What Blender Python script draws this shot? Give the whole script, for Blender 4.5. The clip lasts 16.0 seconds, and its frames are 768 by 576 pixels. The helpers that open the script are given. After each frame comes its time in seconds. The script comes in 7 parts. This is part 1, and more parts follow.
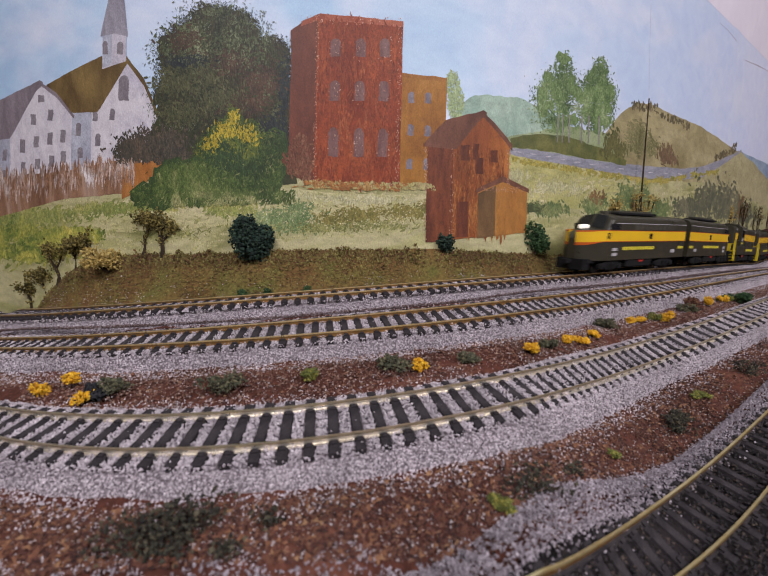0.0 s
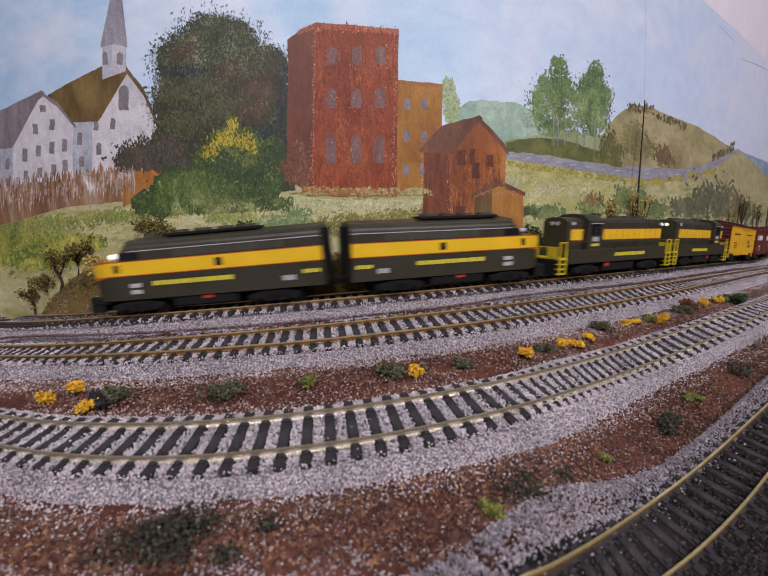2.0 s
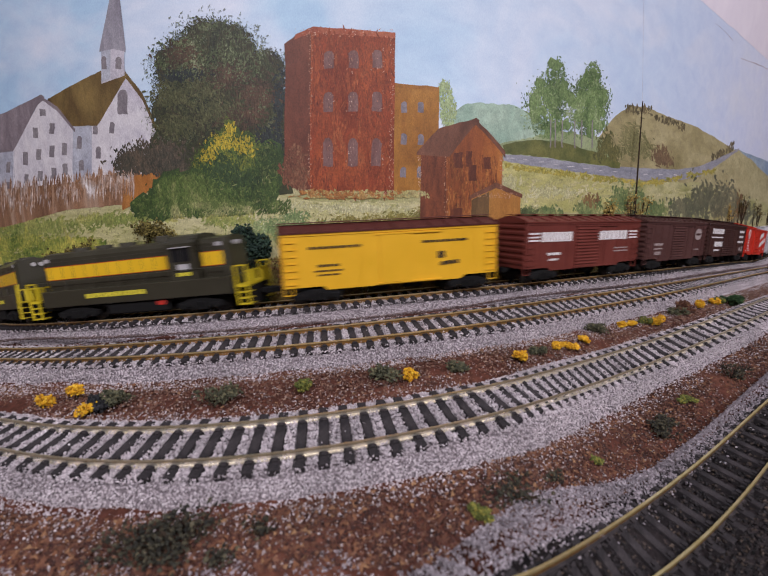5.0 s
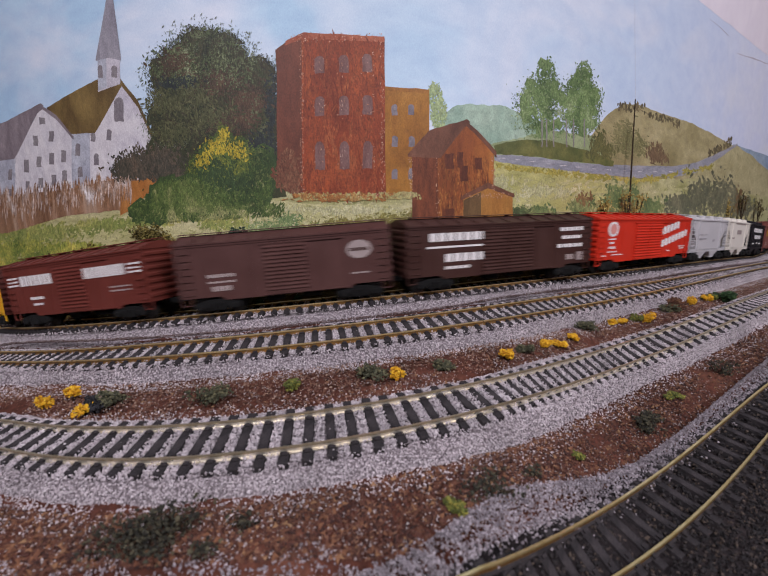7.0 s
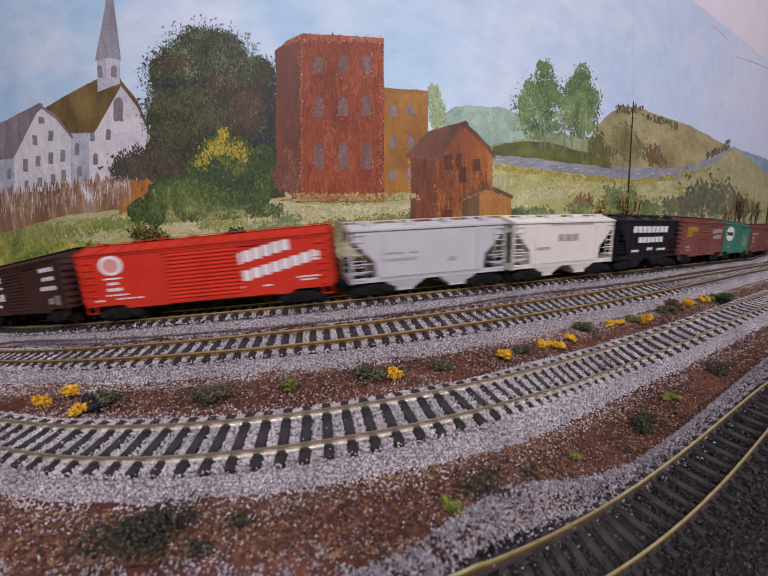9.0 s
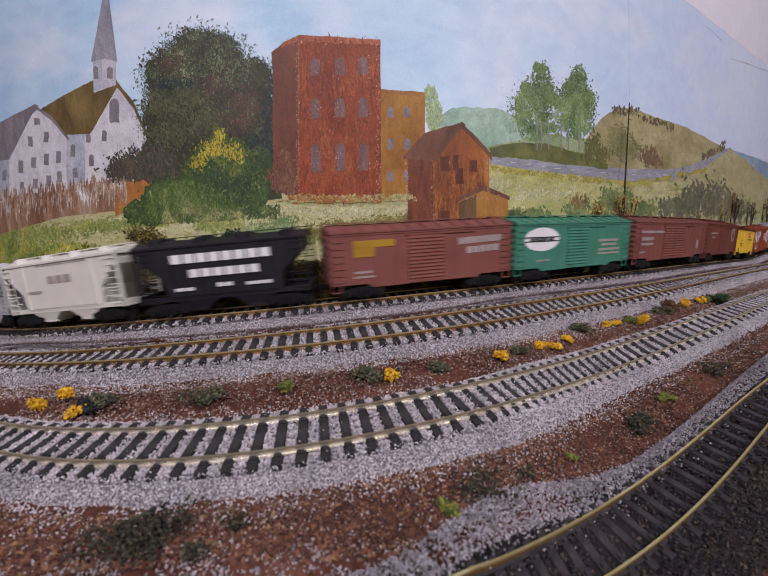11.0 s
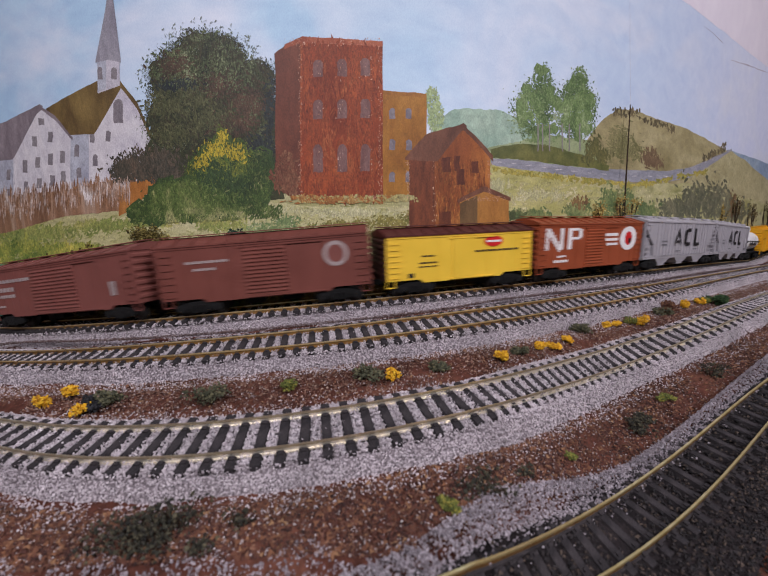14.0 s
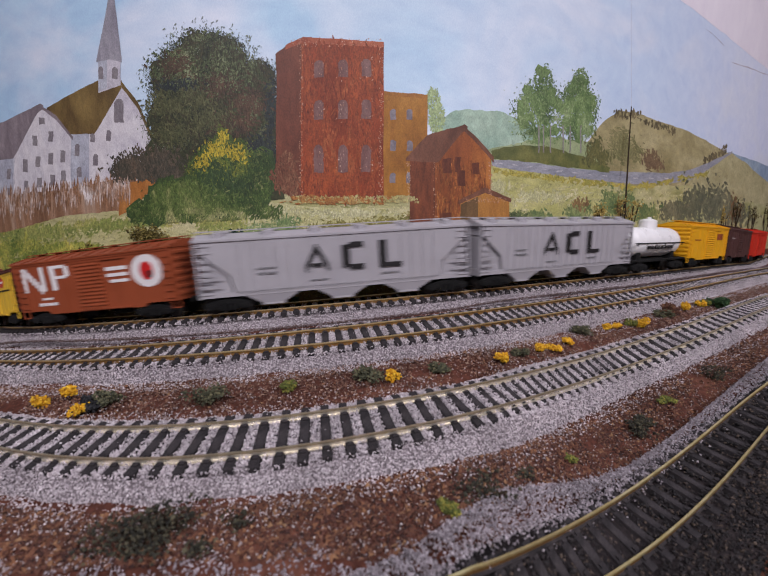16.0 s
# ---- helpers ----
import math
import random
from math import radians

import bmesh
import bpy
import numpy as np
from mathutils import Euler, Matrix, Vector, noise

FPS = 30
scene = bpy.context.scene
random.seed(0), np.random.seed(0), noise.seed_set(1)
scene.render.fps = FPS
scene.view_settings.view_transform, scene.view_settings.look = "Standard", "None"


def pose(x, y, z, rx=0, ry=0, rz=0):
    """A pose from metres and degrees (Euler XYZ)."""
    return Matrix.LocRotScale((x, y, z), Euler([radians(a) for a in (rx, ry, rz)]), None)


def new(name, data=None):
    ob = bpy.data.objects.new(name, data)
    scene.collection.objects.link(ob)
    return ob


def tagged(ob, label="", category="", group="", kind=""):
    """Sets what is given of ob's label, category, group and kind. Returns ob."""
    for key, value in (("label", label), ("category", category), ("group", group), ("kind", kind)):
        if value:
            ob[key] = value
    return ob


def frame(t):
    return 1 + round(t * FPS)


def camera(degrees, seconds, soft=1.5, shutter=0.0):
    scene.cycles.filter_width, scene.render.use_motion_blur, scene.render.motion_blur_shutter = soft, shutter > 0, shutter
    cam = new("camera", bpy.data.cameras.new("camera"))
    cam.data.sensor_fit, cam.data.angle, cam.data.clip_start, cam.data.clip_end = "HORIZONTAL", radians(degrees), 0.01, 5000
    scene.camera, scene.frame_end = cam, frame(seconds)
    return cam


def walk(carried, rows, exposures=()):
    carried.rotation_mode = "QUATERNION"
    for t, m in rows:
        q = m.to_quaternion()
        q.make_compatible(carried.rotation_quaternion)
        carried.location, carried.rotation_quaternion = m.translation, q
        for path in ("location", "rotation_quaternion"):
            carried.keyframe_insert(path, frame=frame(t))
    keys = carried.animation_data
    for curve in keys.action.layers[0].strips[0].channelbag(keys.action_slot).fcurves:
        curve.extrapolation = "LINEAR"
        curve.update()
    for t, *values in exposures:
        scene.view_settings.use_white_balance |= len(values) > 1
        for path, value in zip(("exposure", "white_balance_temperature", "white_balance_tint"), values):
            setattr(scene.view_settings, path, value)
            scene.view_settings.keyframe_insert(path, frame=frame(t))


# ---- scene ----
PATH = [  # seconds, x, y, z, tilt, lean, turn
    (0, -0.0150, 0.0086, 0.0909, 80.02, 0.91, -0.48), (0.5, -0.0141, 0.0075, 0.0919, 79.93, 0.90, -0.39),
    (1, -0.0123, 0.0073, 0.0934, 79.86, 0.57, -0.35), (1.5, -0.0132, 0.0065, 0.0949, 79.81, 0.58, -0.30),
    (2, -0.0124, 0.0055, 0.0958, 79.81, 0.37, -0.24), (2.5, -0.0131, 0.0063, 0.0982, 79.64, 0.28, -0.27),
    (3, -0.0135, 0.0060, 0.0978, 79.66, 0.39, -0.27), (3.5, -0.0138, 0.0044, 0.1006, 79.52, 0.68, -0.28),
    (4, -0.0135, 0.0053, 0.0976, 79.65, 0.36, -0.26), (6.5, -0.0012, 0.0008, 0.1014, 79.47, -0.00, 0.49),
    (7, -0.0005, -0.0000, 0.1005, 79.50, -0.55, 0.68), (7.5, -0.0007, -0.0010, 0.1006, 79.58, -0.62, 0.66),
    (8, -0.0004, -0.0009, 0.1008, 79.59, -0.57, 0.63), (8.5, -0.0005, -0.0008, 0.1007, 79.64, -0.38, 0.62),
    (9, 0.0001, -0.0007, 0.1002, 79.64, -0.32, 0.55), (11.5, 0.0006, -0.0004, 0.1005, 79.78, -0.28, 0.11),
    (12, 0.0001, 0.0001, 0.0997, 79.75, -0.04, 0.02), (12.5, 0.0002, 0.0008, 0.0996, 79.84, 0.05, 0.09),
    (13, 0.0003, -0.0004, 0.1000, 79.83, 0.06, 0.13), (13.5, 0.0007, -0.0023, 0.1008, 79.77, -0.09, 0.22),
    (14, 0.0001, -0.0023, 0.1008, 79.78, -0.19, 0.33), (14.5, -0.0002, -0.0017, 0.1007, 79.86, -0.15, 0.41),
    (15, 0.0003, -0.0017, 0.1007, 79.86, -0.14, 0.44), (15.5, -0.0003, -0.0009, 0.1005, 79.89, -0.06, 0.36),
    (16, 0.0000, -0.0017, 0.1008, 79.90, 0.06, 0.33),
]
cam = camera(87.07, 16.0, soft=1.2, shutter=0.75)
cam.data.dof.use_dof, cam.data.dof.focus_distance, cam.data.dof.aperture_fstop = True, 0.36, 19.0
walk(cam, [(t, pose(x, y, z, 0, 0, turn) @ pose(0, 0, 0, tilt) @ pose(0, 0, 0, 0, 0, lean)) for t, x, y, z, tilt, lean, turn in PATH],
     exposures=[(0, 0.06, 6360, 12), (4, 0.05, 6340, 12), (7, -0.01, 6300, 12), (16, -0.03, 6290, 12)])

# ---------------------------------------------------------------- light
world = bpy.data.worlds.new("room_air")
world.use_nodes = True
world.node_tree.nodes["Background"].inputs[0].default_value = (0.80, 0.82, 1.0, 1)
world.node_tree.nodes["Background"].inputs[1].default_value = 0.05
scene.world = world


def unseen_lamp(x, y, z, sx, sy, watts, colour):
    lamp = bpy.data.lights.new("unseen_light", "AREA")
    lamp.shape, lamp.size, lamp.size_y, lamp.energy, lamp.color = "RECTANGLE", sx, sy, watts, colour
    ob = new("unseen_light", lamp)
    ob.matrix_world = pose(x, y, z)
    return ob


# Unseen area lights added overhead, placed to brighten the backdrop and tracks.
unseen_lamp(-0.45, -1.05, 1.34, 1.2, 0.15, 33, (1.0, 0.945, 0.985))
unseen_lamp(1.25, -0.75, 1.34, 1.2, 0.15, 36, (1.0, 0.945, 0.985))

# ---------------------------------------------------------------- materials


def nodes_of(name, rough=0.6, metal=0.0):
    m = bpy.data.materials.new(name)
    m.use_nodes = True
    nt = m.node_tree
    b = nt.nodes["Principled BSDF"]
    b.inputs["Roughness"].default_value = rough
    b.inputs["Metallic"].default_value = metal
    return m, nt, b


def weave(nt, c, amount):
    """Tooth of the canvas and bristle marks, the finest texture of the paint."""
    n = noise_of(nt, 1500, (1, 1, 0.6), 3, distort=0.3)
    return mixed(nt, amount, c, ramp(nt, n, [(0.32, (0.12, 0.12, 0.12)), (0.68, (0.92, 0.92, 0.92))]), "OVERLAY")


def ramp(nt, source, stops):
    r = nt.nodes.new("ShaderNodeValToRGB")
    while len(r.color_ramp.elements) > 1:
        r.color_ramp.elements.remove(r.color_ramp.elements[0])
    r.color_ramp.elements[0].position, r.color_ramp.elements[0].color = stops[0][0], (*stops[0][1], 1)
    for p, c in stops[1:]:
        e = r.color_ramp.elements.new(p)
        e.color = (*c, 1)
    nt.links.new(source, r.inputs[0])
    return r.outputs[0]


def noise_of(nt, scale, stretch=(1, 1, 1), detail=4.0, space="Object", tilt=0.0, distort=0.0):
    tc = nt.nodes.new("ShaderNodeTexCoord")
    mp = nt.nodes.new("ShaderNodeMapping")
    mp.inputs["Scale"].default_value = stretch
    mp.inputs["Rotation"].default_value = (0, tilt, 0)
    n = nt.nodes.new("ShaderNodeTexNoise")
    n.inputs["Scale"].default_value = scale
    n.inputs["Detail"].default_value = detail
    n.inputs["Distortion"].default_value = distort
    nt.links.new(tc.outputs[space], mp.inputs[0])
    nt.links.new(mp.outputs[0], n.inputs["Vector"])
    return n.outputs[0]


def mixed(nt, fac, a, b, mode="MIX"):
    n = nt.nodes.new("ShaderNodeMix")
    n.data_type, n.blend_type = "RGBA", mode
    for sock, v in ((n.inputs[0], fac), (n.inputs[6], a), (n.inputs[7], b)):
        if isinstance(v, (float, int)):
            sock.default_value = v
        elif isinstance(v, tuple):
            sock.default_value = (*v, 1)
        else:
            nt.links.new(v, sock)
    return n.outputs[2]


def bumped(nt, b, source, strength, dist):
    n = nt.nodes.new("ShaderNodeBump")
    n.inputs["Strength"].default_value, n.inputs["Distance"].default_value = strength, dist
    nt.links.new(source, n.inputs["Height"])
    nt.links.new(n.outputs[0], b.inputs["Normal"])


def varied(c, k):
    return tuple(min(1.0, max(0.0, v * k)) for v in c)


def enamel(name, colour, rough=0.45, spread=0.12, metal=0.0, dust=0.045):
    """Model paint: a moulded plastic shell with slight dust and uneven coats."""
    m, nt, b = nodes_of(name, rough, metal)
    n1 = noise_of(nt, 55, detail=5)
    n2 = noise_of(nt, 900, (0.5, 1, 1), 3)
    c = ramp(nt, n1, [(0.3, varied(colour, 1 - spread)), (0.7, varied(colour, 1 + spread))])
    c = mixed(nt, ramp(nt, n2, [(0.55, (0, 0, 0)), (0.8, (0.13, 0.13, 0.13))]), c, varied(tuple(0.6 * v + dust for v in colour), 1.0))
    nt.links.new(c, b.inputs["Base Color"])
    r = ramp(nt, n1, [(0.3, (rough - 0.08,) * 3), (0.7, (rough + 0.12,) * 3)])
    nt.links.new(r, b.inputs["Roughness"])
    b.inputs["Specular IOR Level"].default_value = 0.32
    bumped(nt, b, n2, 0.15, 0.0002)
    return m


def grainy(name, stops, rough=0.9):
    """Loose grains, each of its own shade."""
    m, nt, b = nodes_of(name, rough)
    g = nt.nodes.new("ShaderNodeNewGeometry")
    c = ramp(nt, g.outputs["Random Per Island"], stops)
    n = noise_of(nt, 40, detail=3)
    c = mixed(nt, 1.0, c, ramp(nt, n, [(0.3, (0.72, 0.72, 0.72)), (0.7, (1.12, 1.12, 1.12))]), "MULTIPLY")
    nt.links.new(c, b.inputs["Base Color"])
    return m


def painted(name, stops, scale=60, stretch=(1, 1, 1), tilt=0.0, rough=0.55, fine=0.25, distort=0.6):
    """Brushed acrylic on the backdrop: broad patches, streaks of the brush and ridges of paint."""
    m, nt, b = nodes_of(name, rough)
    broad = noise_of(nt, scale, stretch, 5, tilt=tilt, distort=distort)
    streak = noise_of(nt, scale * 6, (stretch[0], stretch[1], stretch[2]), 4, tilt=tilt, distort=0.3)
    c = ramp(nt, broad, stops)
    c = mixed(nt, fine, c, ramp(nt, streak, [(0.3, (0.25, 0.25, 0.25)), (0.7, (0.9, 0.9, 0.88))]), "OVERLAY")
    c = weave(nt, c, min(0.34, fine))
    nt.links.new(c, b.inputs["Base Color"])
    bumped(nt, b, streak, 0.35, 0.0008)
    return m


def dabbed(name, stops, rough=0.55):
    m, nt, b = nodes_of(name, rough)
    g = nt.nodes.new("ShaderNodeNewGeometry")
    one = ramp(nt, g.outputs["Random Per Island"], stops)
    broad = noise_of(nt, 34, (1, 1, 1), 9, distort=1.0)
    hair = noise_of(nt, 800, (1, 1, 0.45), 4, distort=0.6)
    wide = nt.nodes.new("ShaderNodeMapRange")
    wide.inputs[1].default_value, wide.inputs[2].default_value = 0.34, 0.66
    nt.links.new(broad, wide.inputs[0])
    c = mixed(nt, 0.42, ramp(nt, wide.outputs[0], stops), one)
    c = mixed(nt, 0.55, c, ramp(nt, hair, [(0.3, (0.18, 0.18, 0.18)), (0.7, (0.85, 0.85, 0.83))]), "OVERLAY")
    c = weave(nt, c, 0.36)
    bumped(nt, b, hair, 0.35, 0.0007)
    nt.links.new(c, b.inputs["Base Color"])
    return m


def rail_metal(name, side, top, rough):
    m, nt, b = nodes_of(name, rough, 0.85)
    n = noise_of(nt, 140, detail=5)
    c = ramp(nt, n, [(0.3, side), (0.68, top)])
    nt.links.new(c, b.inputs["Base Color"])
    r = ramp(nt, n, [(0.3, (rough + 0.2,) * 3), (0.7, (rough,) * 3)])
    nt.links.new(r, b.inputs["Roughness"])
    return m


def earth(name, stops, scale, bump=0.6):
    m, nt, b = nodes_of(name, 0.95)
    b.inputs["Specular IOR Level"].default_value = 0.2
    n1, n2 = noise_of(nt, scale, detail=6, distort=0.4), noise_of(nt, scale * 14, detail=4)
    c = ramp(nt, n1, stops)
    c = mixed(nt, 0.6, c, ramp(nt, n2, [(0.3, (0.2, 0.2, 0.2)), (0.7, (0.85, 0.83, 0.8))]), "OVERLAY")
    nt.links.new(c, b.inputs["Base Color"])
    bumped(nt, b, n2, bump, 0.001)
    return m


def packed(name, stops, scale):
    """Small stones packed edge to edge: a tone and a rounded height for each, shade painted into the gaps."""
    m, nt, b = nodes_of(name, 0.92)
    tc = nt.nodes.new("ShaderNodeTexCoord")
    v = nt.nodes.new("ShaderNodeTexVoronoi")
    v.inputs["Scale"].default_value = scale
    nt.links.new(tc.outputs["Object"], v.inputs["Vector"])
    sep = nt.nodes.new("ShaderNodeSeparateColor")
    nt.links.new(v.outputs["Color"], sep.inputs[0])
    c = ramp(nt, sep.outputs[0], stops)
    # Painted shade: colour falls off towards the gaps between stones.
    joint = ramp(nt, v.outputs["Distance"], [(0.25, (1, 1, 1)), (0.62, (0.35, 0.33, 0.34))])
    c = mixed(nt, 1.0, c, joint, "MULTIPLY")
    broad = noise_of(nt, 28, detail=4)
    c = mixed(nt, 1.0, c, ramp(nt, broad, [(0.3, (0.78, 0.76, 0.77)), (0.7, (1.1, 1.1, 1.1))]), "MULTIPLY")
    nt.links.new(c, b.inputs["Base Color"])
    lift = nt.nodes.new("ShaderNodeMath")
    lift.operation, lift.inputs[0].default_value = "SUBTRACT", 1.0
    nt.links.new(v.outputs["Distance"], lift.inputs[1])
    bumped(nt, b, lift.outputs[0], 0.9, 0.0007)
    return m


SOIL = earth("soil", [(0.3, (0.046, 0.0165, 0.011)), (0.5, (0.080, 0.0285, 0.019)), (0.7, (0.115, 0.046, 0.030))], 30)
TURF = earth("turf", [(0.3, (0.12, 0.055, 0.024)), (0.5, (0.14, 0.095, 0.030)), (0.7, (0.11, 0.115, 0.030))], 34)
BED = packed("ballast_bed", [(0.0, (0.32, 0.282, 0.297)), (0.5, (0.48, 0.430, 0.452)), (1.0, (0.64, 0.583, 0.608))], 1100)
BED_DARK = earth("dark_bed", [(0.3, (0.010, 0.008, 0.009)), (0.7, (0.028, 0.022, 0.023))], 60)
STONES = grainy("ballast_stones", [(0.0, (0.345, 0.303, 0.320)), (0.3, (0.505, 0.452, 0.476)), (0.75, (0.61, 0.551, 0.578)), (1.0, (0.72, 0.665, 0.686))])
# Ballast tones darkened to carry the foreground's dimmer light.
STONES_DIM = grainy("dim_stones", [(0.0, (0.18, 0.155, 0.170)), (0.5, (0.30, 0.262, 0.287)), (1.0, (0.46, 0.415, 0.446))])
STONES_BROWN = grainy("weathered_stones", [(0.0, (0.075, 0.040, 0.035)), (0.55, (0.16, 0.10, 0.09)), (1.0, (0.38, 0.33, 0.34))])
STONES_DARK = grainy("cinder", [(0.0, (0.007, 0.006, 0.007)), (0.7, (0.024, 0.019, 0.020)), (1.0, (0.085, 0.06, 0.045))])
CRUMBS = grainy("soil_crumbs", [(0.0, (0.026, 0.0095, 0.008)), (0.45, (0.074, 0.026, 0.018)), (0.8, (0.125, 0.049, 0.031)), (1.0, (0.23, 0.12, 0.07))])
# Lighter version of CRUMBS.
CRUMBS_PALE = grainy("pale_crumbs", [(0.0, (0.060, 0.028, 0.022)), (0.45, (0.155, 0.072, 0.050)), (0.8, (0.23, 0.125, 0.085)), (1.0, (0.36, 0.26, 0.20))])
CHIPS = grainy("pale_chips", [(0.0, (0.26, 0.20, 0.19)), (1.0, (0.47, 0.42, 0.42))])
LITTER = grainy("leaf_litter", [(0.0, (0.075, 0.028, 0.016)), (0.5, (0.13, 0.050, 0.026)), (0.85, (0.20, 0.088, 0.042)), (1.0, (0.30, 0.17, 0.085))])
GRASS = grainy("turf_foam", [(0.0, (0.06, 0.032, 0.014)), (0.3, (0.16, 0.078, 0.030)), (0.6, (0.125, 0.11, 0.028)), (1.0, (0.26, 0.22, 0.065))])
FOAM_DARK = grainy("dark_green_foam", [(0.0, (0.006, 0.018, 0.013)), (0.6, (0.016, 0.042, 0.028)), (1.0, (0.04, 0.075, 0.042))])
FOAM_GREEN = grainy("green_foam", [(0.0, (0.010, 0.032, 0.010)), (0.6, (0.028, 0.075, 0.022)), (1.0, (0.06, 0.12, 0.035))])
FOAM_GREY = grainy("grey_green_foam", [(0.0, (0.045, 0.047, 0.027)), (0.6, (0.095, 0.098, 0.055)), (1.0, (0.17, 0.155, 0.08))])
FOAM_YELLOW = grainy("yellow_foam", [(0.0, (0.50, 0.22, 0.006)), (0.5, (0.80, 0.44, 0.010)), (1.0, (0.90, 0.60, 0.05))])
FOAM_LIME = grainy("lime_foam", [(0.0, (0.06, 0.075, 0.015)), (0.6, (0.14, 0.16, 0.03)), (1.0, (0.32, 0.28, 0.05))])
FOAM_STRAW = grainy("straw_foam", [(0.0, (0.24, 0.16, 0.04)), (0.6, (0.46, 0.33, 0.09)), (1.0, (0.62, 0.50, 0.18))])
FOAM_OLIVE = grainy("olive_foam", [(0.0, (0.06, 0.046, 0.022)), (0.6, (0.135, 0.11, 0.042)), (1.0, (0.25, 0.195, 0.075))])
FOAM_MOSS = grainy("yellow_olive_foam", [(0.0, (0.055, 0.045, 0.012)), (0.5, (0.16, 0.125, 0.028)), (1.0, (0.33, 0.27, 0.075))])
FOAM_SCRUB = grainy("charcoal_olive_foam", [(0.0, (0.016, 0.015, 0.011)), (0.6, (0.046, 0.044, 0.027)), (1.0, (0.11, 0.095, 0.055))])
FOAM_BLACK = grainy("charcoal_foam", [(0.0, (0.006, 0.006, 0.008)), (1.0, (0.03, 0.03, 0.035))])
BARK = earth("twig_bark", [(0.3, (0.025, 0.018, 0.012)), (0.7, (0.07, 0.05, 0.035))], 300)
TIE = earth("tie_plastic", [(0.3, (0.020, 0.018, 0.020)), (0.7, (0.048, 0.042, 0.045))], 220, 0.3)
# The RAIL_SIDE tones are darkened to carry the shade below the heads.
RAIL_SIDE_OLD = rail_metal("rusty_shaded_side", (0.20, 0.11, 0.035), (0.36, 0.21, 0.07), 0.45)
RAIL_BRASS = rail_metal("golden_rail", (0.66, 0.52, 0.22), (0.90, 0.76, 0.40), 0.28)
RAIL_SIDE_NEW = rail_metal("brass_shaded_side", (0.26, 0.19, 0.08), (0.46, 0.36, 0.16), 0.42)
RAIL_OLD = rail_metal("brown_rail", (0.78, 0.58, 0.26), (0.95, 0.78, 0.45), 0.25)
RAIL_NEW = rail_metal("nickel_rail", (0.44, 0.36, 0.24), (0.62, 0.52, 0.36), 0.3)
# Near-white colour paints the light caught along the rail's foot.
RAIL_FOOT = rail_metal("rail_foot_glint", (0.86, 0.78, 0.62), (0.96, 0.91, 0.80), 0.22)
BLACK = enamel("black_underframe", (0.004, 0.0038, 0.004), 0.85, 0.12, 0.0, 0.008)
STEEL = enamel("wheel_steel", (0.03, 0.027, 0.025), 0.5, 0.12, 0.4, 0.02)
PLASTER = painted("white_plaster", [(0.3, (0.76, 0.71, 0.80)), (0.7, (0.86, 0.81, 0.88))], 12, fine=0.1)
DRYWALL = painted("room_paint", [(0.3, (0.66, 0.64, 0.66)), (0.7, (0.74, 0.72, 0.74))], 2, fine=0.06)


def sky_paint():
    m, nt, b = nodes_of("sky_paint", 0.5)
    g = nt.nodes.new("ShaderNodeNewGeometry")
    sep = nt.nodes.new("ShaderNodeSeparateXYZ")
    nt.links.new(g.outputs["Position"], sep.inputs[0])
    side = nt.nodes.new("ShaderNodeMapRange")
    side.inputs[1].default_value, side.inputs[2].default_value = -0.35, 0.55
    nt.links.new(sep.outputs[0], side.inputs[0])
    tone = ramp(nt, side.outputs[0], [(0.0, (0.32, 0.465, 0.635)), (0.35, (0.36, 0.52, 0.67)), (0.62, (0.44, 0.545, 0.70)), (1.0, (0.56, 0.60, 0.76))])
    cloud = noise_of(nt, 7, (1, 1, 1.6), 6, distort=0.8)
    c = mixed(nt, ramp(nt, cloud, [(0.44, (0, 0, 0)), (0.66, (0.75, 0.75, 0.75))]), tone, (0.62, 0.645, 0.725))
    brush = noise_of(nt, 90, (0.4, 1, 1), 5, tilt=0.6, distort=0.5)
    c = mixed(nt, 0.16, c, ramp(nt, brush, [(0.3, (0.3, 0.3, 0.3)), (0.7, (0.8, 0.8, 0.8))]), "OVERLAY")
    c = weave(nt, c, 0.10)
    nt.links.new(c, b.inputs["Base Color"])
    bumped(nt, b, brush, 0.12, 0.0005)
    return m


SKY = sky_paint()

# ---------------------------------------------------------------- shape of the layout
EYE_Z = 0.10
TILT = -0.18
RAIL_SURF = (-0.0666, 0.0008, 0.03571, -0.01232, -0.00837, 0.00665, 0.00462, -0.00399)
T1B = (-0.44799, 0.7342, -0.93209, 1.03489, 0.26935, 0.26635)
T2A = (0.41293, -1.00922, 1.08373, 0.27032, 0.23143)
T2B = (-0.06219, -0.89608, 1.1794, 0.2508, 0.21324)
T3A = (-0.44079, -1.62409, 1.52918, 0.2637, 0.15459)
T3B = (-0.02511, -2.11085, 1.66433, 0.26674, 0.13621)
T4A = (-8.69865, 3.55535, 0.19588, 0.07863)
T4B = (-11.1001, 4.61503, 0.07721, 0.06693)
SPREAD = (-16.017, -4.405, -40.85, -28.887, 123.312)


def ease(a):
    a = np.clip(a, 0, 1)
    return a * a * (3 - 2 * a)


def reach(u, r):
    """The near tracks swing out to the east: how much farther a spot at bearing u and distance r lies than on the drawn plan."""
    return 1 + 0.31 * ease((u - 0.2) / 0.5) * ease((0.42 - r) / 0.3)


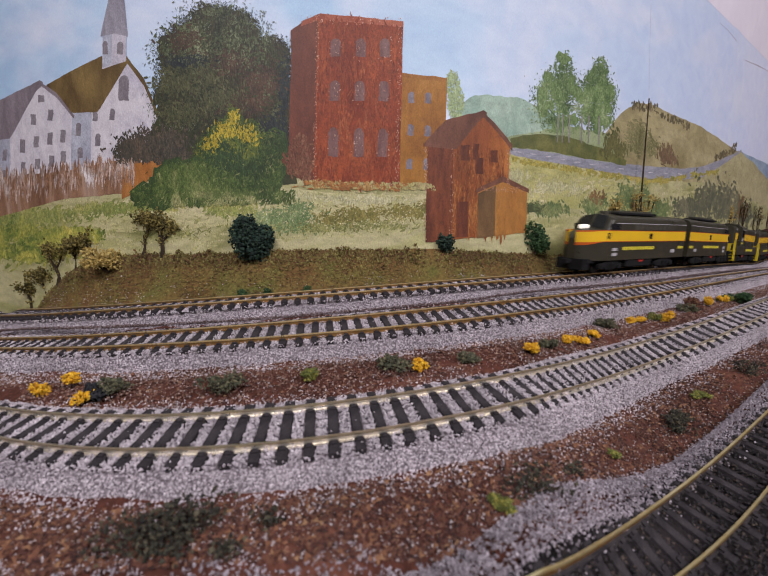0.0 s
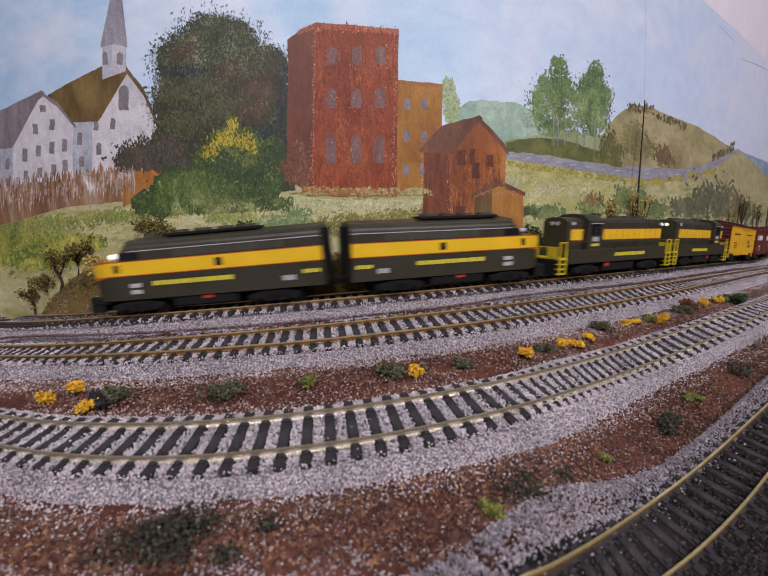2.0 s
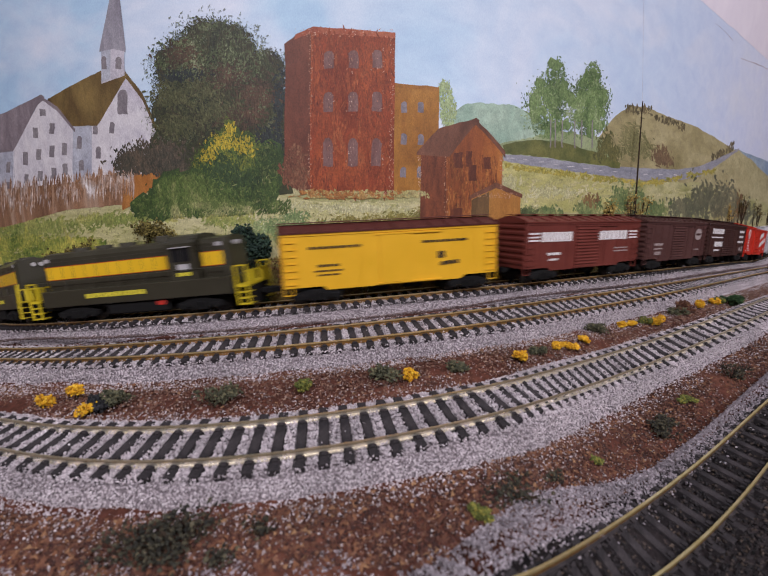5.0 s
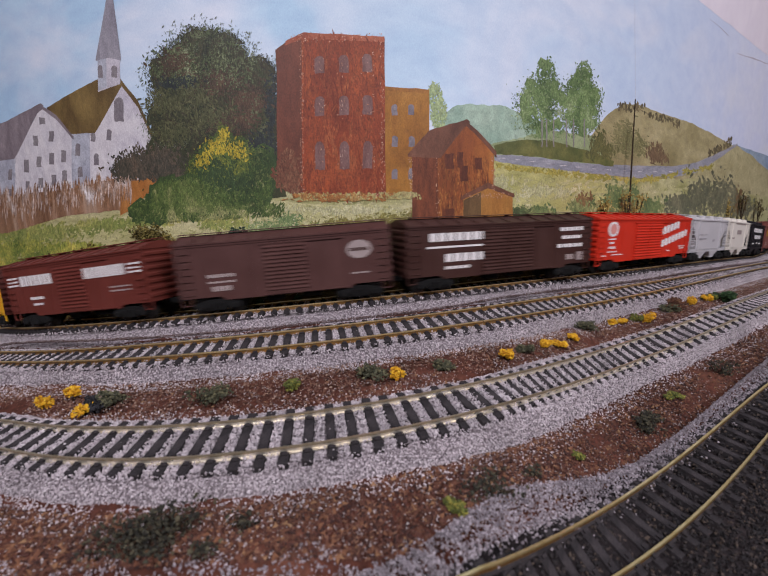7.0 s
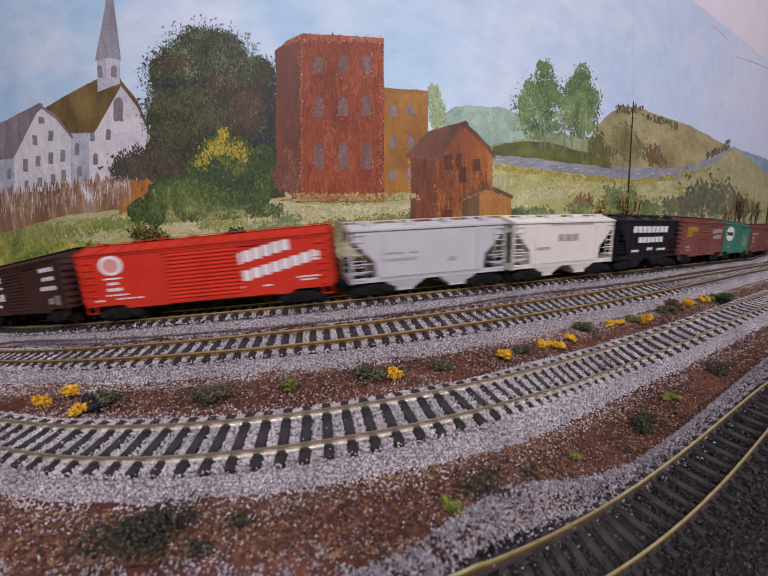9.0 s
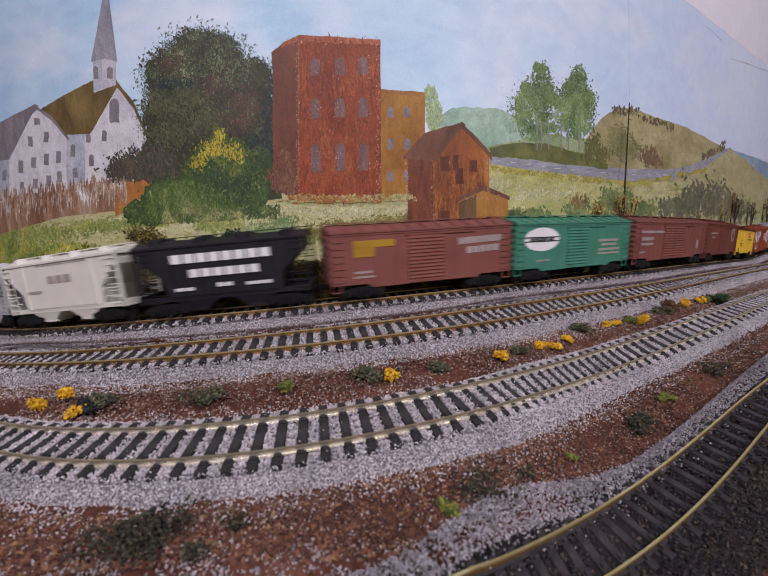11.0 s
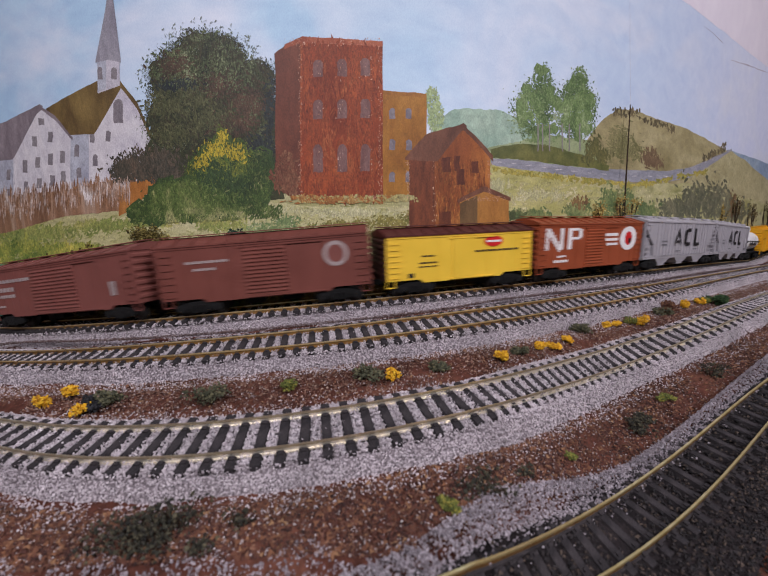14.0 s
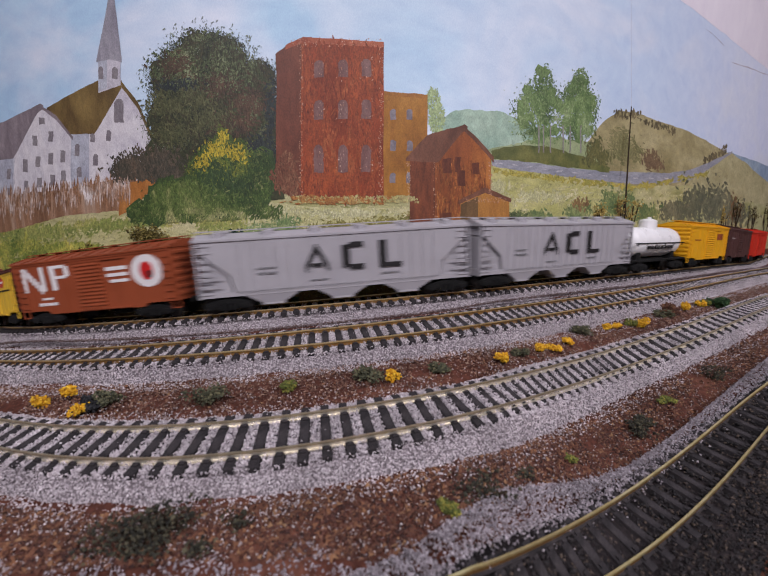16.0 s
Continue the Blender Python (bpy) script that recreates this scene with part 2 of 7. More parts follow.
def laid(p):
    """Drawn plan to layout."""
    p = np.asarray(p, float)
    return p * reach(p[..., 0] / np.maximum(p[..., 1], 0.005), np.hypot(p[..., 0], p[..., 1]))[..., None]


def drawn(x, y):
    """Layout to drawn plan: x, y and the stretch there."""
    x, y = np.asarray(x, float), np.asarray(y, float)
    u, r = x / np.maximum(y, 0.005), np.hypot(x, y)
    lo, hi = r / 1.32, r * 1.0
    for _ in range(24):
        mid = 0.5 * (lo + hi)
        far = mid * reach(u, mid) > r
        lo, hi = np.where(far, lo, mid), np.where(far, mid, hi)
    k = reach(u, hi)
    return x / k, y / k, k


def rail_top(x, y):
    x, y, k = drawn(x, y)
    return EYE_Z + k * (plan_top(x, y) - EYE_Z)


def plan_top(x, y):
    """Height of the rail heads over the gently uneven layout; level behind the nearer rail of the train's track."""
    d1 = 0.269 + 2 * 1.035 * 0.52 - 3 * 0.932 * 0.27 + 4 * 0.734 * 0.14 - 5 * 0.448 * 0.073
    xc = np.clip(x, -0.32, 0.52)
    edge = np.polyval(T1B, xc) + np.where(np.asarray(x) > xc, d1 * (x - xc), -0.80 * (x - xc))
    y = np.minimum(y, edge)
    a, b = np.clip(x, -0.36, 0.56) * 5, (np.clip(y, 0.05, 0.62) - 0.2) * 5
    k = RAIL_SURF
    return EYE_Z + k[0] + k[1] * a + k[2] * b + k[3] * a * a + k[4] * a * b + k[5] * b * b + k[6] * a ** 3 + k[7] * a * a * b


def wall_dist(u):
    return 1.2 * 32.175 / np.polyval(SPREAD, np.clip(u, -0.98, 0.955))


def bow(poly, lo, hi, off=0.0, far=3.6, n=300):
    """Plan of a rail: a bowed middle with straight runs beyond, shifted sideways by off."""
    x = np.linspace(lo, hi, n)
    y = np.polyval(poly, x)
    d = np.polyder(np.array(poly))
    e = np.concatenate([np.linspace(0, 0.5, 60)[1:], np.linspace(0.5, far, 60)[1:]]) if far > 0.5 else np.linspace(0, far, 60)[1:]
    sl, sr = np.polyval(d, lo), np.polyval(d, hi)
    x2 = np.concatenate([lo - e[::-1] / np.hypot(1, sl), x, hi + e / np.hypot(1, sr)])
    y2 = np.concatenate([y[0] - sl * e[::-1] / np.hypot(1, sl), y, y[-1] + sr * e / np.hypot(1, sr)])
    t = np.stack([np.gradient(x2), np.gradient(y2)], 1)
    t /= np.linalg.norm(t, axis=1)[:, None]
    return np.stack([x2, y2], 1) + np.stack([-t[:, 1], t[:, 0]], 1) * off


MAIN = bow(T1B, -0.32, 0.52, 0.0086)          # middle of the train's track
MAIN_S = np.concatenate([[0], np.cumsum(np.linalg.norm(np.diff(MAIN, axis=0), axis=1))])
MAIN_S -= np.interp(0, MAIN[:, 0], MAIN_S)
PLAN = ((bow(T1B, -0.32, 0.52, 0.0172), bow(T1B, -0.32, 0.52, 0)), (bow(T2A, -0.245, 0.50, 0, 1.5), bow(T2B, -0.224, 0.47, 0, 1.5)),
        (bow(T3A, -0.161, 0.333, 0, 1.2), bow(T3B, -0.143, 0.294, 0, 1.2)), (bow(T4A, 0.025, 0.165, 0, 0.45), bow(T4B, 0.045, 0.135, 0, 0.45)))
(R1A, R1B), (R2A, R2B), (R3A, R3B), (R4A, R4B) = [(laid(a), laid(b)) for a, b in PLAN]


def near_x(line, x):
    return np.interp(x, line[:, 0], line[:, 1])


def ground_z(x, y):
    """The scenery base: just under the ties, lower between the tracks, a bank up to the backdrop."""
    x, y, k = drawn(x, y)
    z = plan_top(x, y)
    off = np.full(x.shape, 99.0)
    for a, b in PLAN:
        mid = 0.5 * (near_x(a, x) + near_x(b, x))
        off = np.minimum(off, np.abs(y - mid) * 0.93)
    z = z - 0.0090 + 0.0024 * ease((off - 0.018) / 0.012)
    e = (y - near_x(MAIN, x)) * 0.93
    rise = 0.039 - 0.013 * ease((x - 0.0) / 0.35) + 0.020 * ease((-0.13 - x) / 0.16)
    return EYE_Z + k * (z + rise * ease((e - 0.012) / 0.036) - EYE_Z)


def place(x, y, up=0.0):
    x, y = laid((x, y))
    return (float(x), float(y), float(ground_z(x, y)) + up)


# ---------------------------------------------------------------- mesh helpers


def mesh_ob(name, verts, faces, mat, parent=None, smooth=False):
    me = bpy.data.meshes.new(name)
    me.from_pydata([tuple(v) for v in verts], [], [tuple(f) for f in faces])
    if smooth:
        me.polygons.foreach_set("use_smooth", [True] * len(me.polygons))
    me.materials.append(mat)
    me.update()
    ob = new(name, me)
    ob.parent = parent
    return ob


def part(name, bm, mat, parent, label="", smooth=False):
    bmesh.ops.recalc_face_normals(bm, faces=bm.faces)
    me = bpy.data.meshes.new(name)
    bm.to_mesh(me)
    bm.free()
    if smooth:
        me.polygons.foreach_set("use_smooth", [True] * len(me.polygons))
    me.materials.append(mat)
    ob = new(name, me)
    ob.parent = parent
    if label:
        ob["label"] = label
    return ob


def again(ob, name, parent, m):
    o = new(name, ob.data)
    o.parent = parent
    o.matrix_basis = m
    if "label" in ob:
        o["label"] = ob["label"]
    return o


def bx(bm, x0, x1, y0, y1, z0, z1, bevel=0.0):
    v = [bm.verts.new((x, y, z)) for x in (x0, x1) for y in (y0, y1) for z in (z0, z1)]
    f = [bm.faces.new([v[i] for i in q]) for q in ((0, 1, 3, 2), (4, 6, 7, 5), (0, 4, 5, 1), (2, 3, 7, 6), (0, 2, 6, 4), (1, 5, 7, 3))]
    if bevel:
        edges = list({e for q in f for e in q.edges})
        bmesh.ops.bevel(bm, geom=edges, offset=bevel, segments=1, affect="EDGES", profile=0.5)


def prism(bm, outline, y0, y1):
    """Outline in x and z, drawn out across from y0 to y1."""
    a = [bm.verts.new((x, y0, z)) for x, z in outline]
    b = [bm.verts.new((x, y1, z)) for x, z in outline]
    bm.faces.new(a)
    bm.faces.new(b[::-1])
    for i in range(len(a)):
        j = (i + 1) % len(a)
        bm.faces.new((a[i], b[i], b[j], a[j]))


def tube(bm, p, q, r, r2=None, seg=8):
    p, q = Vector(p), Vector(q)
    r2 = r if r2 is None else r2
    d = (q - p).normalized()
    a = d.orthogonal().normalized()
    b = d.cross(a)
    rings = []
    for c, rr in ((p, r), (q, r2)):
        rings.append([bm.verts.new(c + (a * math.cos(k * 2 * math.pi / seg) + b * math.sin(k * 2 * math.pi / seg)) * rr) for k in range(seg)])
    for k in range(seg):
        bm.faces.new((rings[0][k], rings[0][(k + 1) % seg], rings[1][(k + 1) % seg], rings[1][k]))
    bm.faces.new(rings[0][::-1])
    bm.faces.new(rings[1])


def loft(bm, rings, closed=True):
    vs = [[bm.verts.new(p) for p in r] for r in rings]
    n = len(vs[0])
    for a, b in zip(vs, vs[1:]):
        for k in range(n if closed else n - 1):
            bm.faces.new((a[k], a[(k + 1) % n], b[(k + 1) % n], b[k]))
    if closed:
        bm.faces.new(vs[0][::-1])
        bm.faces.new(vs[-1])


def grains(name, pts, sizes, mat, rng, parent=None, flat=1.0, soft=False):
    """Many small irregular stones or crumbs as one mesh."""
    n = len(pts)
    base = np.array([(1, 0, 0), (-0.5, 0.87, 0), (-0.5, -0.87, 0), (0, 0, 0.9), (0, 0, -0.9)])
    a = rng.uniform(0, 2 * np.pi, n)
    b = rng.uniform(-0.9, 0.9, n)
    ca, sa, cb, sb = np.cos(a), np.sin(a), np.cos(b), np.sin(b)
    v = base[None] * rng.uniform(0.65, 1.3, (n, 5, 1)) * np.asarray(sizes)[:, None, None]
    v[:, :, 2] *= flat
    y, z = v[:, :, 1] * cb[:, None] - v[:, :, 2] * sb[:, None], v[:, :, 1] * sb[:, None] + v[:, :, 2] * cb[:, None]
    x = v[:, :, 0] * ca[:, None] - y * sa[:, None]
    y = v[:, :, 0] * sa[:, None] + y * ca[:, None]
    v = np.stack([x, y, z], 2) + np.asarray(pts)[:, None, :]
    tri = np.array([(0, 1, 3), (1, 2, 3), (2, 0, 3), (1, 0, 4), (2, 1, 4), (0, 2, 4)])
    f = (tri[None] + (np.arange(n) * 5)[:, None, None]).reshape(-1)
    me = bpy.data.meshes.new(name)
    me.vertices.add(n * 5)
    me.vertices.foreach_set("co", v.reshape(-1).astype(np.float32))
    me.loops.add(len(f))
    me.loops.foreach_set("vertex_index", f.astype(np.int32))
    me.polygons.add(len(f) // 3)
    me.polygons.foreach_set("loop_start", np.arange(0, len(f), 3, dtype=np.int32))
    me.polygons.foreach_set("loop_total", np.full(len(f) // 3, 3, dtype=np.int32))
    me.polygons.foreach_set("use_smooth", np.full(len(f) // 3, soft, dtype=bool))
    me.materials.append(mat)
    me.update(calc_edges=True)
    me.validate()
    ob = new(name, me)
    ob.parent = parent
    return ob


# ---------------------------------------------------------------- ground, backdrop wall, room


def build_ground():
    xs = np.concatenate([np.linspace(-4.2, -0.5, 24)[:-1], np.arange(-0.5, 0.75, 0.005), np.linspace(0.75, 4.4, 24)])
    ys = np.concatenate([np.linspace(-0.35, 0.06, 20)[:-1], np.arange(0.06, 0.75, 0.005), np.linspace(0.75, 4.2, 24)])
    gx, gy = np.meshgrid(xs, ys)
    gz = ground_z(gx, gy)
    for i in range(gx.shape[0]):
        for j in range(gx.shape[1]):
            if -0.5 < gx[i, j] < 0.75 and gy[i, j] < 0.75:
                gz[i, j] += 0.0012 * noise.noise((gx[i, j] * 90, gy[i, j] * 90, 0)) + 0.0015 * noise.noise((gx[i, j] * 25, gy[i, j] * 25, 3))
    w = len(xs)
    verts = np.stack([gx, gy, gz], 2).reshape(-1, 3)
    faces = [(i * w + j, i * w + j + 1, (i + 1) * w + j + 1, (i + 1) * w + j) for i in range(len(ys) - 1) for j in range(w - 1)]
    g = mesh_ob("ground", verts, faces, SOIL, smooth=True)
    g.data.materials.append(TURF)
    cx = verts[:, 0].reshape(len(ys), w)[:-1, :-1].reshape(-1)
    cy = verts[:, 1].reshape(len(ys), w)[:-1, :-1].reshape(-1)
    e = (cy - near_x(MAIN, cx)) * 0.93
    g.data.polygons.foreach_set("material_index", (e > 0.014).astype(np.int32))
    tagged(g, "brown scenic soil with a grassy bank at the backdrop", "ground", kind="structure")
    b = bmesh.new()
    bx(b, -4.2, 4.4, -0.36, 4.2, -0.24, -0.20)
    tagged(part("tabletop", b, enamel("raw_plywood", (0.36, 0.25, 0.14), 0.8), None), "plywood tabletop under the scenery", "table", kind="structure")


def wall_line():
    u = np.linspace(-0.98, 0.955, 180)
    d = wall_dist(u)
    p = np.stack([u * d, d], 1)
    l, r = p[0] - p[1], p[-1] - p[-2]
    l, r = l / np.linalg.norm(l), np.array([0.73, 0.683])
    return np.concatenate([[p[0] + l * 3.5], p, [p[-1] + r * 3.6]])


def build_wall():
    line = wall_line()
    n = len(line)
    t = np.gradient(line, axis=0)
    t /= np.linalg.norm(t, axis=1)[:, None]
    back = line + np.stack([-t[:, 1], t[:, 0]], 1) * 0.012
    z0, z1 = -0.08, 0.62
    verts = [(*p, z0) for p in line] + [(*p, z1) for p in line] + [(*p, z0) for p in back] + [(*p, z1) for p in back]
    faces = []
    for i in range(n - 1):
        faces += [(i, i + 1, n + i + 1, n + i), (2 * n + i + 1, 2 * n + i, 3 * n + i, 3 * n + i + 1), (n + i, n + i + 1, 3 * n + i + 1, 3 * n + i)]
    w = mesh_ob("wall_backdrop", verts, faces, SKY, smooth=True)
    tagged(w, "curved backdrop board painted as pale blue cloudy sky", "wall", kind="structure")


def build_room():
    b = bmesh.new()
    bx(b, -4.6, 4.8, -3.0, 4.6, -1.16, -1.10)
    tagged(part("floor", b, enamel("grey_floor", (0.25, 0.24, 0.24), 0.7), None), "grey floor of the layout room", "floor", kind="structure")
    b = bmesh.new()
    bx(b, -4.6, 4.8, -3.0, 4.6, 1.40, 1.46)
    tagged(part("ceiling", b, DRYWALL, None), "white painted room ceiling", "ceiling", kind="structure")
    for name, q in (("wall_south", (-4.6, 4.8, -3.1, -3.0)), ("wall_north", (-4.6, 4.8, 4.6, 4.7)), ("wall_west", (-4.7, -4.6, -3.1, 4.7)), ("wall_east", (4.8, 4.9, -3.1, 4.7))):
        b = bmesh.new()
        bx(b, *q, -1.16, 1.46)
        tagged(part(name, b, DRYWALL, None), "plain white painted room wall", "wall", kind="structure")


build_ground()
build_wall()
build_room()

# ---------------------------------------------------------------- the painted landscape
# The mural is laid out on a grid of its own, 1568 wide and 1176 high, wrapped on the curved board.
COS_T, SIN_T = math.cos(TILT), math.sin(TILT)
MURAL = tagged(new("mural"), "hand-painted landscape with church, mills and hills on the backdrop", "mural")


def on_wall(gx, gy, layer=1.0):
    gx, gy = np.asarray(gx, float), np.asarray(gy, float)
    x, y = (gx - 784) / 825, -(gy - 588) / 825
    k = COS_T - y * SIN_T
    u, v = x / k, (y * COS_T + SIN_T) / k
    d = wall_dist(u) * (1 - 0.00028 * layer)
    return np.stack([u * d, d, EYE_Z + v * d], -1)


def wobble(x, amp, scale, seed):
    return amp * (noise.noise((x / scale, seed * 7.3, 0)) + 0.5 * noise.noise((x / scale * 2.7, seed * 3.1, 5)))


def curve_of(points):
    px, py = [p[0] for p in points], [p[1] for p in points]
    return lambda x: float(np.interp(x, px, py))


SEED = [0]


def band(name, top, bottom, mat, layer, parent=None, rag=2.0, step=6.0, label="", rows=6):
    """A painted area between an upper and a lower outline, with brushed edges."""
    SEED[0] += 1
    ft, fb = curve_of(top), curve_of(bottom)
    x0, x1 = max(top[0][0], bottom[0][0]), min(top[-1][0], bottom[-1][0])
    n = max(2, int((x1 - x0) / step))
    verts, faces = [], []
    for i in range(n + 1):
        x = x0 + (x1 - x0) * i / n
        a = ft(x) + wobble(x, rag, 14, SEED[0])
        b = max(a + 0.5, fb(x) + wobble(x, rag, 14, SEED[0] + 50))
        for r in range(rows + 1):
            f = r / rows
            xx = x + (wobble(a + (b - a) * f, rag, 16, SEED[0] + 90) if i in (0, n) else 0)
            verts.append(on_wall(xx, a + (b - a) * f, layer))
    for i in range(n):
        for r in range(rows):
            p = i * (rows + 1) + r
            faces.append((p, p + 1, p + rows + 2, p + rows + 1))
    ob = mesh_ob(name, verts, faces, mat, parent or MURAL, smooth=True)
    if label:
        ob["label"] = label
    return ob


def dabs(name, spots, size, mat, layer, parent=None, lean=0.0, spread=0.6, slim=0.38, seed=1, label=""):
    """Single strokes of a loaded brush: small leaf-shaped patches of paint."""
    rng = np.random.default_rng(seed)
    spots = np.asarray(spots, float)
    n = len(spots)
    a = rng.normal(lean, spread, n)
    s = rng.uniform(size[0], size[1], n)
    shape = np.array([(-1, 0), (-0.4, 0.9), (0.5, 0.75), (1, 0), (0.4, -0.8), (-0.5, -0.9)])
    p = shape[None] * rng.uniform(0.6, 1.2, (n, 6, 1)) * np.stack([s, s * slim], 1)[:, None, :]
    ca, sa = np.cos(a)[:, None], np.sin(a)[:, None]
    gx = spots[:, 0:1] + p[:, :, 0] * ca - p[:, :, 1] * sa
    gy = spots[:, 1:2] + p[:, :, 0] * sa + p[:, :, 1] * ca
    lay = layer + rng.uniform(0, 0.35, n)[:, None]
    v = on_wall(gx, gy, lay).reshape(-1, 3)
    faces = [tuple(range(i * 6, i * 6 + 6)) for i in range(n)]
    ob = mesh_ob(name, v, faces, mat, parent or MURAL)
    tagged(ob, label, kind="stuff")
    return ob


def blob_spots(lobes, n, seed):
    """Points spread over a few overlapping round masses (x, y, rx, ry), thinner at the rim."""
    rng = np.random.default_rng(seed)
    area = np.array([l[2] * l[3] for l in lobes], float)
    pick = rng.choice(len(lobes), n, p=area / area.sum())
    r, a = np.sqrt(rng.uniform(0, 1, n)) * rng.uniform(0.85, 1.1, n), rng.uniform(0, 2 * np.pi, n)
    l = np.array(lobes, float)[pick]
    return np.stack([l[:, 0] + l[:, 2] * r * np.cos(a), l[:, 1] + l[:, 3] * r * np.sin(a)], 1)


def soft_spots(lobes, n, seed):
    """Points of soft-edged masses, thick in the middle and thinning out."""
    rng = np.random.default_rng(seed)
    l = np.array(lobes, float)
    l = l[rng.choice(len(l), n, p=l[:, 2] * l[:, 3] / (l[:, 2] * l[:, 3]).sum())]
    return np.stack([l[:, 0] + l[:, 2] * rng.normal(0, 0.55, n), l[:, 1] + l[:, 3] * rng.normal(0, 0.5, n)], 1)


def field_spots(x0, x1, ft, fb, n, seed):
    rng = np.random.default_rng(seed)
    x = rng.uniform(x0, x1, n)
    f = rng.uniform(0, 1, n)
    t = np.array([ft(q) for q in x])
    b = np.array([fb(q) for q in x])
    return np.stack([x, t + (b - t) * f], 1)


def rim_spots(lobes, n, seed):
    """Loose points along and just outside the outline of the masses."""
    rng = np.random.default_rng(seed)
    l = np.array(lobes, float)[rng.integers(0, len(lobes), n)]
    a, r = rng.uniform(0, 2 * np.pi, n), rng.uniform(0.9, 1.0, n) + np.abs(rng.normal(0, 0.13, n))
    return np.stack([l[:, 0] + l[:, 2] * r * np.cos(a), l[:, 1] + l[:, 3] * r * np.sin(a)], 1)


def tree_mass(name, lobes, under, tones, layer, n, size, seed, lean=0.4, label="", solid=1.0, soft=False):
    top = dabs(name, (soft_spots if soft else blob_spots)(lobes, int(n * 1.7), seed), (size[0] * 0.75, size[1] * 0.9), dabbed(name + "_paint", tones), layer + 0.2, lean=lean, spread=1.1, slim=0.42, seed=seed, label=label)
    inner = [(x, y, rx * 0.78, ry * 0.78) for x, y, rx, ry in lobes]
    dabs(name + "_rim", rim_spots(lobes, int(n * 1.3), seed + 5), (0.9, 2.6), dabbed(name + "_rim_paint", tones), layer + 0.1, parent=top, lean=-1.2, spread=0.9, slim=0.4, seed=seed + 5)
    dabs(name + "_shade", blob_spots(inner, int(max(60, n // 5) * solid), seed + 1), (size[1] * 2.2, size[1] * 4.0), dabbed(name + "_under", under), layer, parent=top, spread=1.2, slim=0.8, seed=seed + 1)
    return top


def window_paint(parent, x, y, w, h, mat, layer, arch=True):
    top = [(x - w, y - h * 0.62), (x - w * 0.6, y - h * 0.92), (x, y - h), (x + w * 0.6, y - h * 0.92), (x + w, y - h * 0.62)] if arch else [(x - w, y - h), (x + w, y - h)]
    return band("painted_window", top, [(x - w, y + h), (x + w, y + h)], mat, layer, parent, rag=2.0, step=2, rows=5)


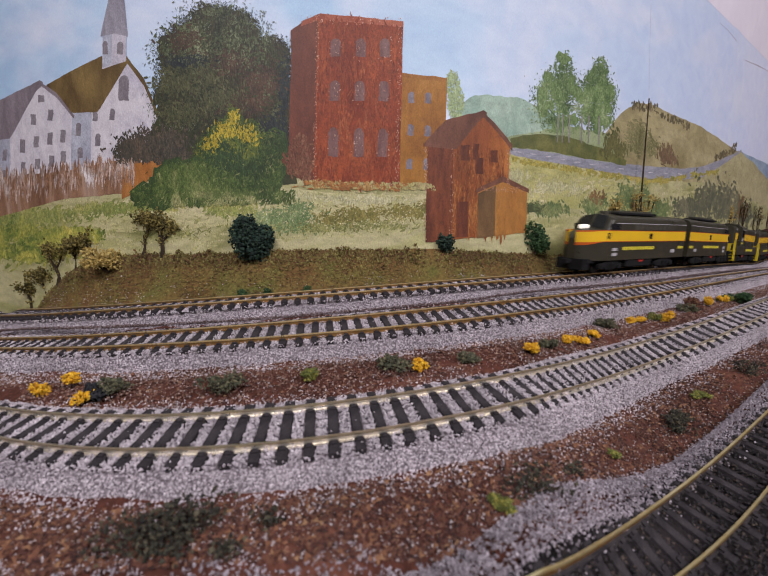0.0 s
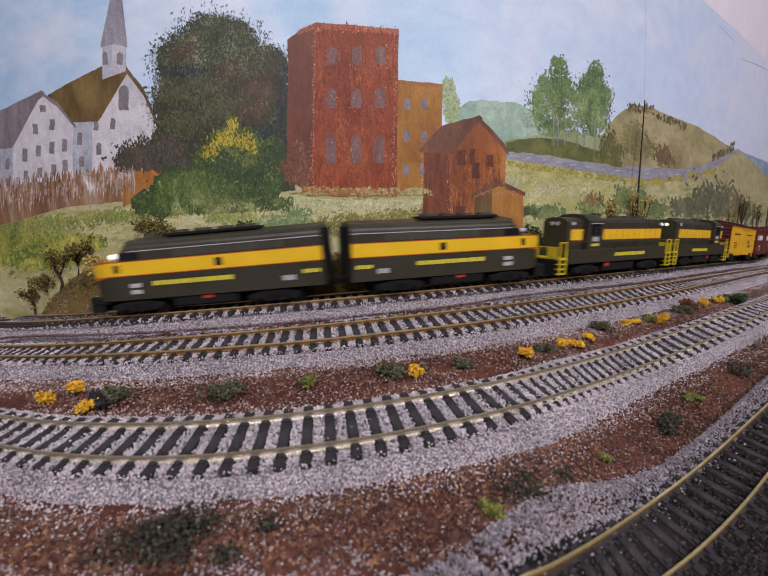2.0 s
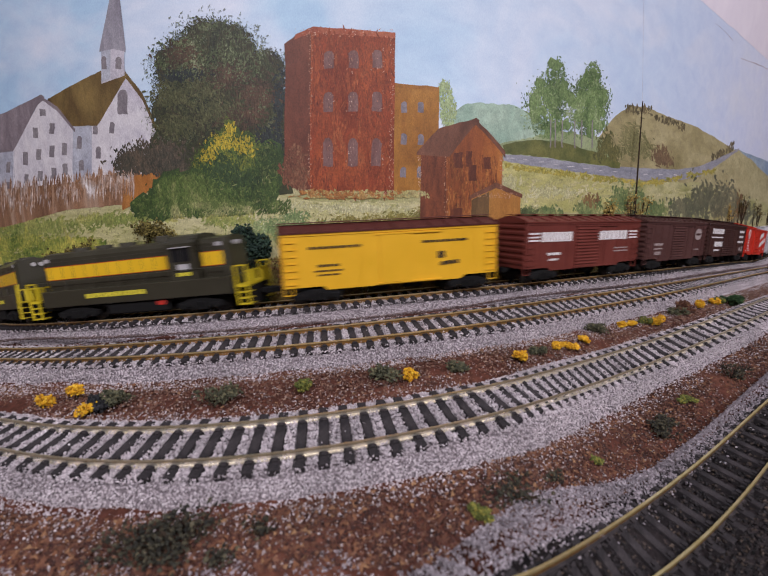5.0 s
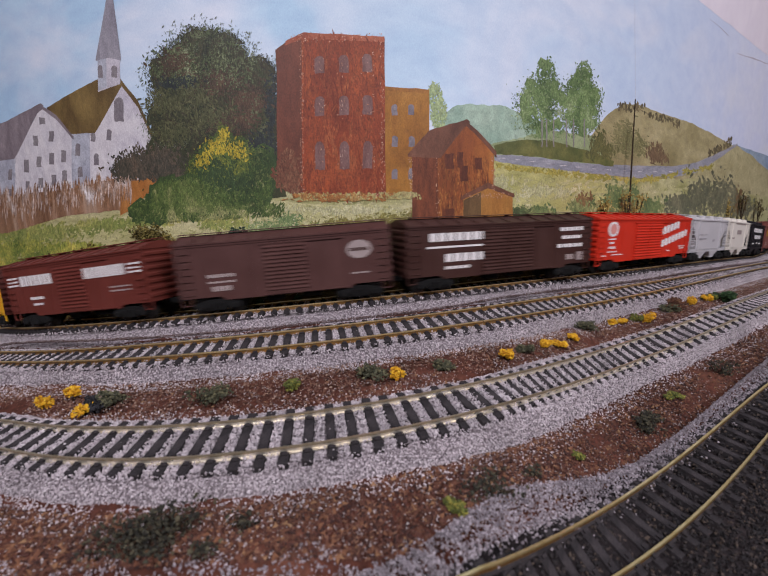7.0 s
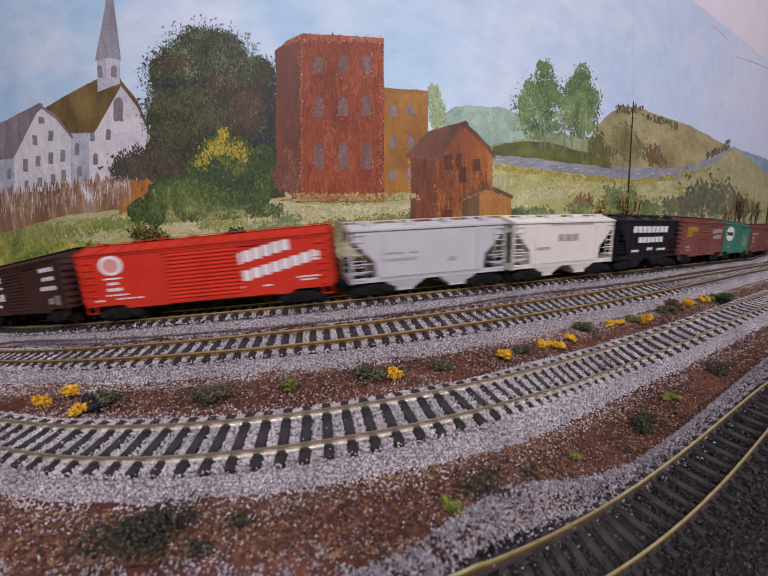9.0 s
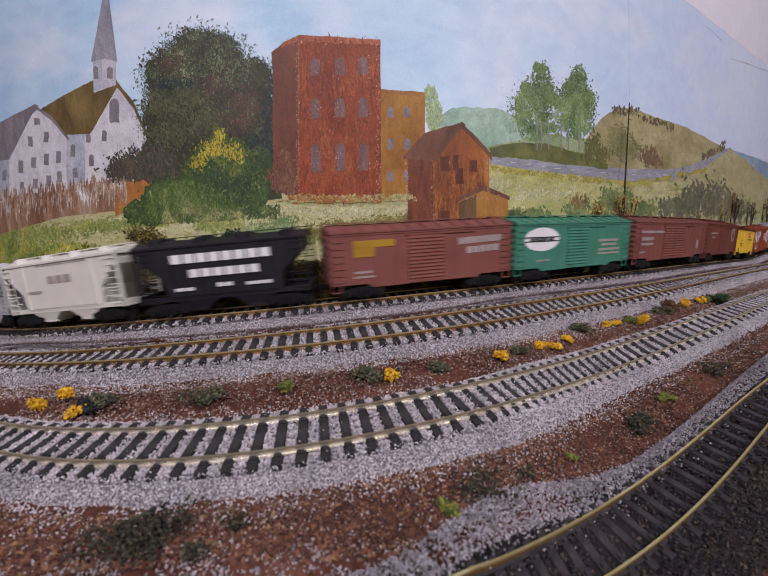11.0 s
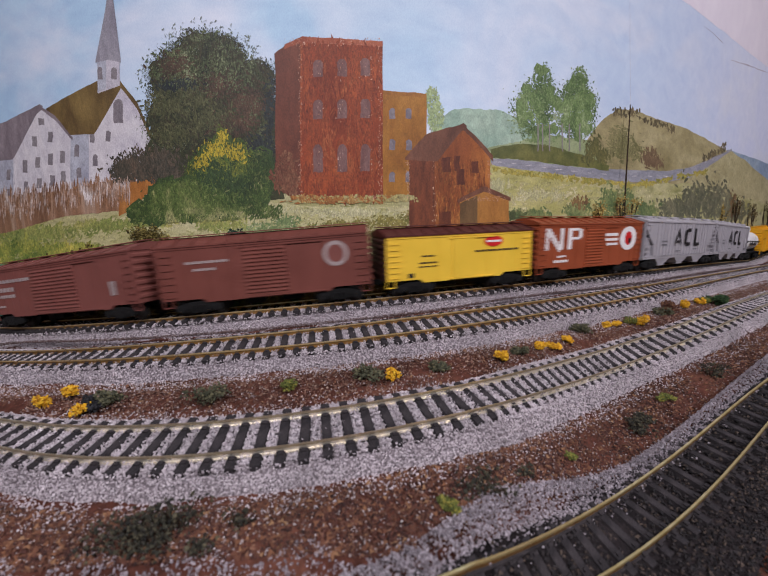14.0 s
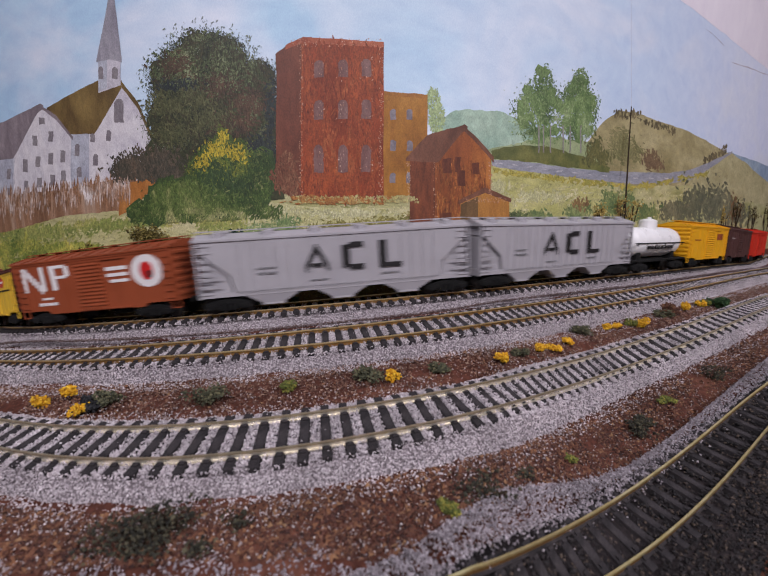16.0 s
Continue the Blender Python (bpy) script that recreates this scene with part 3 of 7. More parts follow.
def build_mural():
    # far ground, from the horizon forward
    band("distant_ridge", [(1480, 305), (1520, 318), (1600, 350), (1650, 372)], [(1480, 420), (1650, 470)], painted("blue_distance", [(0.35, (0.22, 0.30, 0.42)), (0.65, (0.30, 0.38, 0.46))], 20), 1, label="hazy blue distant hills")
    band("pale_hill", [(890, 240), (925, 217), (980, 218), (1020, 222), (1050, 236), (1100, 255)], [(890, 320), (1100, 330)], painted("pale_green_hill", [(0.35, (0.25, 0.38, 0.30)), (0.65, (0.36, 0.48, 0.38))], 30), 1.3, rag=3, label="pale blue-green wooded hill")
    band("olive_hill", [(1195, 285), (1225, 245), (1258, 221), (1290, 222), (1330, 238), (1400, 262), (1450, 290), (1500, 318), (1568, 372), (1660, 440)], [(1195, 470), (1660, 520)],
         painted("olive_slope", [(0.3, (0.24, 0.205, 0.095)), (0.5, (0.34, 0.295, 0.15)), (0.7, (0.43, 0.38, 0.21))], 16, (1, 1, 2), 0.5), 1.6, rag=2.5, label="round olive brown hill")
    band("bright_slope", [(1400, 352), (1440, 330), (1485, 306), (1520, 330), (1568, 380), (1660, 455)], [(1400, 470), (1660, 530)], painted("slope_yellow", [(0.3, (0.32, 0.285, 0.145)), (0.7, (0.47, 0.43, 0.24))], 25, (1, 1, 2), 0.6), 1.9, label="pale straw slope")
    dabs("hilltop_wood", np.concatenate([field_spots(1250, 1305, lambda x: 219, lambda x: 236, 60, 3), field_spots(1300, 1375, lambda x: 232 + (x - 1300) * 0.34, lambda x: 244 + (x - 1300) * 0.34, 60, 4), field_spots(1432, 1478, lambda x: 318 - (x - 1432) * 0.6, lambda x: 334 - (x - 1432) * 0.6, 60, 5)]),
         (2.5, 6.5), dabbed("hilltop_green", [(0, (0.08, 0.07, 0.04)), (1, (0.18, 0.14, 0.07))]), 1.7, lean=1.57, spread=0.3, label="row of small painted trees on a hilltop")
    # meadow
    band("meadow", [(-160, 440), (0, 425), (250, 400), (470, 395), (540, 366), (640, 380), (860, 385), (1010, 340), (1100, 345), (1250, 372), (1400, 375), (1500, 400), (1660, 450)], [(-160, 760), (60, 690), (300, 620), (900, 560), (1300, 540), (1660, 560)],
         painted("meadow_green", [(0.28, (0.19, 0.20, 0.06)), (0.42, (0.34, 0.33, 0.14)), (0.56, (0.46, 0.43, 0.235)), (0.72, (0.37, 0.36, 0.14))], 13, (1, 1, 2.6), 0.15, distort=1.0), 2.2, rag=4, rows=14, label="pale yellow-green painted meadow")
    band("pale_meadow", [(150, 455), (300, 425), (520, 405), (640, 418), (860, 420)], [(150, 505), (400, 490), (560, 470), (860, 440)], painted("meadow_cream", [(0.3, (0.44, 0.42, 0.19)), (0.7, (0.52, 0.48, 0.28))], 22, (1, 1, 3)), 2.4, rag=2, label="cream sunlit strip of meadow")
    band("upper_field", [(985, 326), (1090, 340), (1200, 378), (1280, 390)], [(985, 440), (1280, 432)], painted("field_green", [(0.3, (0.30, 0.30, 0.09)), (0.7, (0.48, 0.45, 0.19))], 24, (1, 1, 2)), 2.5, rag=4)
    # winding road
    band("road", [(1000, 320), (1060, 322), (1110, 330), (1200, 342), (1290, 346), (1360, 348), (1405, 341), (1440, 328), (1490, 303)], [(1000, 333), (1060, 343), (1110, 350), (1200, 361), (1290, 371), (1360, 370), (1405, 362), (1440, 342), (1490, 307)],
         painted("road_grey", [(0.3, (0.20, 0.21, 0.25)), (0.7, (0.34, 0.34, 0.38))], 40, (0.4, 1, 2)), 2.7, rag=1.5, label="winding grey-blue painted road")
    dabs("road_edge", field_spots(1000, 1440, lambda x: float(np.interp(x, (1000, 1110, 1290, 1440), (338, 352, 372, 346))), lambda x: float(np.interp(x, (1000, 1110, 1290, 1440), (346, 362, 384, 352))), 220, 8), (4, 9), dabbed("verge", [(0, (0.22, 0.22, 0.05)), (1, (0.48, 0.38, 0.08))]), 2.9, spread=0.9)
    band("knoll", [(1000, 300), (1050, 290), (1110, 292), (1200, 318), (1240, 335)], [(1000, 318), (1060, 322), (1150, 335), (1240, 346)], painted("knoll_green", [(0.3, (0.06, 0.08, 0.025)), (0.7, (0.17, 0.17, 0.05))], 40), 2.95, rag=3)
    band("hazy_field", [(985, 300), (1060, 285), (1110, 270), (1200, 285), (1225, 338)], [(985, 330), (1225, 345)], painted("hazy_green", [(0.3, (0.22, 0.27, 0.13)), (0.7, (0.34, 0.40, 0.23))], 30), 2.0, rag=5, label="hazy pale green field")
    band("woodland_shade", [(285, 300), (330, 215), (520, 215), (556, 300), (575, 340)], [(285, 380), (420, 420), (575, 400)], painted("deep_shade", [(0.3, (0.025, 0.030, 0.014)), (0.6, (0.05, 0.055, 0.022)), (0.75, (0.08, 0.09, 0.03))], 40), 4.35, rag=4, label="deep green shade below the trees")
    dabs("hill_shade", soft_spots([(1262, 278, 20, 20), (1278, 306, 28, 22), (1240, 315, 16, 14)], 700, 48), (2, 6), dabbed("hill_shade_paint", [(0, (0.13, 0.13, 0.05)), (1, (0.26, 0.235, 0.11))]), 1.68, lean=0.5, spread=0.5, slim=0.4, seed=48, label="olive green shade on the round hill")
    # slender trees by the road
    for k, lobes in enumerate(([(1106, 156, 16, 24), (1096, 186, 30, 30), (1116, 205, 28, 34), (1084, 222, 36, 40), (1102, 258, 40, 30)], [(1181, 160, 14, 22), (1174, 188, 24, 30), (1194, 214, 20, 32), (1162, 222, 24, 38), (1178, 252, 28, 26)])):
        trunk = [(1096, 1106, 1120), (1146, 1160, 1182)][k]
        t = tree_mass("painted_tree", lobes, [(0, (0.08, 0.13, 0.05)), (1, (0.18, 0.27, 0.10))], [(0, (0.03, 0.065, 0.022)), (0.35, (0.10, 0.17, 0.055)), (0.7, (0.20, 0.29, 0.11)), (1, (0.40, 0.47, 0.27))], 3.2, 1150, (1.5, 4.0), 20 + k, 1.2, "tall light green painted tree", 0.22, True)
        for x in trunk:
            band("painted_trunk", [(x - 1.2, 250), (x + 1.2, 250)], [(x - 1.5, 306), (x + 2, 306)], painted("pale_trunk", [(0.3, (0.16, 0.14, 0.13)), (0.7, (0.30, 0.28, 0.28))], 80), 3.75, t, rag=1.2, step=2)
    dabs("pale_tree", blob_spots([(880, 200, 14, 28), (888, 235, 16, 32)], 420, 31), (2.5, 6), dabbed("pale_tree_paint", [(0, (0.22, 0.32, 0.14)), (1, (0.40, 0.48, 0.26))]), 2.6, lean=1.3, label="pale green tree behind the mill")
    # bushes low on the right
    for k, (lobes, tones, n) in enumerate((
            ([(1375, 425, 30, 22), (1415, 410, 26, 34), (1455, 410, 26, 36), (1490, 430, 30, 26)], [(0, (0.07, 0.075, 0.05)), (0.6, (0.13, 0.135, 0.08)), (1, (0.24, 0.22, 0.13))], 700),
            ([(1240, 412, 18, 28), (1275, 415, 22, 28), (1310, 430, 24, 20), (1085, 440, 30, 14), (1180, 428, 26, 18)], [(0, (0.06, 0.10, 0.04)), (0.6, (0.14, 0.19, 0.07)), (1, (0.29, 0.30, 0.12))], 700),
            ([(1180, 412, 14, 14), (1262, 420, 8, 20), (1495, 420, 10, 24)], [(0, (0.11, 0.06, 0.03)), (1, (0.24, 0.15, 0.06))], 60))):
        dabs("painted_bush", soft_spots(lobes, int(n * 2.2), 40 + k), (2, 7), dabbed("bush_paint", tones), 3.3 + 0.2 * k, lean=1.5, spread=0.5, slim=0.42, seed=40 + k, label="soft dark painted bushes at the hill's foot")
    for k, (lobes, tones, n) in enumerate((([(1212, 300, 16, 22), (1200, 320, 12, 14), (1228, 318, 12, 14)], [(0, (0.05, 0.06, 0.025)), (1, (0.16, 0.15, 0.05))], 260), ([(1325, 320, 14, 18), (1338, 332, 12, 10)], [(0, (0.12, 0.075, 0.045)), (1, (0.22, 0.15, 0.08))], 200))):
        dabs("painted_shrub", soft_spots(lobes, n, 45 + k), (3, 8), dabbed("hill_shrub", tones), 3.6, lean=1.5, spread=0.4, slim=0.3, seed=45 + k, label="small painted shrubs above the road")
    dabs("road_dashes", [(x, float(np.interp(x, (1000, 1060, 1110, 1200, 1290, 1360, 1405), (326, 332, 340, 351, 358, 359, 351)))) for x in range(1015, 1405, 31)], (4, 9), dabbed("road_white", [(0, (0.44, 0.43, 0.47)), (1, (0.60, 0.58, 0.60))]), 2.95, lean=0.1, spread=0.1, slim=0.16, seed=47, label="pale dashes along the painted road")
    dabs("meadow_brushwork", field_spots(-60, 1500, lambda x: float(np.interp(x, (-60, 500, 860, 1000, 1500), (450, 415, 410, 360, 400))), lambda x: float(np.interp(x, (-60, 500, 900, 1500), (590, 520, 480, 470))), 1300, 50), (5, 13),
         dabbed("meadow_dab", [(0, (0.26, 0.26, 0.09)), (0.35, (0.37, 0.36, 0.15)), (0.7, (0.45, 0.42, 0.21)), (1, (0.52, 0.48, 0.28))]), 2.8, lean=-0.15, spread=0.35, seed=51, slim=0.3)
    for k, (lobes, n, size, tones) in enumerate((
            ([(700, 458, 55, 15), (790, 452, 40, 14), (650, 470, 40, 12), (840, 440, 20, 12)], 900, (2, 7), [(0, (0.085, 0.09, 0.022)), (0.5, (0.19, 0.17, 0.04)), (1, (0.36, 0.30, 0.10))]),
            ([(620, 486, 90, 10), (480, 492, 60, 10), (740, 480, 60, 10), (330, 500, 60, 10)], 900, (2, 6), [(0, (0.09, 0.11, 0.03)), (0.5, (0.20, 0.21, 0.06)), (1, (0.36, 0.34, 0.13))]),
            ([(560, 474, 40, 24), (520, 470, 40, 16), (580, 450, 26, 14)], 900, (2, 6), [(0, (0.06, 0.12, 0.04)), (0.6, (0.17, 0.24, 0.09)), (1, (0.32, 0.37, 0.17))]),
            ([(445, 452, 44, 14), (300, 448, 50, 9), (200, 456, 54, 12), (70, 468, 70, 14), (20, 480, 60, 12)], 1500, (3, 9), [(0, (0.12, 0.17, 0.04)), (0.6, (0.26, 0.29, 0.08)), (1, (0.42, 0.38, 0.12))]),
            ([(20, 500, 50, 20), (90, 520, 50, 24), (-30, 530, 40, 30), (150, 508, 40, 16), (60, 545, 60, 16)], 2000, (3, 10), [(0, (0.05, 0.10, 0.02)), (0.35, (0.16, 0.21, 0.04)), (0.7, (0.36, 0.36, 0.07)), (1, (0.56, 0.48, 0.10))]),
            ([(700, 430, 90, 8), (560, 425, 50, 8), (1010, 380, 26, 14), (1100, 395, 60, 10)], 500, (3, 9), [(0, (0.34, 0.34, 0.16)), (1, (0.56, 0.53, 0.33))]),
            ([(1045, 437, 26, 9), (1000, 452, 18, 8)], 320, (2, 6), [(0, (0.035, 0.055, 0.025)), (1, (0.12, 0.14, 0.05))]))):
        dabs("meadow_patch", soft_spots(lobes, n, 52 + k), size, dabbed("meadow_patch_paint", tones), 3.2 + 0.06 * k, lean=-0.7, spread=0.9, seed=55 + k, slim=0.36, label="loose brushed patch in the painted meadow")
    dabs("flower_fleck", field_spots(440, 860, lambda x: 425, lambda x: 480, 260, 65), (0.8, 1.8), dabbed("fleck_paint", [(0, (0.50, 0.46, 0.25)), (1, (0.72, 0.68, 0.50))]), 3.75, spread=1.5, seed=65, slim=0.8)
    # church and white house
    white = painted("church_white", [(0.3, (0.42, 0.40, 0.47)), (0.5, (0.58, 0.56, 0.60)), (0.7, (0.68, 0.65, 0.66))], 30, (1, 1, 0.6))
    shade = painted("church_shade", [(0.3, (0.30, 0.31, 0.38)), (0.7, (0.44, 0.46, 0.52))], 30)
    slate = painted("slate_roof", [(0.3, (0.13, 0.105, 0.12)), (0.7, (0.26, 0.22, 0.24))], 50, (1, 1, 0.5), 0.8)
    umber = painted("umber_roof", [(0.3, (0.09, 0.055, 0.02)), (0.7, (0.22, 0.15, 0.05))], 50, (1, 1, 0.5), 0.6)
    greyw = painted("window_grey", [(0.3, (0.16, 0.14, 0.16)), (0.7, (0.27, 0.25, 0.26))], 90)
    ch = band("painted_church", [(168, 262), (237, 166), (275, 215), (306, 285)], [(168, 375), (306, 362)], white, 3.4, rag=1.5, label="white painted church with steeple and brown roof")
    band("nave", [(128, 268), (170, 262)], [(128, 372), (170, 375)], shade, 3.45, ch, rag=1)
    band("church_roof", [(82, 213), (120, 190), (186, 156), (236, 156)], [(82, 216), (128, 268), (182, 266), (236, 172)], umber, 3.6, ch, rag=1.5)
    band("gable_trim", [(236, 158), (270, 200), (300, 268)], [(236, 170), (270, 214), (300, 282)], umber, 3.7, ch, rag=1, step=3, rows=2)
    band("tower", [(186, 108), (236, 108)], [(188, 182), (234, 166)], white, 3.65, ch, rag=1)
    band("tower_shade", [(186, 112), (206, 112)], [(188, 180), (206, 172)], shade, 3.72, ch, rag=1)
    band("spire", [(184, 112), (200, 30), (213, -48), (216, -48), (226, 30), (236, 112)], [(184, 118), (210, 112), (236, 118)], painted("spire_grey", [(0.3, (0.20, 0.19, 0.23)), (0.7, (0.33, 0.32, 0.36))], 40, (1, 1, 0.4)), 3.8, ch, rag=1, step=3)
    for x, y, w, h in ((193, 140, 5, 13), (222, 140, 6, 12), (231, 218, 10, 25), (177, 275, 5, 9), (210, 270, 5, 11), (183, 320, 5, 12), (145, 300, 5, 13), (150, 345, 5, 12)):
        window_paint(ch, x, y, w, h, greyw, 3.9)
    wh = band("painted_house", [(14, 312), (70, 210), (100, 236), (132, 275)], [(14, 398), (132, 392)], white, 4.0, rag=1.5, label="white gabled painted house with grey roof")
    band("house_roof", [(-80, 270), (0, 238), (68, 204), (74, 208)], [(-80, 330), (14, 318), (60, 226), (74, 214)], slate, 4.1, wh, rag=1.2)
    band("roof_edge", [(66, 206), (100, 228), (136, 272)], [(66, 212), (100, 236), (136, 280)], slate, 4.15, wh, rag=1, rows=2, step=3)
    band("house_side", [(-80, 322), (16, 314)], [(-80, 405), (16, 398)], shade, 3.98, wh, rag=1)
    for x, y, w, h in ((72, 240, 6, 7), (57, 281, 5, 11), (90, 272, 5, 10), (38, 333, 5, 13), (64, 324, 5, 11), (91, 318, 5, 12), (115, 313, 5, 12), (40, 373, 4, 9), (67, 368, 5, 10), (95, 362, 5, 11), (117, 354, 5, 11), (4, 350, 4, 11), (6, 390, 4, 10)):
        window_paint(wh, x, y, w, h, greyw, 4.25, False)
    # fence
    fence = band("painted_fence", [(-120, 405), (0, 393), (120, 382), (230, 358), (268, 345)], [(-120, 480), (0, 470), (120, 436), (230, 425), (268, 412)], painted("fence_brown", [(0.3, (0.15, 0.075, 0.040)), (0.5, (0.27, 0.15, 0.085)), (0.7, (0.40, 0.28, 0.20))], 70, (1, 1, 0.06), distort=0.1), 4.3, rag=2.5, step=3, label="weathered picket fence in brown and white strokes")
    dabs("picket_brushwork", field_spots(-110, 255, lambda x: 398 - (x + 110) * 0.11, lambda x: 445 - (x + 110) * 0.13, 620, 61), (9, 22), dabbed("picket_dab", [(0, (0.14, 0.065, 0.03)), (0.5, (0.30, 0.16, 0.085)), (0.72, (0.46, 0.38, 0.33)), (1, (0.82, 0.79, 0.80))]), 4.5, fence, lean=1.57, spread=0.06, seed=61, slim=0.09)
    band("rust_hedge", [(232, 374), (290, 356), (336, 344)], [(232, 437), (262, 422), (298, 382), (336, 352)], painted("rust_orange", [(0.3, (0.20, 0.075, 0.02)), (0.5, (0.34, 0.13, 0.028)), (0.7, (0.42, 0.20, 0.06))], 40, (1, 1, 0.4)), 4.4, rag=3, label="rust orange painted hedge")
    # the big dark tree and bushes before it
    crown = [(400, 105, 60, 52), (350, 150, 54, 54), (440, 115, 54, 52), (400, 210, 92, 76), (480, 185, 66, 74), (520, 160, 34, 44), (532, 250, 28, 80), (450, 285, 88, 60), (338, 240, 46, 56)]
    tree_mass("great_tree", crown, [(0, (0.022, 0.026, 0.014)), (0.6, (0.040, 0.046, 0.021)), (1, (0.065, 0.055, 0.026))],
              [(0, (0.010, 0.014, 0.010)), (0.3, (0.022, 0.028, 0.015)), (0.5, (0.050, 0.036, 0.020)), (0.72, (0.036, 0.050, 0.020)), (0.9, (0.065, 0.085, 0.034)), (1, (0.15, 0.17, 0.085))], 4.6, 4600, (2.2, 5.4), 70, 0.6, "great dark green painted tree")
    for k, (lobes, n, size, tones, lean) in enumerate((
            ([(345, 125, 34, 26), (440, 165, 48, 28), (500, 205, 40, 34), (470, 250, 46, 26)], 1100, (3, 8), [(0, (0.030, 0.022, 0.016)), (0.6, (0.062, 0.038, 0.024)), (1, (0.10, 0.058, 0.034))], 0.3),
            ([(330, 205, 40, 28), (385, 190, 36, 24), (345, 265, 40, 26), (420, 240, 44, 30)], 1000, (3, 8), [(0, (0.040, 0.048, 0.020)), (0.6, (0.075, 0.080, 0.034)), (1, (0.14, 0.135, 0.062))], 0.9),
            ([(350, 165, 40, 14), (545, 220, 14, 60), (520, 300, 36, 30)], 700, (3, 8), [(0, (0.010, 0.016, 0.020)), (1, (0.028, 0.036, 0.034))], 0.6),
            ([(410, 66, 42, 18), (345, 98, 34, 20), (462, 86, 30, 18), (490, 120, 22, 20), (310, 140, 22, 26), (425, 120, 40, 22), (560, 118, 12, 12), (380, 150, 60, 30), (470, 150, 40, 30)], 1300, (1.6, 4.6), [(0, (0.03, 0.045, 0.018)), (0.5, (0.075, 0.10, 0.042)), (0.85, (0.15, 0.18, 0.085)), (1, (0.28, 0.32, 0.19))], -1.0))):
        dabs("crown_brushwork", soft_spots(lobes, n, 170 + k), size, dabbed("crown_paint", tones), 5.02 + 0.02 * k, lean=lean, spread=0.8, slim=0.34, seed=170 + k, label="loose brushed leaves of the great tree")
    dabs("twig_brushwork", rim_spots([(400, 108, 78, 68), (350, 150, 66, 64), (450, 118, 66, 60), (335, 235, 54, 60), (525, 165, 36, 48)], 900, 175), (1.2, 4.5), dabbed("twig_paint", [(0, (0.05, 0.065, 0.035)), (0.5, (0.13, 0.16, 0.10)), (1, (0.32, 0.36, 0.30))]), 4.55, lean=-1.1, spread=0.7, slim=0.25, seed=175, label="feathery pale leaf strokes round the crown")
    dabs("churchyard_bush", soft_spots([(246, 332, 26, 22), (275, 326, 30, 26), (318, 330, 34, 32), (234, 348, 14, 14), (290, 350, 40, 14), (340, 355, 24, 24)], 2200, 72), (3, 6.5), dabbed("churchyard_dab", [(0, (0.025, 0.028, 0.020)), (0.6, (0.065, 0.058, 0.042)), (1, (0.15, 0.10, 0.065))]), 5.1, seed=72, spread=0.5, lean=1.4, label="dark bushes before the church")
    tree_mass("yellow_bush", [(445, 282, 12, 26), (436, 310, 32, 26), (474, 312, 24, 32), (408, 340, 30, 26), (450, 350, 54, 34), (500, 340, 26, 32)], [(0, (0.025, 0.045, 0.012)), (1, (0.06, 0.09, 0.02))], [(0, (0.022, 0.05, 0.012)), (0.45, (0.07, 0.11, 0.022)), (0.8, (0.17, 0.19, 0.03)), (1, (0.36, 0.30, 0.04))], 5.4, 1700, (2.2, 6), 74, 1.4, "yellow-green painted bush", 0.7, True)
    dabs("bush_shade", soft_spots([(430, 352, 34, 26), (470, 372, 40, 20)], 500, 75), (3, 7), dabbed("bush_shade_paint", [(0, (0.012, 0.032, 0.012)), (1, (0.05, 0.085, 0.028))]), 6.05, lean=1.4, spread=0.5, slim=0.36, seed=75, label="deep green heart of the painted bush")
    dabs("sprig_brushwork", soft_spots([(446, 272, 9, 20), (430, 300, 26, 16), (474, 304, 20, 18), (405, 325, 16, 16)], 300, 76), (2, 6), dabbed("sprig_dab", [(0, (0.30, 0.24, 0.02)), (1, (0.52, 0.40, 0.04))]), 6.1, lean=1.4, seed=76)
    tree_mass("shrubbery", [(300, 425, 44, 16), (335, 400, 34, 34), (385, 395, 50, 34), (430, 405, 55, 24), (500, 385, 40, 36), (525, 345, 20, 40)], [(0, (0.022, 0.045, 0.014)), (1, (0.055, 0.095, 0.026))], [(0, (0.014, 0.032, 0.010)), (0.5, (0.045, 0.082, 0.018)), (0.8, (0.105, 0.15, 0.036)), (1, (0.22, 0.25, 0.08))], 5.7, 2300, (3, 8), 77, 1.5, "green painted shrubs")
    dabs("tip_brushwork", np.concatenate([field_spots(262, 570, lambda x: 424 - (x - 262) * 0.03, lambda x: 454 - (x - 262) * 0.05, 900, 78), soft_spots([(330, 400, 40, 30), (520, 370, 30, 44), (440, 395, 60, 30)], 260, 79)]), (2.5, 7), dabbed("tip_dab", [(0, (0.022, 0.045, 0.012)), (0.5, (0.055, 0.095, 0.022)), (0.8, (0.14, 0.18, 0.05)), (1, (0.38, 0.37, 0.16))]), 6.2, lean=-1.1, spread=0.5, seed=78, slim=0.3)
    # orange mill
    ochre = painted("ochre_wall", [(0.3, (0.24, 0.095, 0.016)), (0.5, (0.34, 0.15, 0.024)), (0.7, (0.42, 0.21, 0.045))], 45, (1, 1, 0.5))
    blue = painted("blue_window", [(0.3, (0.13, 0.11, 0.13)), (0.7, (0.26, 0.23, 0.25))], 80)
    om = band("orange_mill", [(772, 180), (860, 184), (868, 188)], [(772, 398), (868, 392)], ochre, 4.6, rag=1.5, label="ochre orange painted mill building")
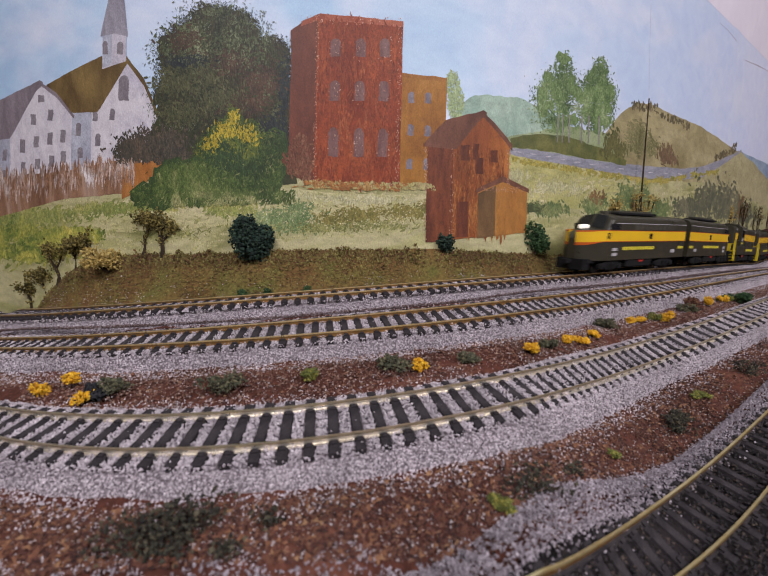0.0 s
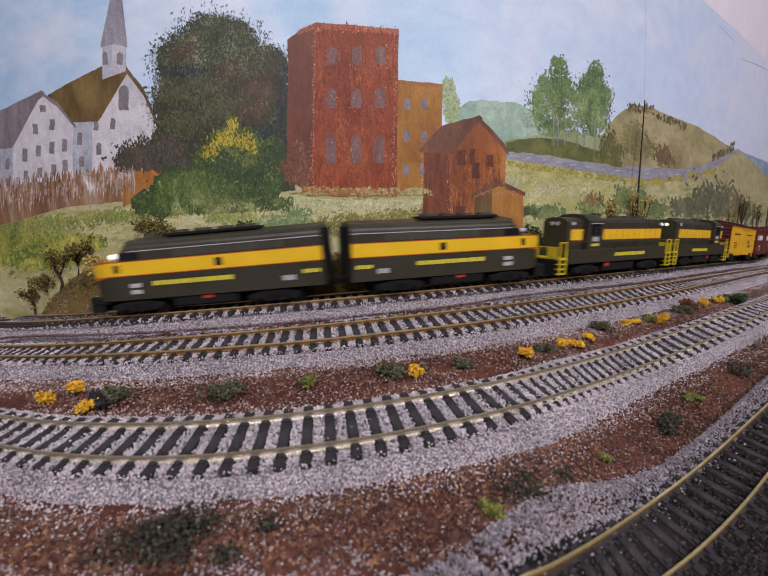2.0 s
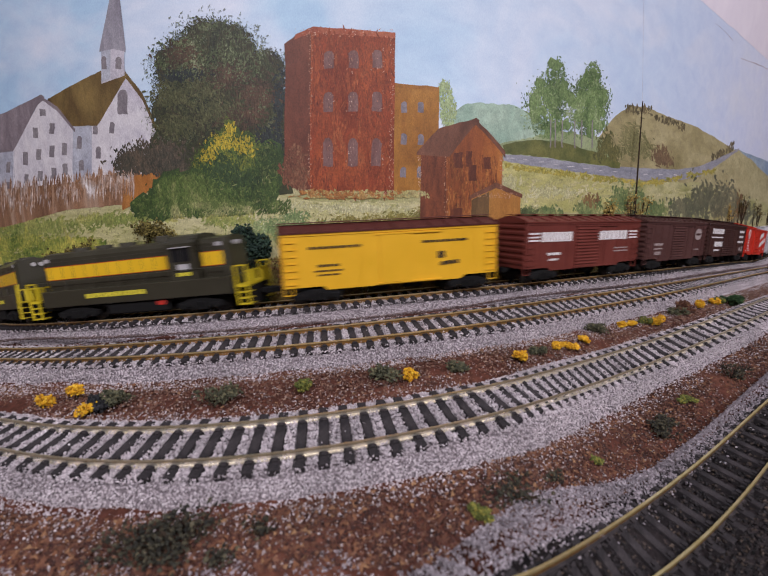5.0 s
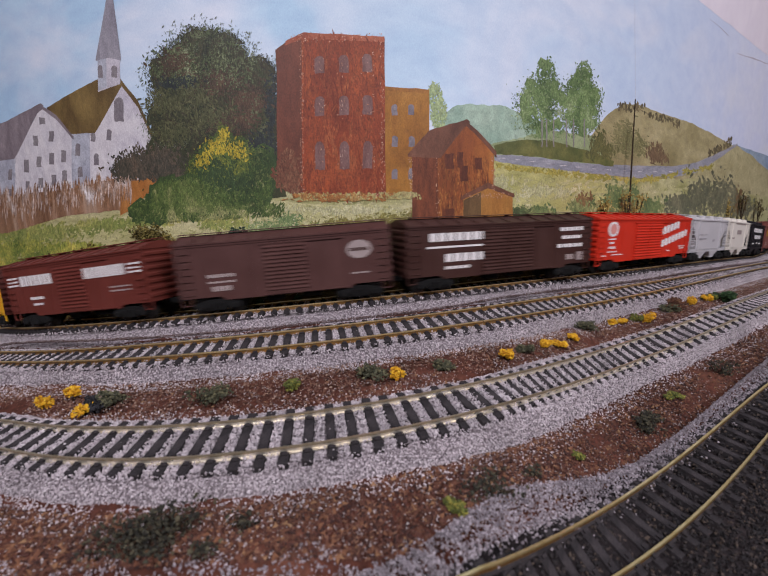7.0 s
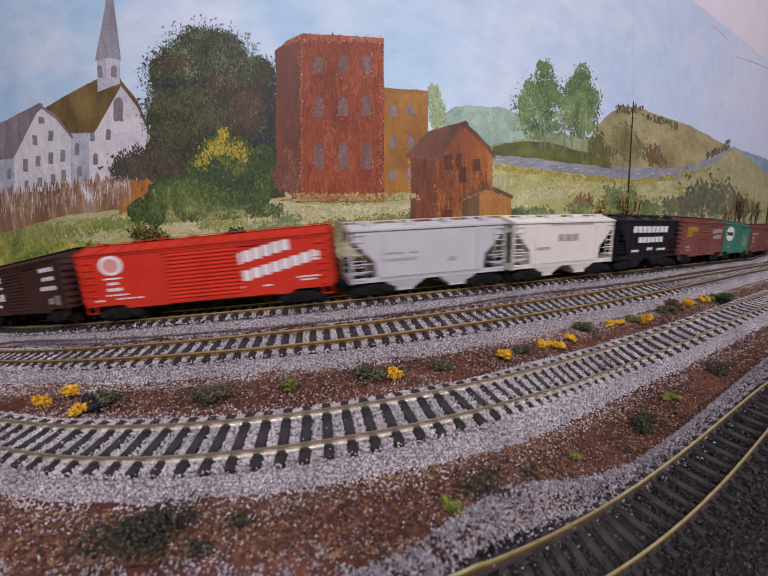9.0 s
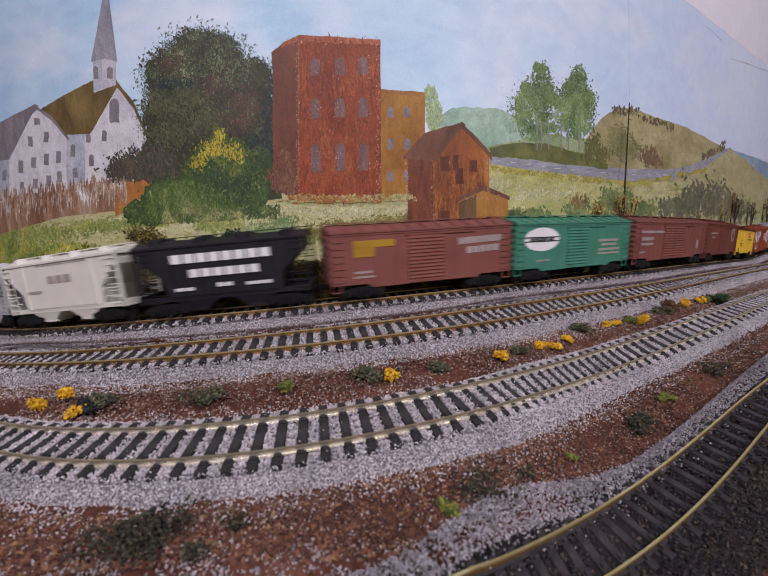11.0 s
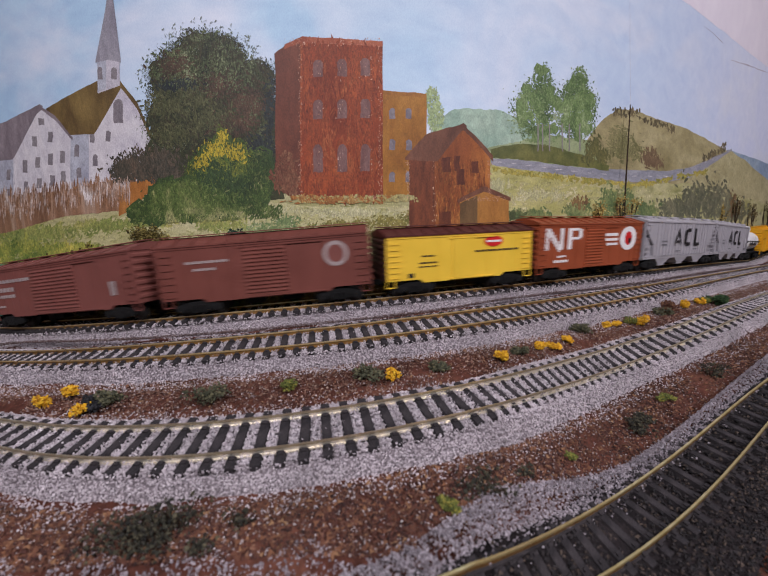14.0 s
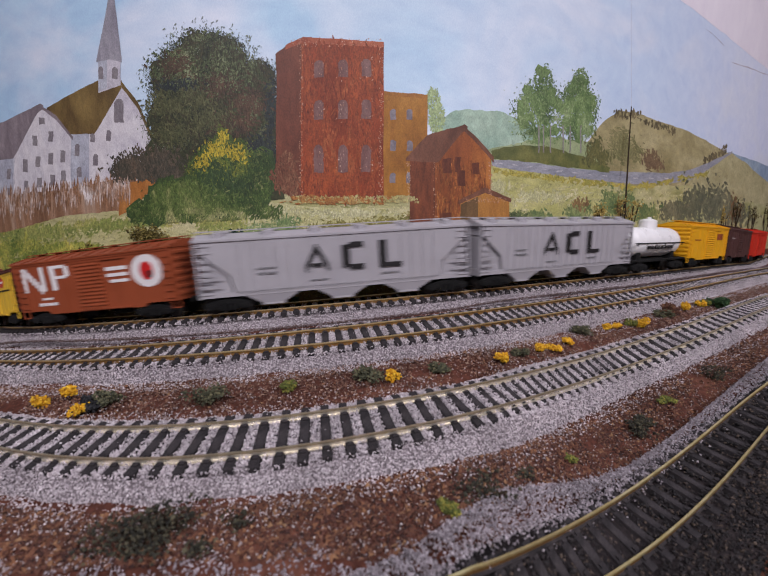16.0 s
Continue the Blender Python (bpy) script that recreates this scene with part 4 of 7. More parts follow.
    band("mill_cornice", [(772, 178), (868, 186)], [(772, 186), (868, 194)], painted("ochre_dark", [(0.3, (0.22, 0.08, 0.015)), (0.7, (0.36, 0.16, 0.03))], 60), 4.8, om, rag=1, rows=2)
    for x in (797, 831):
        for y in (226, 291, 357):
            window_paint(om, x, y, 6, 11, blue, 4.9)
    # red mill
    red = painted("brick_red", [(0.28, (0.14, 0.024, 0.009)), (0.5, (0.235, 0.045, 0.014)), (0.72, (0.35, 0.085, 0.024))], 42, (1, 1, 0.45), fine=0.42)
    dark_red = painted("dark_brick", [(0.3, (0.085, 0.026, 0.016)), (0.7, (0.17, 0.052, 0.028))], 42, (1, 1, 0.45))
    rm = band("red_mill", [(606, 70), (640, 68), (778, 78)], [(608, 398), (660, 404), (770, 404), (778, 398)], red, 6.4, rag=1.8, label="tall brick red painted mill building")
    band("mill_side", [(556, 100), (576, 84), (618, 70)], [(556, 366), (580, 386), (618, 398)], dark_red, 6.3, rm, rag=4)
    dabs("mill_foot", blob_spots([(578, 345, 22, 44), (566, 360, 20, 26), (592, 372, 16, 24)], 520, 83), (2.5, 8), dabbed("foot_brown", [(0, (0.11, 0.035, 0.02)), (0.6, (0.18, 0.075, 0.04)), (1, (0.25, 0.14, 0.075))]), 6.35, rm, lean=1.3, spread=0.5, seed=83, slim=0.35)
    band("parapet", [(575, 82), (612, 66), (778, 77)], [(575, 92), (612, 78), (778, 88)], painted("parapet_red", [(0.3, (0.22, 0.045, 0.02)), (0.7, (0.40, 0.12, 0.06))], 60), 6.6, rm, rag=1.5, rows=2)
    grey_red = painted("mill_window", [(0.3, (0.13, 0.055, 0.048)), (0.7, (0.21, 0.12, 0.11))], 80, (1, 1, 0.5))
    for x, dy in ((644, 0), (694, -2), (742, -4)):
        for y, h in ((132, 17), (217, 19), (318, 27)):
            window_paint(rm, x, y + dy * 0.4, 10, h * 1.05, grey_red, 6.8)
    dabs("brick_brushwork", field_spots(612, 772, lambda x: 82, lambda x: 398, 520, 81), (8, 26), dabbed("mill_dab", [(0, (0.16, 0.030, 0.012)), (0.5, (0.225, 0.046, 0.016)), (0.85, (0.28, 0.066, 0.021)), (1, (0.34, 0.10, 0.035))]), 6.42, rm, lean=1.5, spread=0.22, seed=81, slim=0.16)
    dabs("dry_brush", np.concatenate([field_spots(604, 611, lambda x: 80, lambda x: 396, 130, 85), field_spots(768, 777, lambda x: 84, lambda x: 396, 130, 86), field_spots(612, 770, lambda x: 396, lambda x: 406, 110, 87), field_spots(575, 775, lambda x: 70, lambda x: 86, 90, 88)] + [field_spots(x - 13, x + 13, lambda q: y - 26, lambda q: y + 26, 12, 90 + x) for x in (644, 694, 742) for y in (132, 217, 318)]), (0.8, 2.6), dabbed("dry_brush_paint", [(0, (0.36, 0.12, 0.06)), (0.6, (0.50, 0.27, 0.17)), (1, (0.66, 0.52, 0.44))]), 6.95, rm, lean=1.4, spread=0.8, slim=0.35, seed=89, label="dry-brushed pale edges")
    dabs("mill_ground", soft_spots([(690, 404, 80, 6), (620, 400, 30, 6)], 420, 91), (3, 9), dabbed("mill_ground_paint", [(0, (0.20, 0.06, 0.02)), (0.6, (0.34, 0.15, 0.04)), (1, (0.40, 0.27, 0.09))]), 7.02, rm, lean=0.05, spread=0.4, slim=0.3, seed=91, label="rusty brushwork at the mill's foot")
    dabs("mill_base_grass", field_spots(600, 850, lambda x: 396, lambda x: 408, 200, 82), (3, 8), dabbed("base_dab", [(0, (0.26, 0.14, 0.05)), (0.5, (0.36, 0.32, 0.12)), (1, (0.45, 0.41, 0.19))]), 7.0, lean=0.1, spread=0.9, seed=82)
    # brown barn with lean-to
    rust = painted("barn_rust", [(0.28, (0.17, 0.045, 0.015)), (0.5, (0.29, 0.088, 0.022)), (0.72, (0.40, 0.15, 0.035))], 42, (1, 1, 0.3))
    barn_dark = painted("barn_shade", [(0.3, (0.070, 0.020, 0.011)), (0.5, (0.125, 0.035, 0.016)), (0.7, (0.20, 0.058, 0.022))], 50, (1, 1, 0.25), fine=0.45)
    dabs("barn_edge_brush", np.concatenate([field_spots(880, 888, lambda x: 325, lambda x: 500, 70, 92), field_spots(994, 1001, lambda x: 318, lambda x: 400, 60, 93), field_spots(826, 834, lambda x: 322, lambda x: 505, 60, 94), field_spots(940, 1034, lambda x: 398, lambda x: 408, 60, 95)]), (0.8, 2.6), dabbed("barn_edge_paint", [(0, (0.34, 0.12, 0.05)), (1, (0.62, 0.44, 0.32))]), 7.4, lean=1.4, spread=0.8, slim=0.35, seed=96, label="pale dry-brushed edges of the barn")
    roofb = painted("barn_roof_paint", [(0.3, (0.10, 0.038, 0.022)), (0.7, (0.20, 0.085, 0.05))], 50, (1, 1, 0.5), 0.6)
    bn = band("painted_barn", [(882, 322), (945, 256), (998, 318)], [(882, 505), (998, 490)], rust, 6.4, rag=1.5, label="rust brown painted barn with a small lean-to shed")
    band("barn_side", [(832, 318), (884, 322)], [(826, 512), (884, 505)], barn_dark, 6.5, bn, rag=1.5)
    band("barn_roof", [(824, 316), (868, 268), (944, 248), (950, 252)], [(824, 322), (890, 326), (940, 262), (950, 258)], roofb, 6.8, bn, rag=1.5)
    band("barn_eave", [(942, 249), (975, 280), (1004, 314)], [(942, 260), (975, 292), (1004, 326)], roofb, 6.85, bn, rag=1.2, rows=2, step=3)
    for x, y, w, h in ((908, 332, 9, 15), (930, 330, 6, 16), (937, 358, 8, 16), (968, 338, 7, 12)):
        window_paint(bn, x, y, w, h, barn_dark, 6.9, False)
    band("barn_door", [(893, 430), (918, 428)], [(893, 500), (918, 498)], barn_dark, 6.9, bn, rag=1.2)
    sh = band("lean_to", [(936, 402), (985, 381), (1036, 402)], [(936, 500), (1036, 486)], painted("shed_ochre", [(0.3, (0.26, 0.095, 0.02)), (0.7, (0.42, 0.20, 0.045))], 45, (1, 1, 0.4)), 7.1, rag=1.3, label="ochre painted lean-to shed")
    band("shed_roof", [(932, 404), (985, 376), (1040, 400)], [(932, 412), (985, 388), (1040, 408)], roofb, 7.3, sh, rag=1, rows=2)
    band("shed_shade", [(936, 412), (972, 396)], [(936, 500), (972, 495)], painted("shed_brown", [(0.3, (0.10, 0.055, 0.022)), (0.7, (0.20, 0.115, 0.045))], 50, (1, 1, 0.3)), 7.2, sh, rag=1)
    dabs("plank_brushwork", field_spots(888, 996, lambda x: 330 if x < 990 else 410, lambda x: 495, 620, 84), (6, 20), dabbed("barn_dab", [(0, (0.11, 0.030, 0.012)), (0.5, (0.26, 0.075, 0.020)), (1, (0.44, 0.19, 0.05))]), 6.42, bn, lean=1.55, spread=0.12, seed=84, slim=0.12)
    # plain plaster above the painted sky, with two cracks, and the joint of the boards
    band("bare_plaster", [(1368, -140), (1720, -140)], [(1368, -20), (1405, 8), (1470, 60), (1568, 142), (1720, 280)], PLASTER, 1.2, rag=2, label="bare white plaster above the painted sky")
    band("board_joint", [(1284.6, -140), (1285.3, -140)], [(1284.6, 215), (1285.3, 215)], painted("joint_lilac", [(0.3, (0.55, 0.57, 0.68)), (0.7, (0.60, 0.61, 0.71))], 60), 1.25, rag=0.4, step=1, rows=30, label="fine joint between two backdrop boards")
    crack = enamel("crack_grey", (0.48, 0.44, 0.50), 0.8)
    band("plaster_crack", [(1436, 52), (1452, 64), (1472, 86)], [(1436, 52.7), (1452, 65), (1472, 86.8)], crack, 1.7, rag=1.6, step=2, rows=1)
    band("plaster_crack", [(1490, 122), (1520, 131), (1568, 150)], [(1490, 123.4), (1520, 132.6), (1568, 151.5)], painted("crack_pale", [(0.3, (0.40, 0.36, 0.42)), (0.7, (0.55, 0.5, 0.56))], 60), 1.7, rag=1.4, step=2, rows=1)


build_mural()

# ---------------------------------------------------------------- the train


def wheel_mesh():
    b = bmesh.new()
    tube(b, (0, -0.0011, 0), (0, 0.0011, 0), 0.0052, seg=16)
    tube(b, (0, 0.0011, 0), (0, 0.0016, 0), 0.0060, seg=16)
    tube(b, (0, -0.0016, 0), (0, -0.0011, 0), 0.0018, seg=8)
    bmesh.ops.recalc_face_normals(b, faces=b.faces)
    me = bpy.data.meshes.new("wheel")
    b.to_mesh(me)
    b.free()
    me.materials.append(STEEL)
    return me


WHEEL = wheel_mesh()


def truck(parent, x, axles=2, base=0.0205):
    """A bogie: two cast side frames, a bolster, and its wheels on the rails."""
    b = bmesh.new()
    half = base * (axles - 1) / 2
    for y in (-0.0135, 0.0135):
        y0, y1 = (y - 0.0012, y + 0.0012)
        prism(b, [(x - half - 0.004, 0.0045), (x - half - 0.004, 0.0075), (x - 0.005, 0.0098), (x + 0.005, 0.0098), (x + half + 0.004, 0.0075), (x + half + 0.004, 0.0045),
                  (x + half - 0.004, 0.0052), (x + 0.005, 0.0028), (x - 0.005, 0.0028), (x - half + 0.004, 0.0052)], y0, y1)
        for k in range(3):
            tube(b, (x - 0.0028 + 0.0028 * k, y - 0.0016 * (1 if y > 0 else -1) * -1, 0.0034), (x - 0.0028 + 0.0028 * k, y + 0.0016 * (1 if y > 0 else -1), 0.0078), 0.0011, seg=6)
        for k in range(axles):
            bx(b, x - half + base * k - 0.0022, x - half + base * k + 0.0022, y - 0.002, y + 0.002, 0.0036, 0.0070, 0.0003)
    bx(b, x - 0.003, x + 0.003, -0.013, 0.013, 0.006, 0.0105)
    t = part("truck", b, BLACK, parent)
    for k in range(axles):
        for y, turn in ((-0.0086, 180), (0.0086, 0)):
            o = new("wheel", WHEEL)
            o.parent = t
            o.matrix_basis = pose(x - half + base * k, y - 0.0006 * (1 if y > 0 else -1), 0.0052, 0, 0, turn + 180)
    return t


def coupler(parent, x, way):
    b = bmesh.new()
    bx(b, min(x, x + way * 0.0065), max(x, x + way * 0.0065), -0.0016, 0.0016, 0.0082, 0.0112, 0.0003)
    bx(b, min(x + way * 0.0045, x + way * 0.0075), max(x + way * 0.0045, x + way * 0.0075), -0.0028, 0.0024, 0.0078, 0.0116, 0.0004)
    part("coupler", b, BLACK, parent)


def marks(parent, rows, mat, name="lettering", side=-0.0166, label=""):
    """Lettering as plain bars on the side: rows of x0, x1, z0, z1, count of bars, rise over the row's length."""
    b = bmesh.new()
    for x0, x1, z0, z1, n, rise in rows:
        step = (x1 - x0) / n
        for k in range(n):
            a = x0 + k * step
            w = step * (0.80 if n > 1 else 1.0)
            za = rise * k / max(1, n)
            for s in (side, -side):
                d = -0.00012 if s < 0 else 0.00012
                bx(b, a, a + w, min(s, s + d), max(s, s + d), z0 + za, z1 + za)
    return tagged(part(name, b, mat, parent, label), kind="stuff")


def disc(parent, name, x, z, rx, rz, mat, side=-0.0166, lift=0.00014, label="", parent_mat=None, inner=0.0):
    for s in (side, -side):
        b = bmesh.new()
        d = -lift if s < 0 else lift
        n = 28
        ring = [bm_v for bm_v in ((x + rx * math.cos(k * 2 * math.pi / n), z + rz * math.sin(k * 2 * math.pi / n)) for k in range(n))]
        a = [b.verts.new((p, s + d, q)) for p, q in ring]
        if inner:
            c = [b.verts.new((x + (p - x) * inner, s + d, z + (q - z) * inner)) for p, q in ring]
            for k in range(n):
                b.faces.new((a[k], a[(k + 1) % n], c[(k + 1) % n], c[k]))
        else:
            b.faces.new(a)
            o = [b.verts.new((p, s, q)) for p, q in ring]
            for k in range(n):
                b.faces.new((a[k], a[(k + 1) % n], o[(k + 1) % n], o[k]))
        part(name, b, mat, parent, label)


def ladder(parent, x, mat, z0, z1, w=0.007, n=7, side=-0.0166, name="ladder"):
    for s in (side, -side):
        b = bmesh.new()
        d = -0.0006 if s < 0 else 0.0006
        for q in (x - w / 2, x + w / 2):
            bx(b, q - 0.0002, q + 0.0002, min(s, s + d * 0.6), max(s, s + d * 0.6), z0, z1)
        for k in range(n):
            z = z0 + (z1 - z0) * (k + 0.5) / n
            bx(b, x - w / 2, x + w / 2, min(s, s + d), max(s, s + d), z - 0.00025, z + 0.00025)
        part(name, b, mat, parent)


def boxcar(label, L, side_mat, roof_mat=None, end_mat=None, sill=0.0115, eave=0.0442, door=0.026, ribbed=False, plug=False, door_mat=None, doors=1):
    """A house car: shell, corrugated ends, ribbed roof with a walkway, sliding doors, ladders, trucks, couplers."""
    roof_mat, end_mat, door_mat = roof_mat or side_mat, end_mat or side_mat, door_mat or side_mat
    car = tagged(new("freight_car"), label, "freight car", "cars of the train")
    h, w = L / 2, 0.0152
    b = bmesh.new()
    drop = 0.0024
    out = [(-h, sill), (-h + 0.024, sill), (-h + 0.027, sill - drop), (h - 0.027, sill - drop), (h - 0.024, sill), (h, sill), (h, eave), (-h, eave)]
    prism(b, out, -w, w)
    part("body", b, side_mat, car)
    for s in (-1, 1):
        b = bmesh.new()
        bx(b, -h, h, min(s * w, s * (w + 0.0004)), max(s * w, s * (w + 0.0004)), eave - 0.0014, eave)
        part("top_chord", b, side_mat, car)
    b = bmesh.new()
    bx(b, -0.0003, 0.0003, -0.00022, 0.00022, sill + 0.0004, eave - 0.0016)
    rib = part("side_rib", b, side_mat, car)
    n = 9 if not ribbed else 17
    spots = [(-h + 0.001 + (L - 0.002) * k / n, s) for k in range(n + 1) for s in (-1, 1)]
    spots = [q for q in spots if abs(q[0]) > door * doors / 2 + 0.001]
    rib.matrix_basis = pose(spots[0][0], spots[0][1] * w, 0)
    for x, s in spots[1:]:
        again(rib, "side_rib", car, pose(x, s * w, 0))
    for s in (-1, 1):
        b = bmesh.new()
        front = [(0.0002, sill)]
        for k in range(7):
            z = sill + 0.004 + (eave - sill - 0.007) * k / 6
            front += [(0.0002, z - 0.0016), (0.0011, z - 0.0007), (0.0011, z + 0.0007), (0.0002, z + 0.0016)]
        ring = front + [(0.0002, eave), (-0.0002, eave), (-0.0002, sill)]
        loft(b, [[(s * (h + q), y, z) for q, z in ring] for y in (-w, w)])
        part("end_panel", b, end_mat, car)
    b = bmesh.new()
    prof = [(-w - 0.0009, eave), (-w - 0.0009, eave + 0.0009), (0, eave + 0.0052), (w + 0.0009, eave + 0.0009), (w + 0.0009, eave)]
    loft(b, [[(x, y, z) for y, z in prof] for x in (-h - 0.0008, h + 0.0008)])
    n = 12
    for k in range(n + 1):
        x = -h + L * k / n
        for s in (-1, 1):
            q = [(s * (w + 0.0008), eave + 0.0011), (s * 0.004, eave + 0.0043), (s * 0.004, eave + 0.0048), (s * (w + 0.0008), eave + 0.0016)]
            loft(b, [[(x + dx, y, z) for y, z in q] for dx in (-0.0005, 0.0005)])
    part("roof", b, roof_mat, car)
    b = bmesh.new()
    for y in (-0.0021, 0, 0.0021):
        bx(b, -h - 0.001, h + 0.001, y - 0.0009, y + 0.0009, eave + 0.0058, eave + 0.0063)
    for k in range(8):
        x = -h + L * (k + 0.5) / 8
        bx(b, x - 0.0005, x + 0.0005, -0.003, 0.003, eave + 0.0042, eave + 0.0059)
    part("running_board", b, roof_mat, car)
    if door:
        for q in range(doors):
            cx = (q - (doors - 1) / 2) * door
            for s in (-1, 1):
                b = bmesh.new()
                y0 = s * w
                z0, z1 = sill - 0.0008, eave - 0.0026
                if plug:
                    front = [(0.0006, z0), (0.0006, z1)]
                else:
                    front = [(0.0006, z0)]
                    for k in range(12):
                        zc = z0 + 0.0022 + (z1 - z0 - 0.0044) * k / 11
                        front += [(0.0006, zc - 0.0008), (0.00115, zc - 0.0003), (0.00115, zc + 0.0003), (0.0006, zc + 0.0008)]
                    front += [(0.0006, z1)]
                ring = front + [(-0.0002, z1), (-0.0002, z0)]
                loft(b, [[(x, y0 + s * q, z) for q, z in ring] for x in (cx - door / 2 + 0.0003, cx + door / 2 - 0.0003)])
                part("door", b, door_mat, car)
        for s in (-1, 1):
            for z in (sill - 0.0012, eave - 0.0024):
                b = bmesh.new()
                bx(b, -door * doors / 2 - 0.002, door * doors / 2 + door * 0.9, min(s * w, s * (w + 0.0009)), max(s * w, s * (w + 0.0009)), z - 0.0005, z + 0.0003)
                part("door_track", b, side_mat, car)
    for x in (-h + 0.0055, h - 0.0055):
        ladder(car, x, side_mat, sill, eave - 0.003, side=-w)
    b = bmesh.new()
    bx(b, -h + 0.004, h - 0.004, -0.0035, 0.0035, 0.0085, sill)
    part("underframe", b, BLACK, car)
    b = bmesh.new()
    bx(b, -0.016, -0.004, -0.011, -0.004, 0.0050, 0.0095, 0.0006)
    part("battery_box", b, BLACK, car)
    b = bmesh.new()
    tube(b, (0.006, -0.007, 0.0072), (0.020, -0.007, 0.0072), 0.0023, seg=8)
    part("brake_cylinder", b, BLACK, car)
    b = bmesh.new()
    bx(b, -0.0006, 0.0006, -0.0145, 0.0145, 0.0095, sill - 0.0002)
    beam = part("cross_bearer", b, BLACK, car)
    spots = np.linspace(-h + 0.01, h - 0.01, 7)
    beam.matrix_basis = pose(spots[0], 0, 0)
    for x in spots[1:]:
        again(beam, "cross_bearer", car, pose(x, 0, 0))
    for x in (-h, h):
        s = 1 if x < 0 else -1
        for y in (-0.0147, 0.0147):
            b = bmesh.new()
            bx(b, min(x, x + s * 0.0062), max(x, x + s * 0.0062), y - 0.0003, y + 0.0003, 0.0068, 0.0074)
            for q in (x + s * 0.0003, x + s * 0.0060):
                bx(b, q - 0.0003, q + 0.0003, y - 0.0003, y + 0.0003, 0.0070, sill)
            part("stirrup", b, side_mat, car)
    for x in (-h + 0.021, h - 0.021):
        truck(car, x)
    coupler(car, -h, -1)
    coupler(car, h, 1)
    return car


def covered_hopper(label, L, mat, bays=2, tall=0.0448, ribs=7, slope=0.018):
    """A covered hopper: sides cut away over the slope sheets, roof hatches, end ladders, hopper bays."""
    car = tagged(new("hopper_car"), label, "freight car", "cars of the train")
    h, w, lo = L / 2, 0.0150, 0.0135
    b = bmesh.new()
    out = [(-h + 0.003, tall), (-h + 0.003, tall - 0.007), (-h + 0.003 + slope * 0.75, lo + 0.011), (-h + slope, lo), (h - slope, lo), (h - 0.003 - slope * 0.75, lo + 0.011), (h - 0.003, tall - 0.007), (h - 0.003, tall)]
    prism(b, out, -w, w)
    part("body", b, mat, car)
    if L > 0.15:
        for x, s in ((-h + 0.002, 1), (h - 0.002, -1)):
            b = bmesh.new()
            prism(b, [(x, tall - 0.008), (x, lo), (x + s * slope * 0.85, lo), (x + s * slope * 0.74, lo + 0.011)], -w + 0.0022, w - 0.0022)
            part("slope_sheet", b, mat, car)
    b = bmesh.new()
    bx(b, -0.0007, 0.0007, -0.0006, 0.0006, lo, tall - 0.001)
    rib = part("side_rib", b, mat, car)
    rib.matrix_basis = pose(-h + slope + 0.004, -w, 0)
    for k in range(ribs):
        for s in (-1, 1):
            if k or s > 0:
                again(rib, "side_rib", car, pose(-h + slope + 0.004 + (L - 2 * slope - 0.008) * k / (ribs - 1), s * w, 0))
    b = bmesh.new()
    prof = [(-w - 0.0008, tall - 0.0006), (-w - 0.0008, tall + 0.0006), (-0.006, tall + 0.0036), (0.006, tall + 0.0036), (w + 0.0008, tall + 0.0006), (w + 0.0008, tall - 0.0006)]
    loft(b, [[(x, y, z) for y, z in prof] for x in (-h, h)])
    part("roof", b, mat, car)
    n = 4 if L < 0.13 else 6
    for k in range(n):
        x = -h + L * (k + 0.5) / n
        for y in (-0.0095, 0.0095):
            b = bmesh.new()
            tube(b, (x, y, tall + 0.0014), (x, y, tall + 0.0044), 0.0038, seg=12)
            tube(b, (x, y, tall + 0.0044), (x, y, tall + 0.0050), 0.0032, 0.002, seg=12)
            part("hatch", b, mat, car)
    b = bmesh.new()
    for y in (-0.0022, 0, 0.0022):
        bx(b, -h - 0.001, h + 0.001, y - 0.0009, y + 0.0009, tall + 0.0050, tall + 0.0055)
    for k in range(n):
        x = -h + L * k / n + L / n / 2
        bx(b, x - 0.0005, x + 0.0005, -0.003, 0.003, tall + 0.0034, tall + 0.0052)
    part("running_board", b, mat, car)
    b = bmesh.new()
    for s in (-1, 1):
        y0, y1 = sorted((s * w, s * (w - 0.0016)))
        bx(b, -h, h, y0, y1, lo - 0.0022, lo + 0.0008)
        for x in (-h, h - 0.0014):
            bx(b, x, x + 0.0014, y0, y1, lo, tall)
    for x in (-h, h - 0.0016):
        bx(b, x, x + 0.0016, -w, w, lo - 0.0026, lo + 0.002)
    part("frame", b, mat, car)
    for x in (-h + 0.005, h - 0.005):
        ladder(car, x, mat, lo - 0.002, tall - 0.001, w=0.0085, n=8, side=-w)
    for x in (-h + 0.007, h - 0.007):
        for s in (-1, 1):
            for z in (lo + 0.010, lo + 0.005):
                b = bmesh.new()
                bx(b, x - 0.007, x + 0.007, min(s * w, s * (w + 0.0005)), max(s * w, s * (w + 0.0005)), z - 0.0003, z + 0.0003)
                part("handrail", b, mat, car)
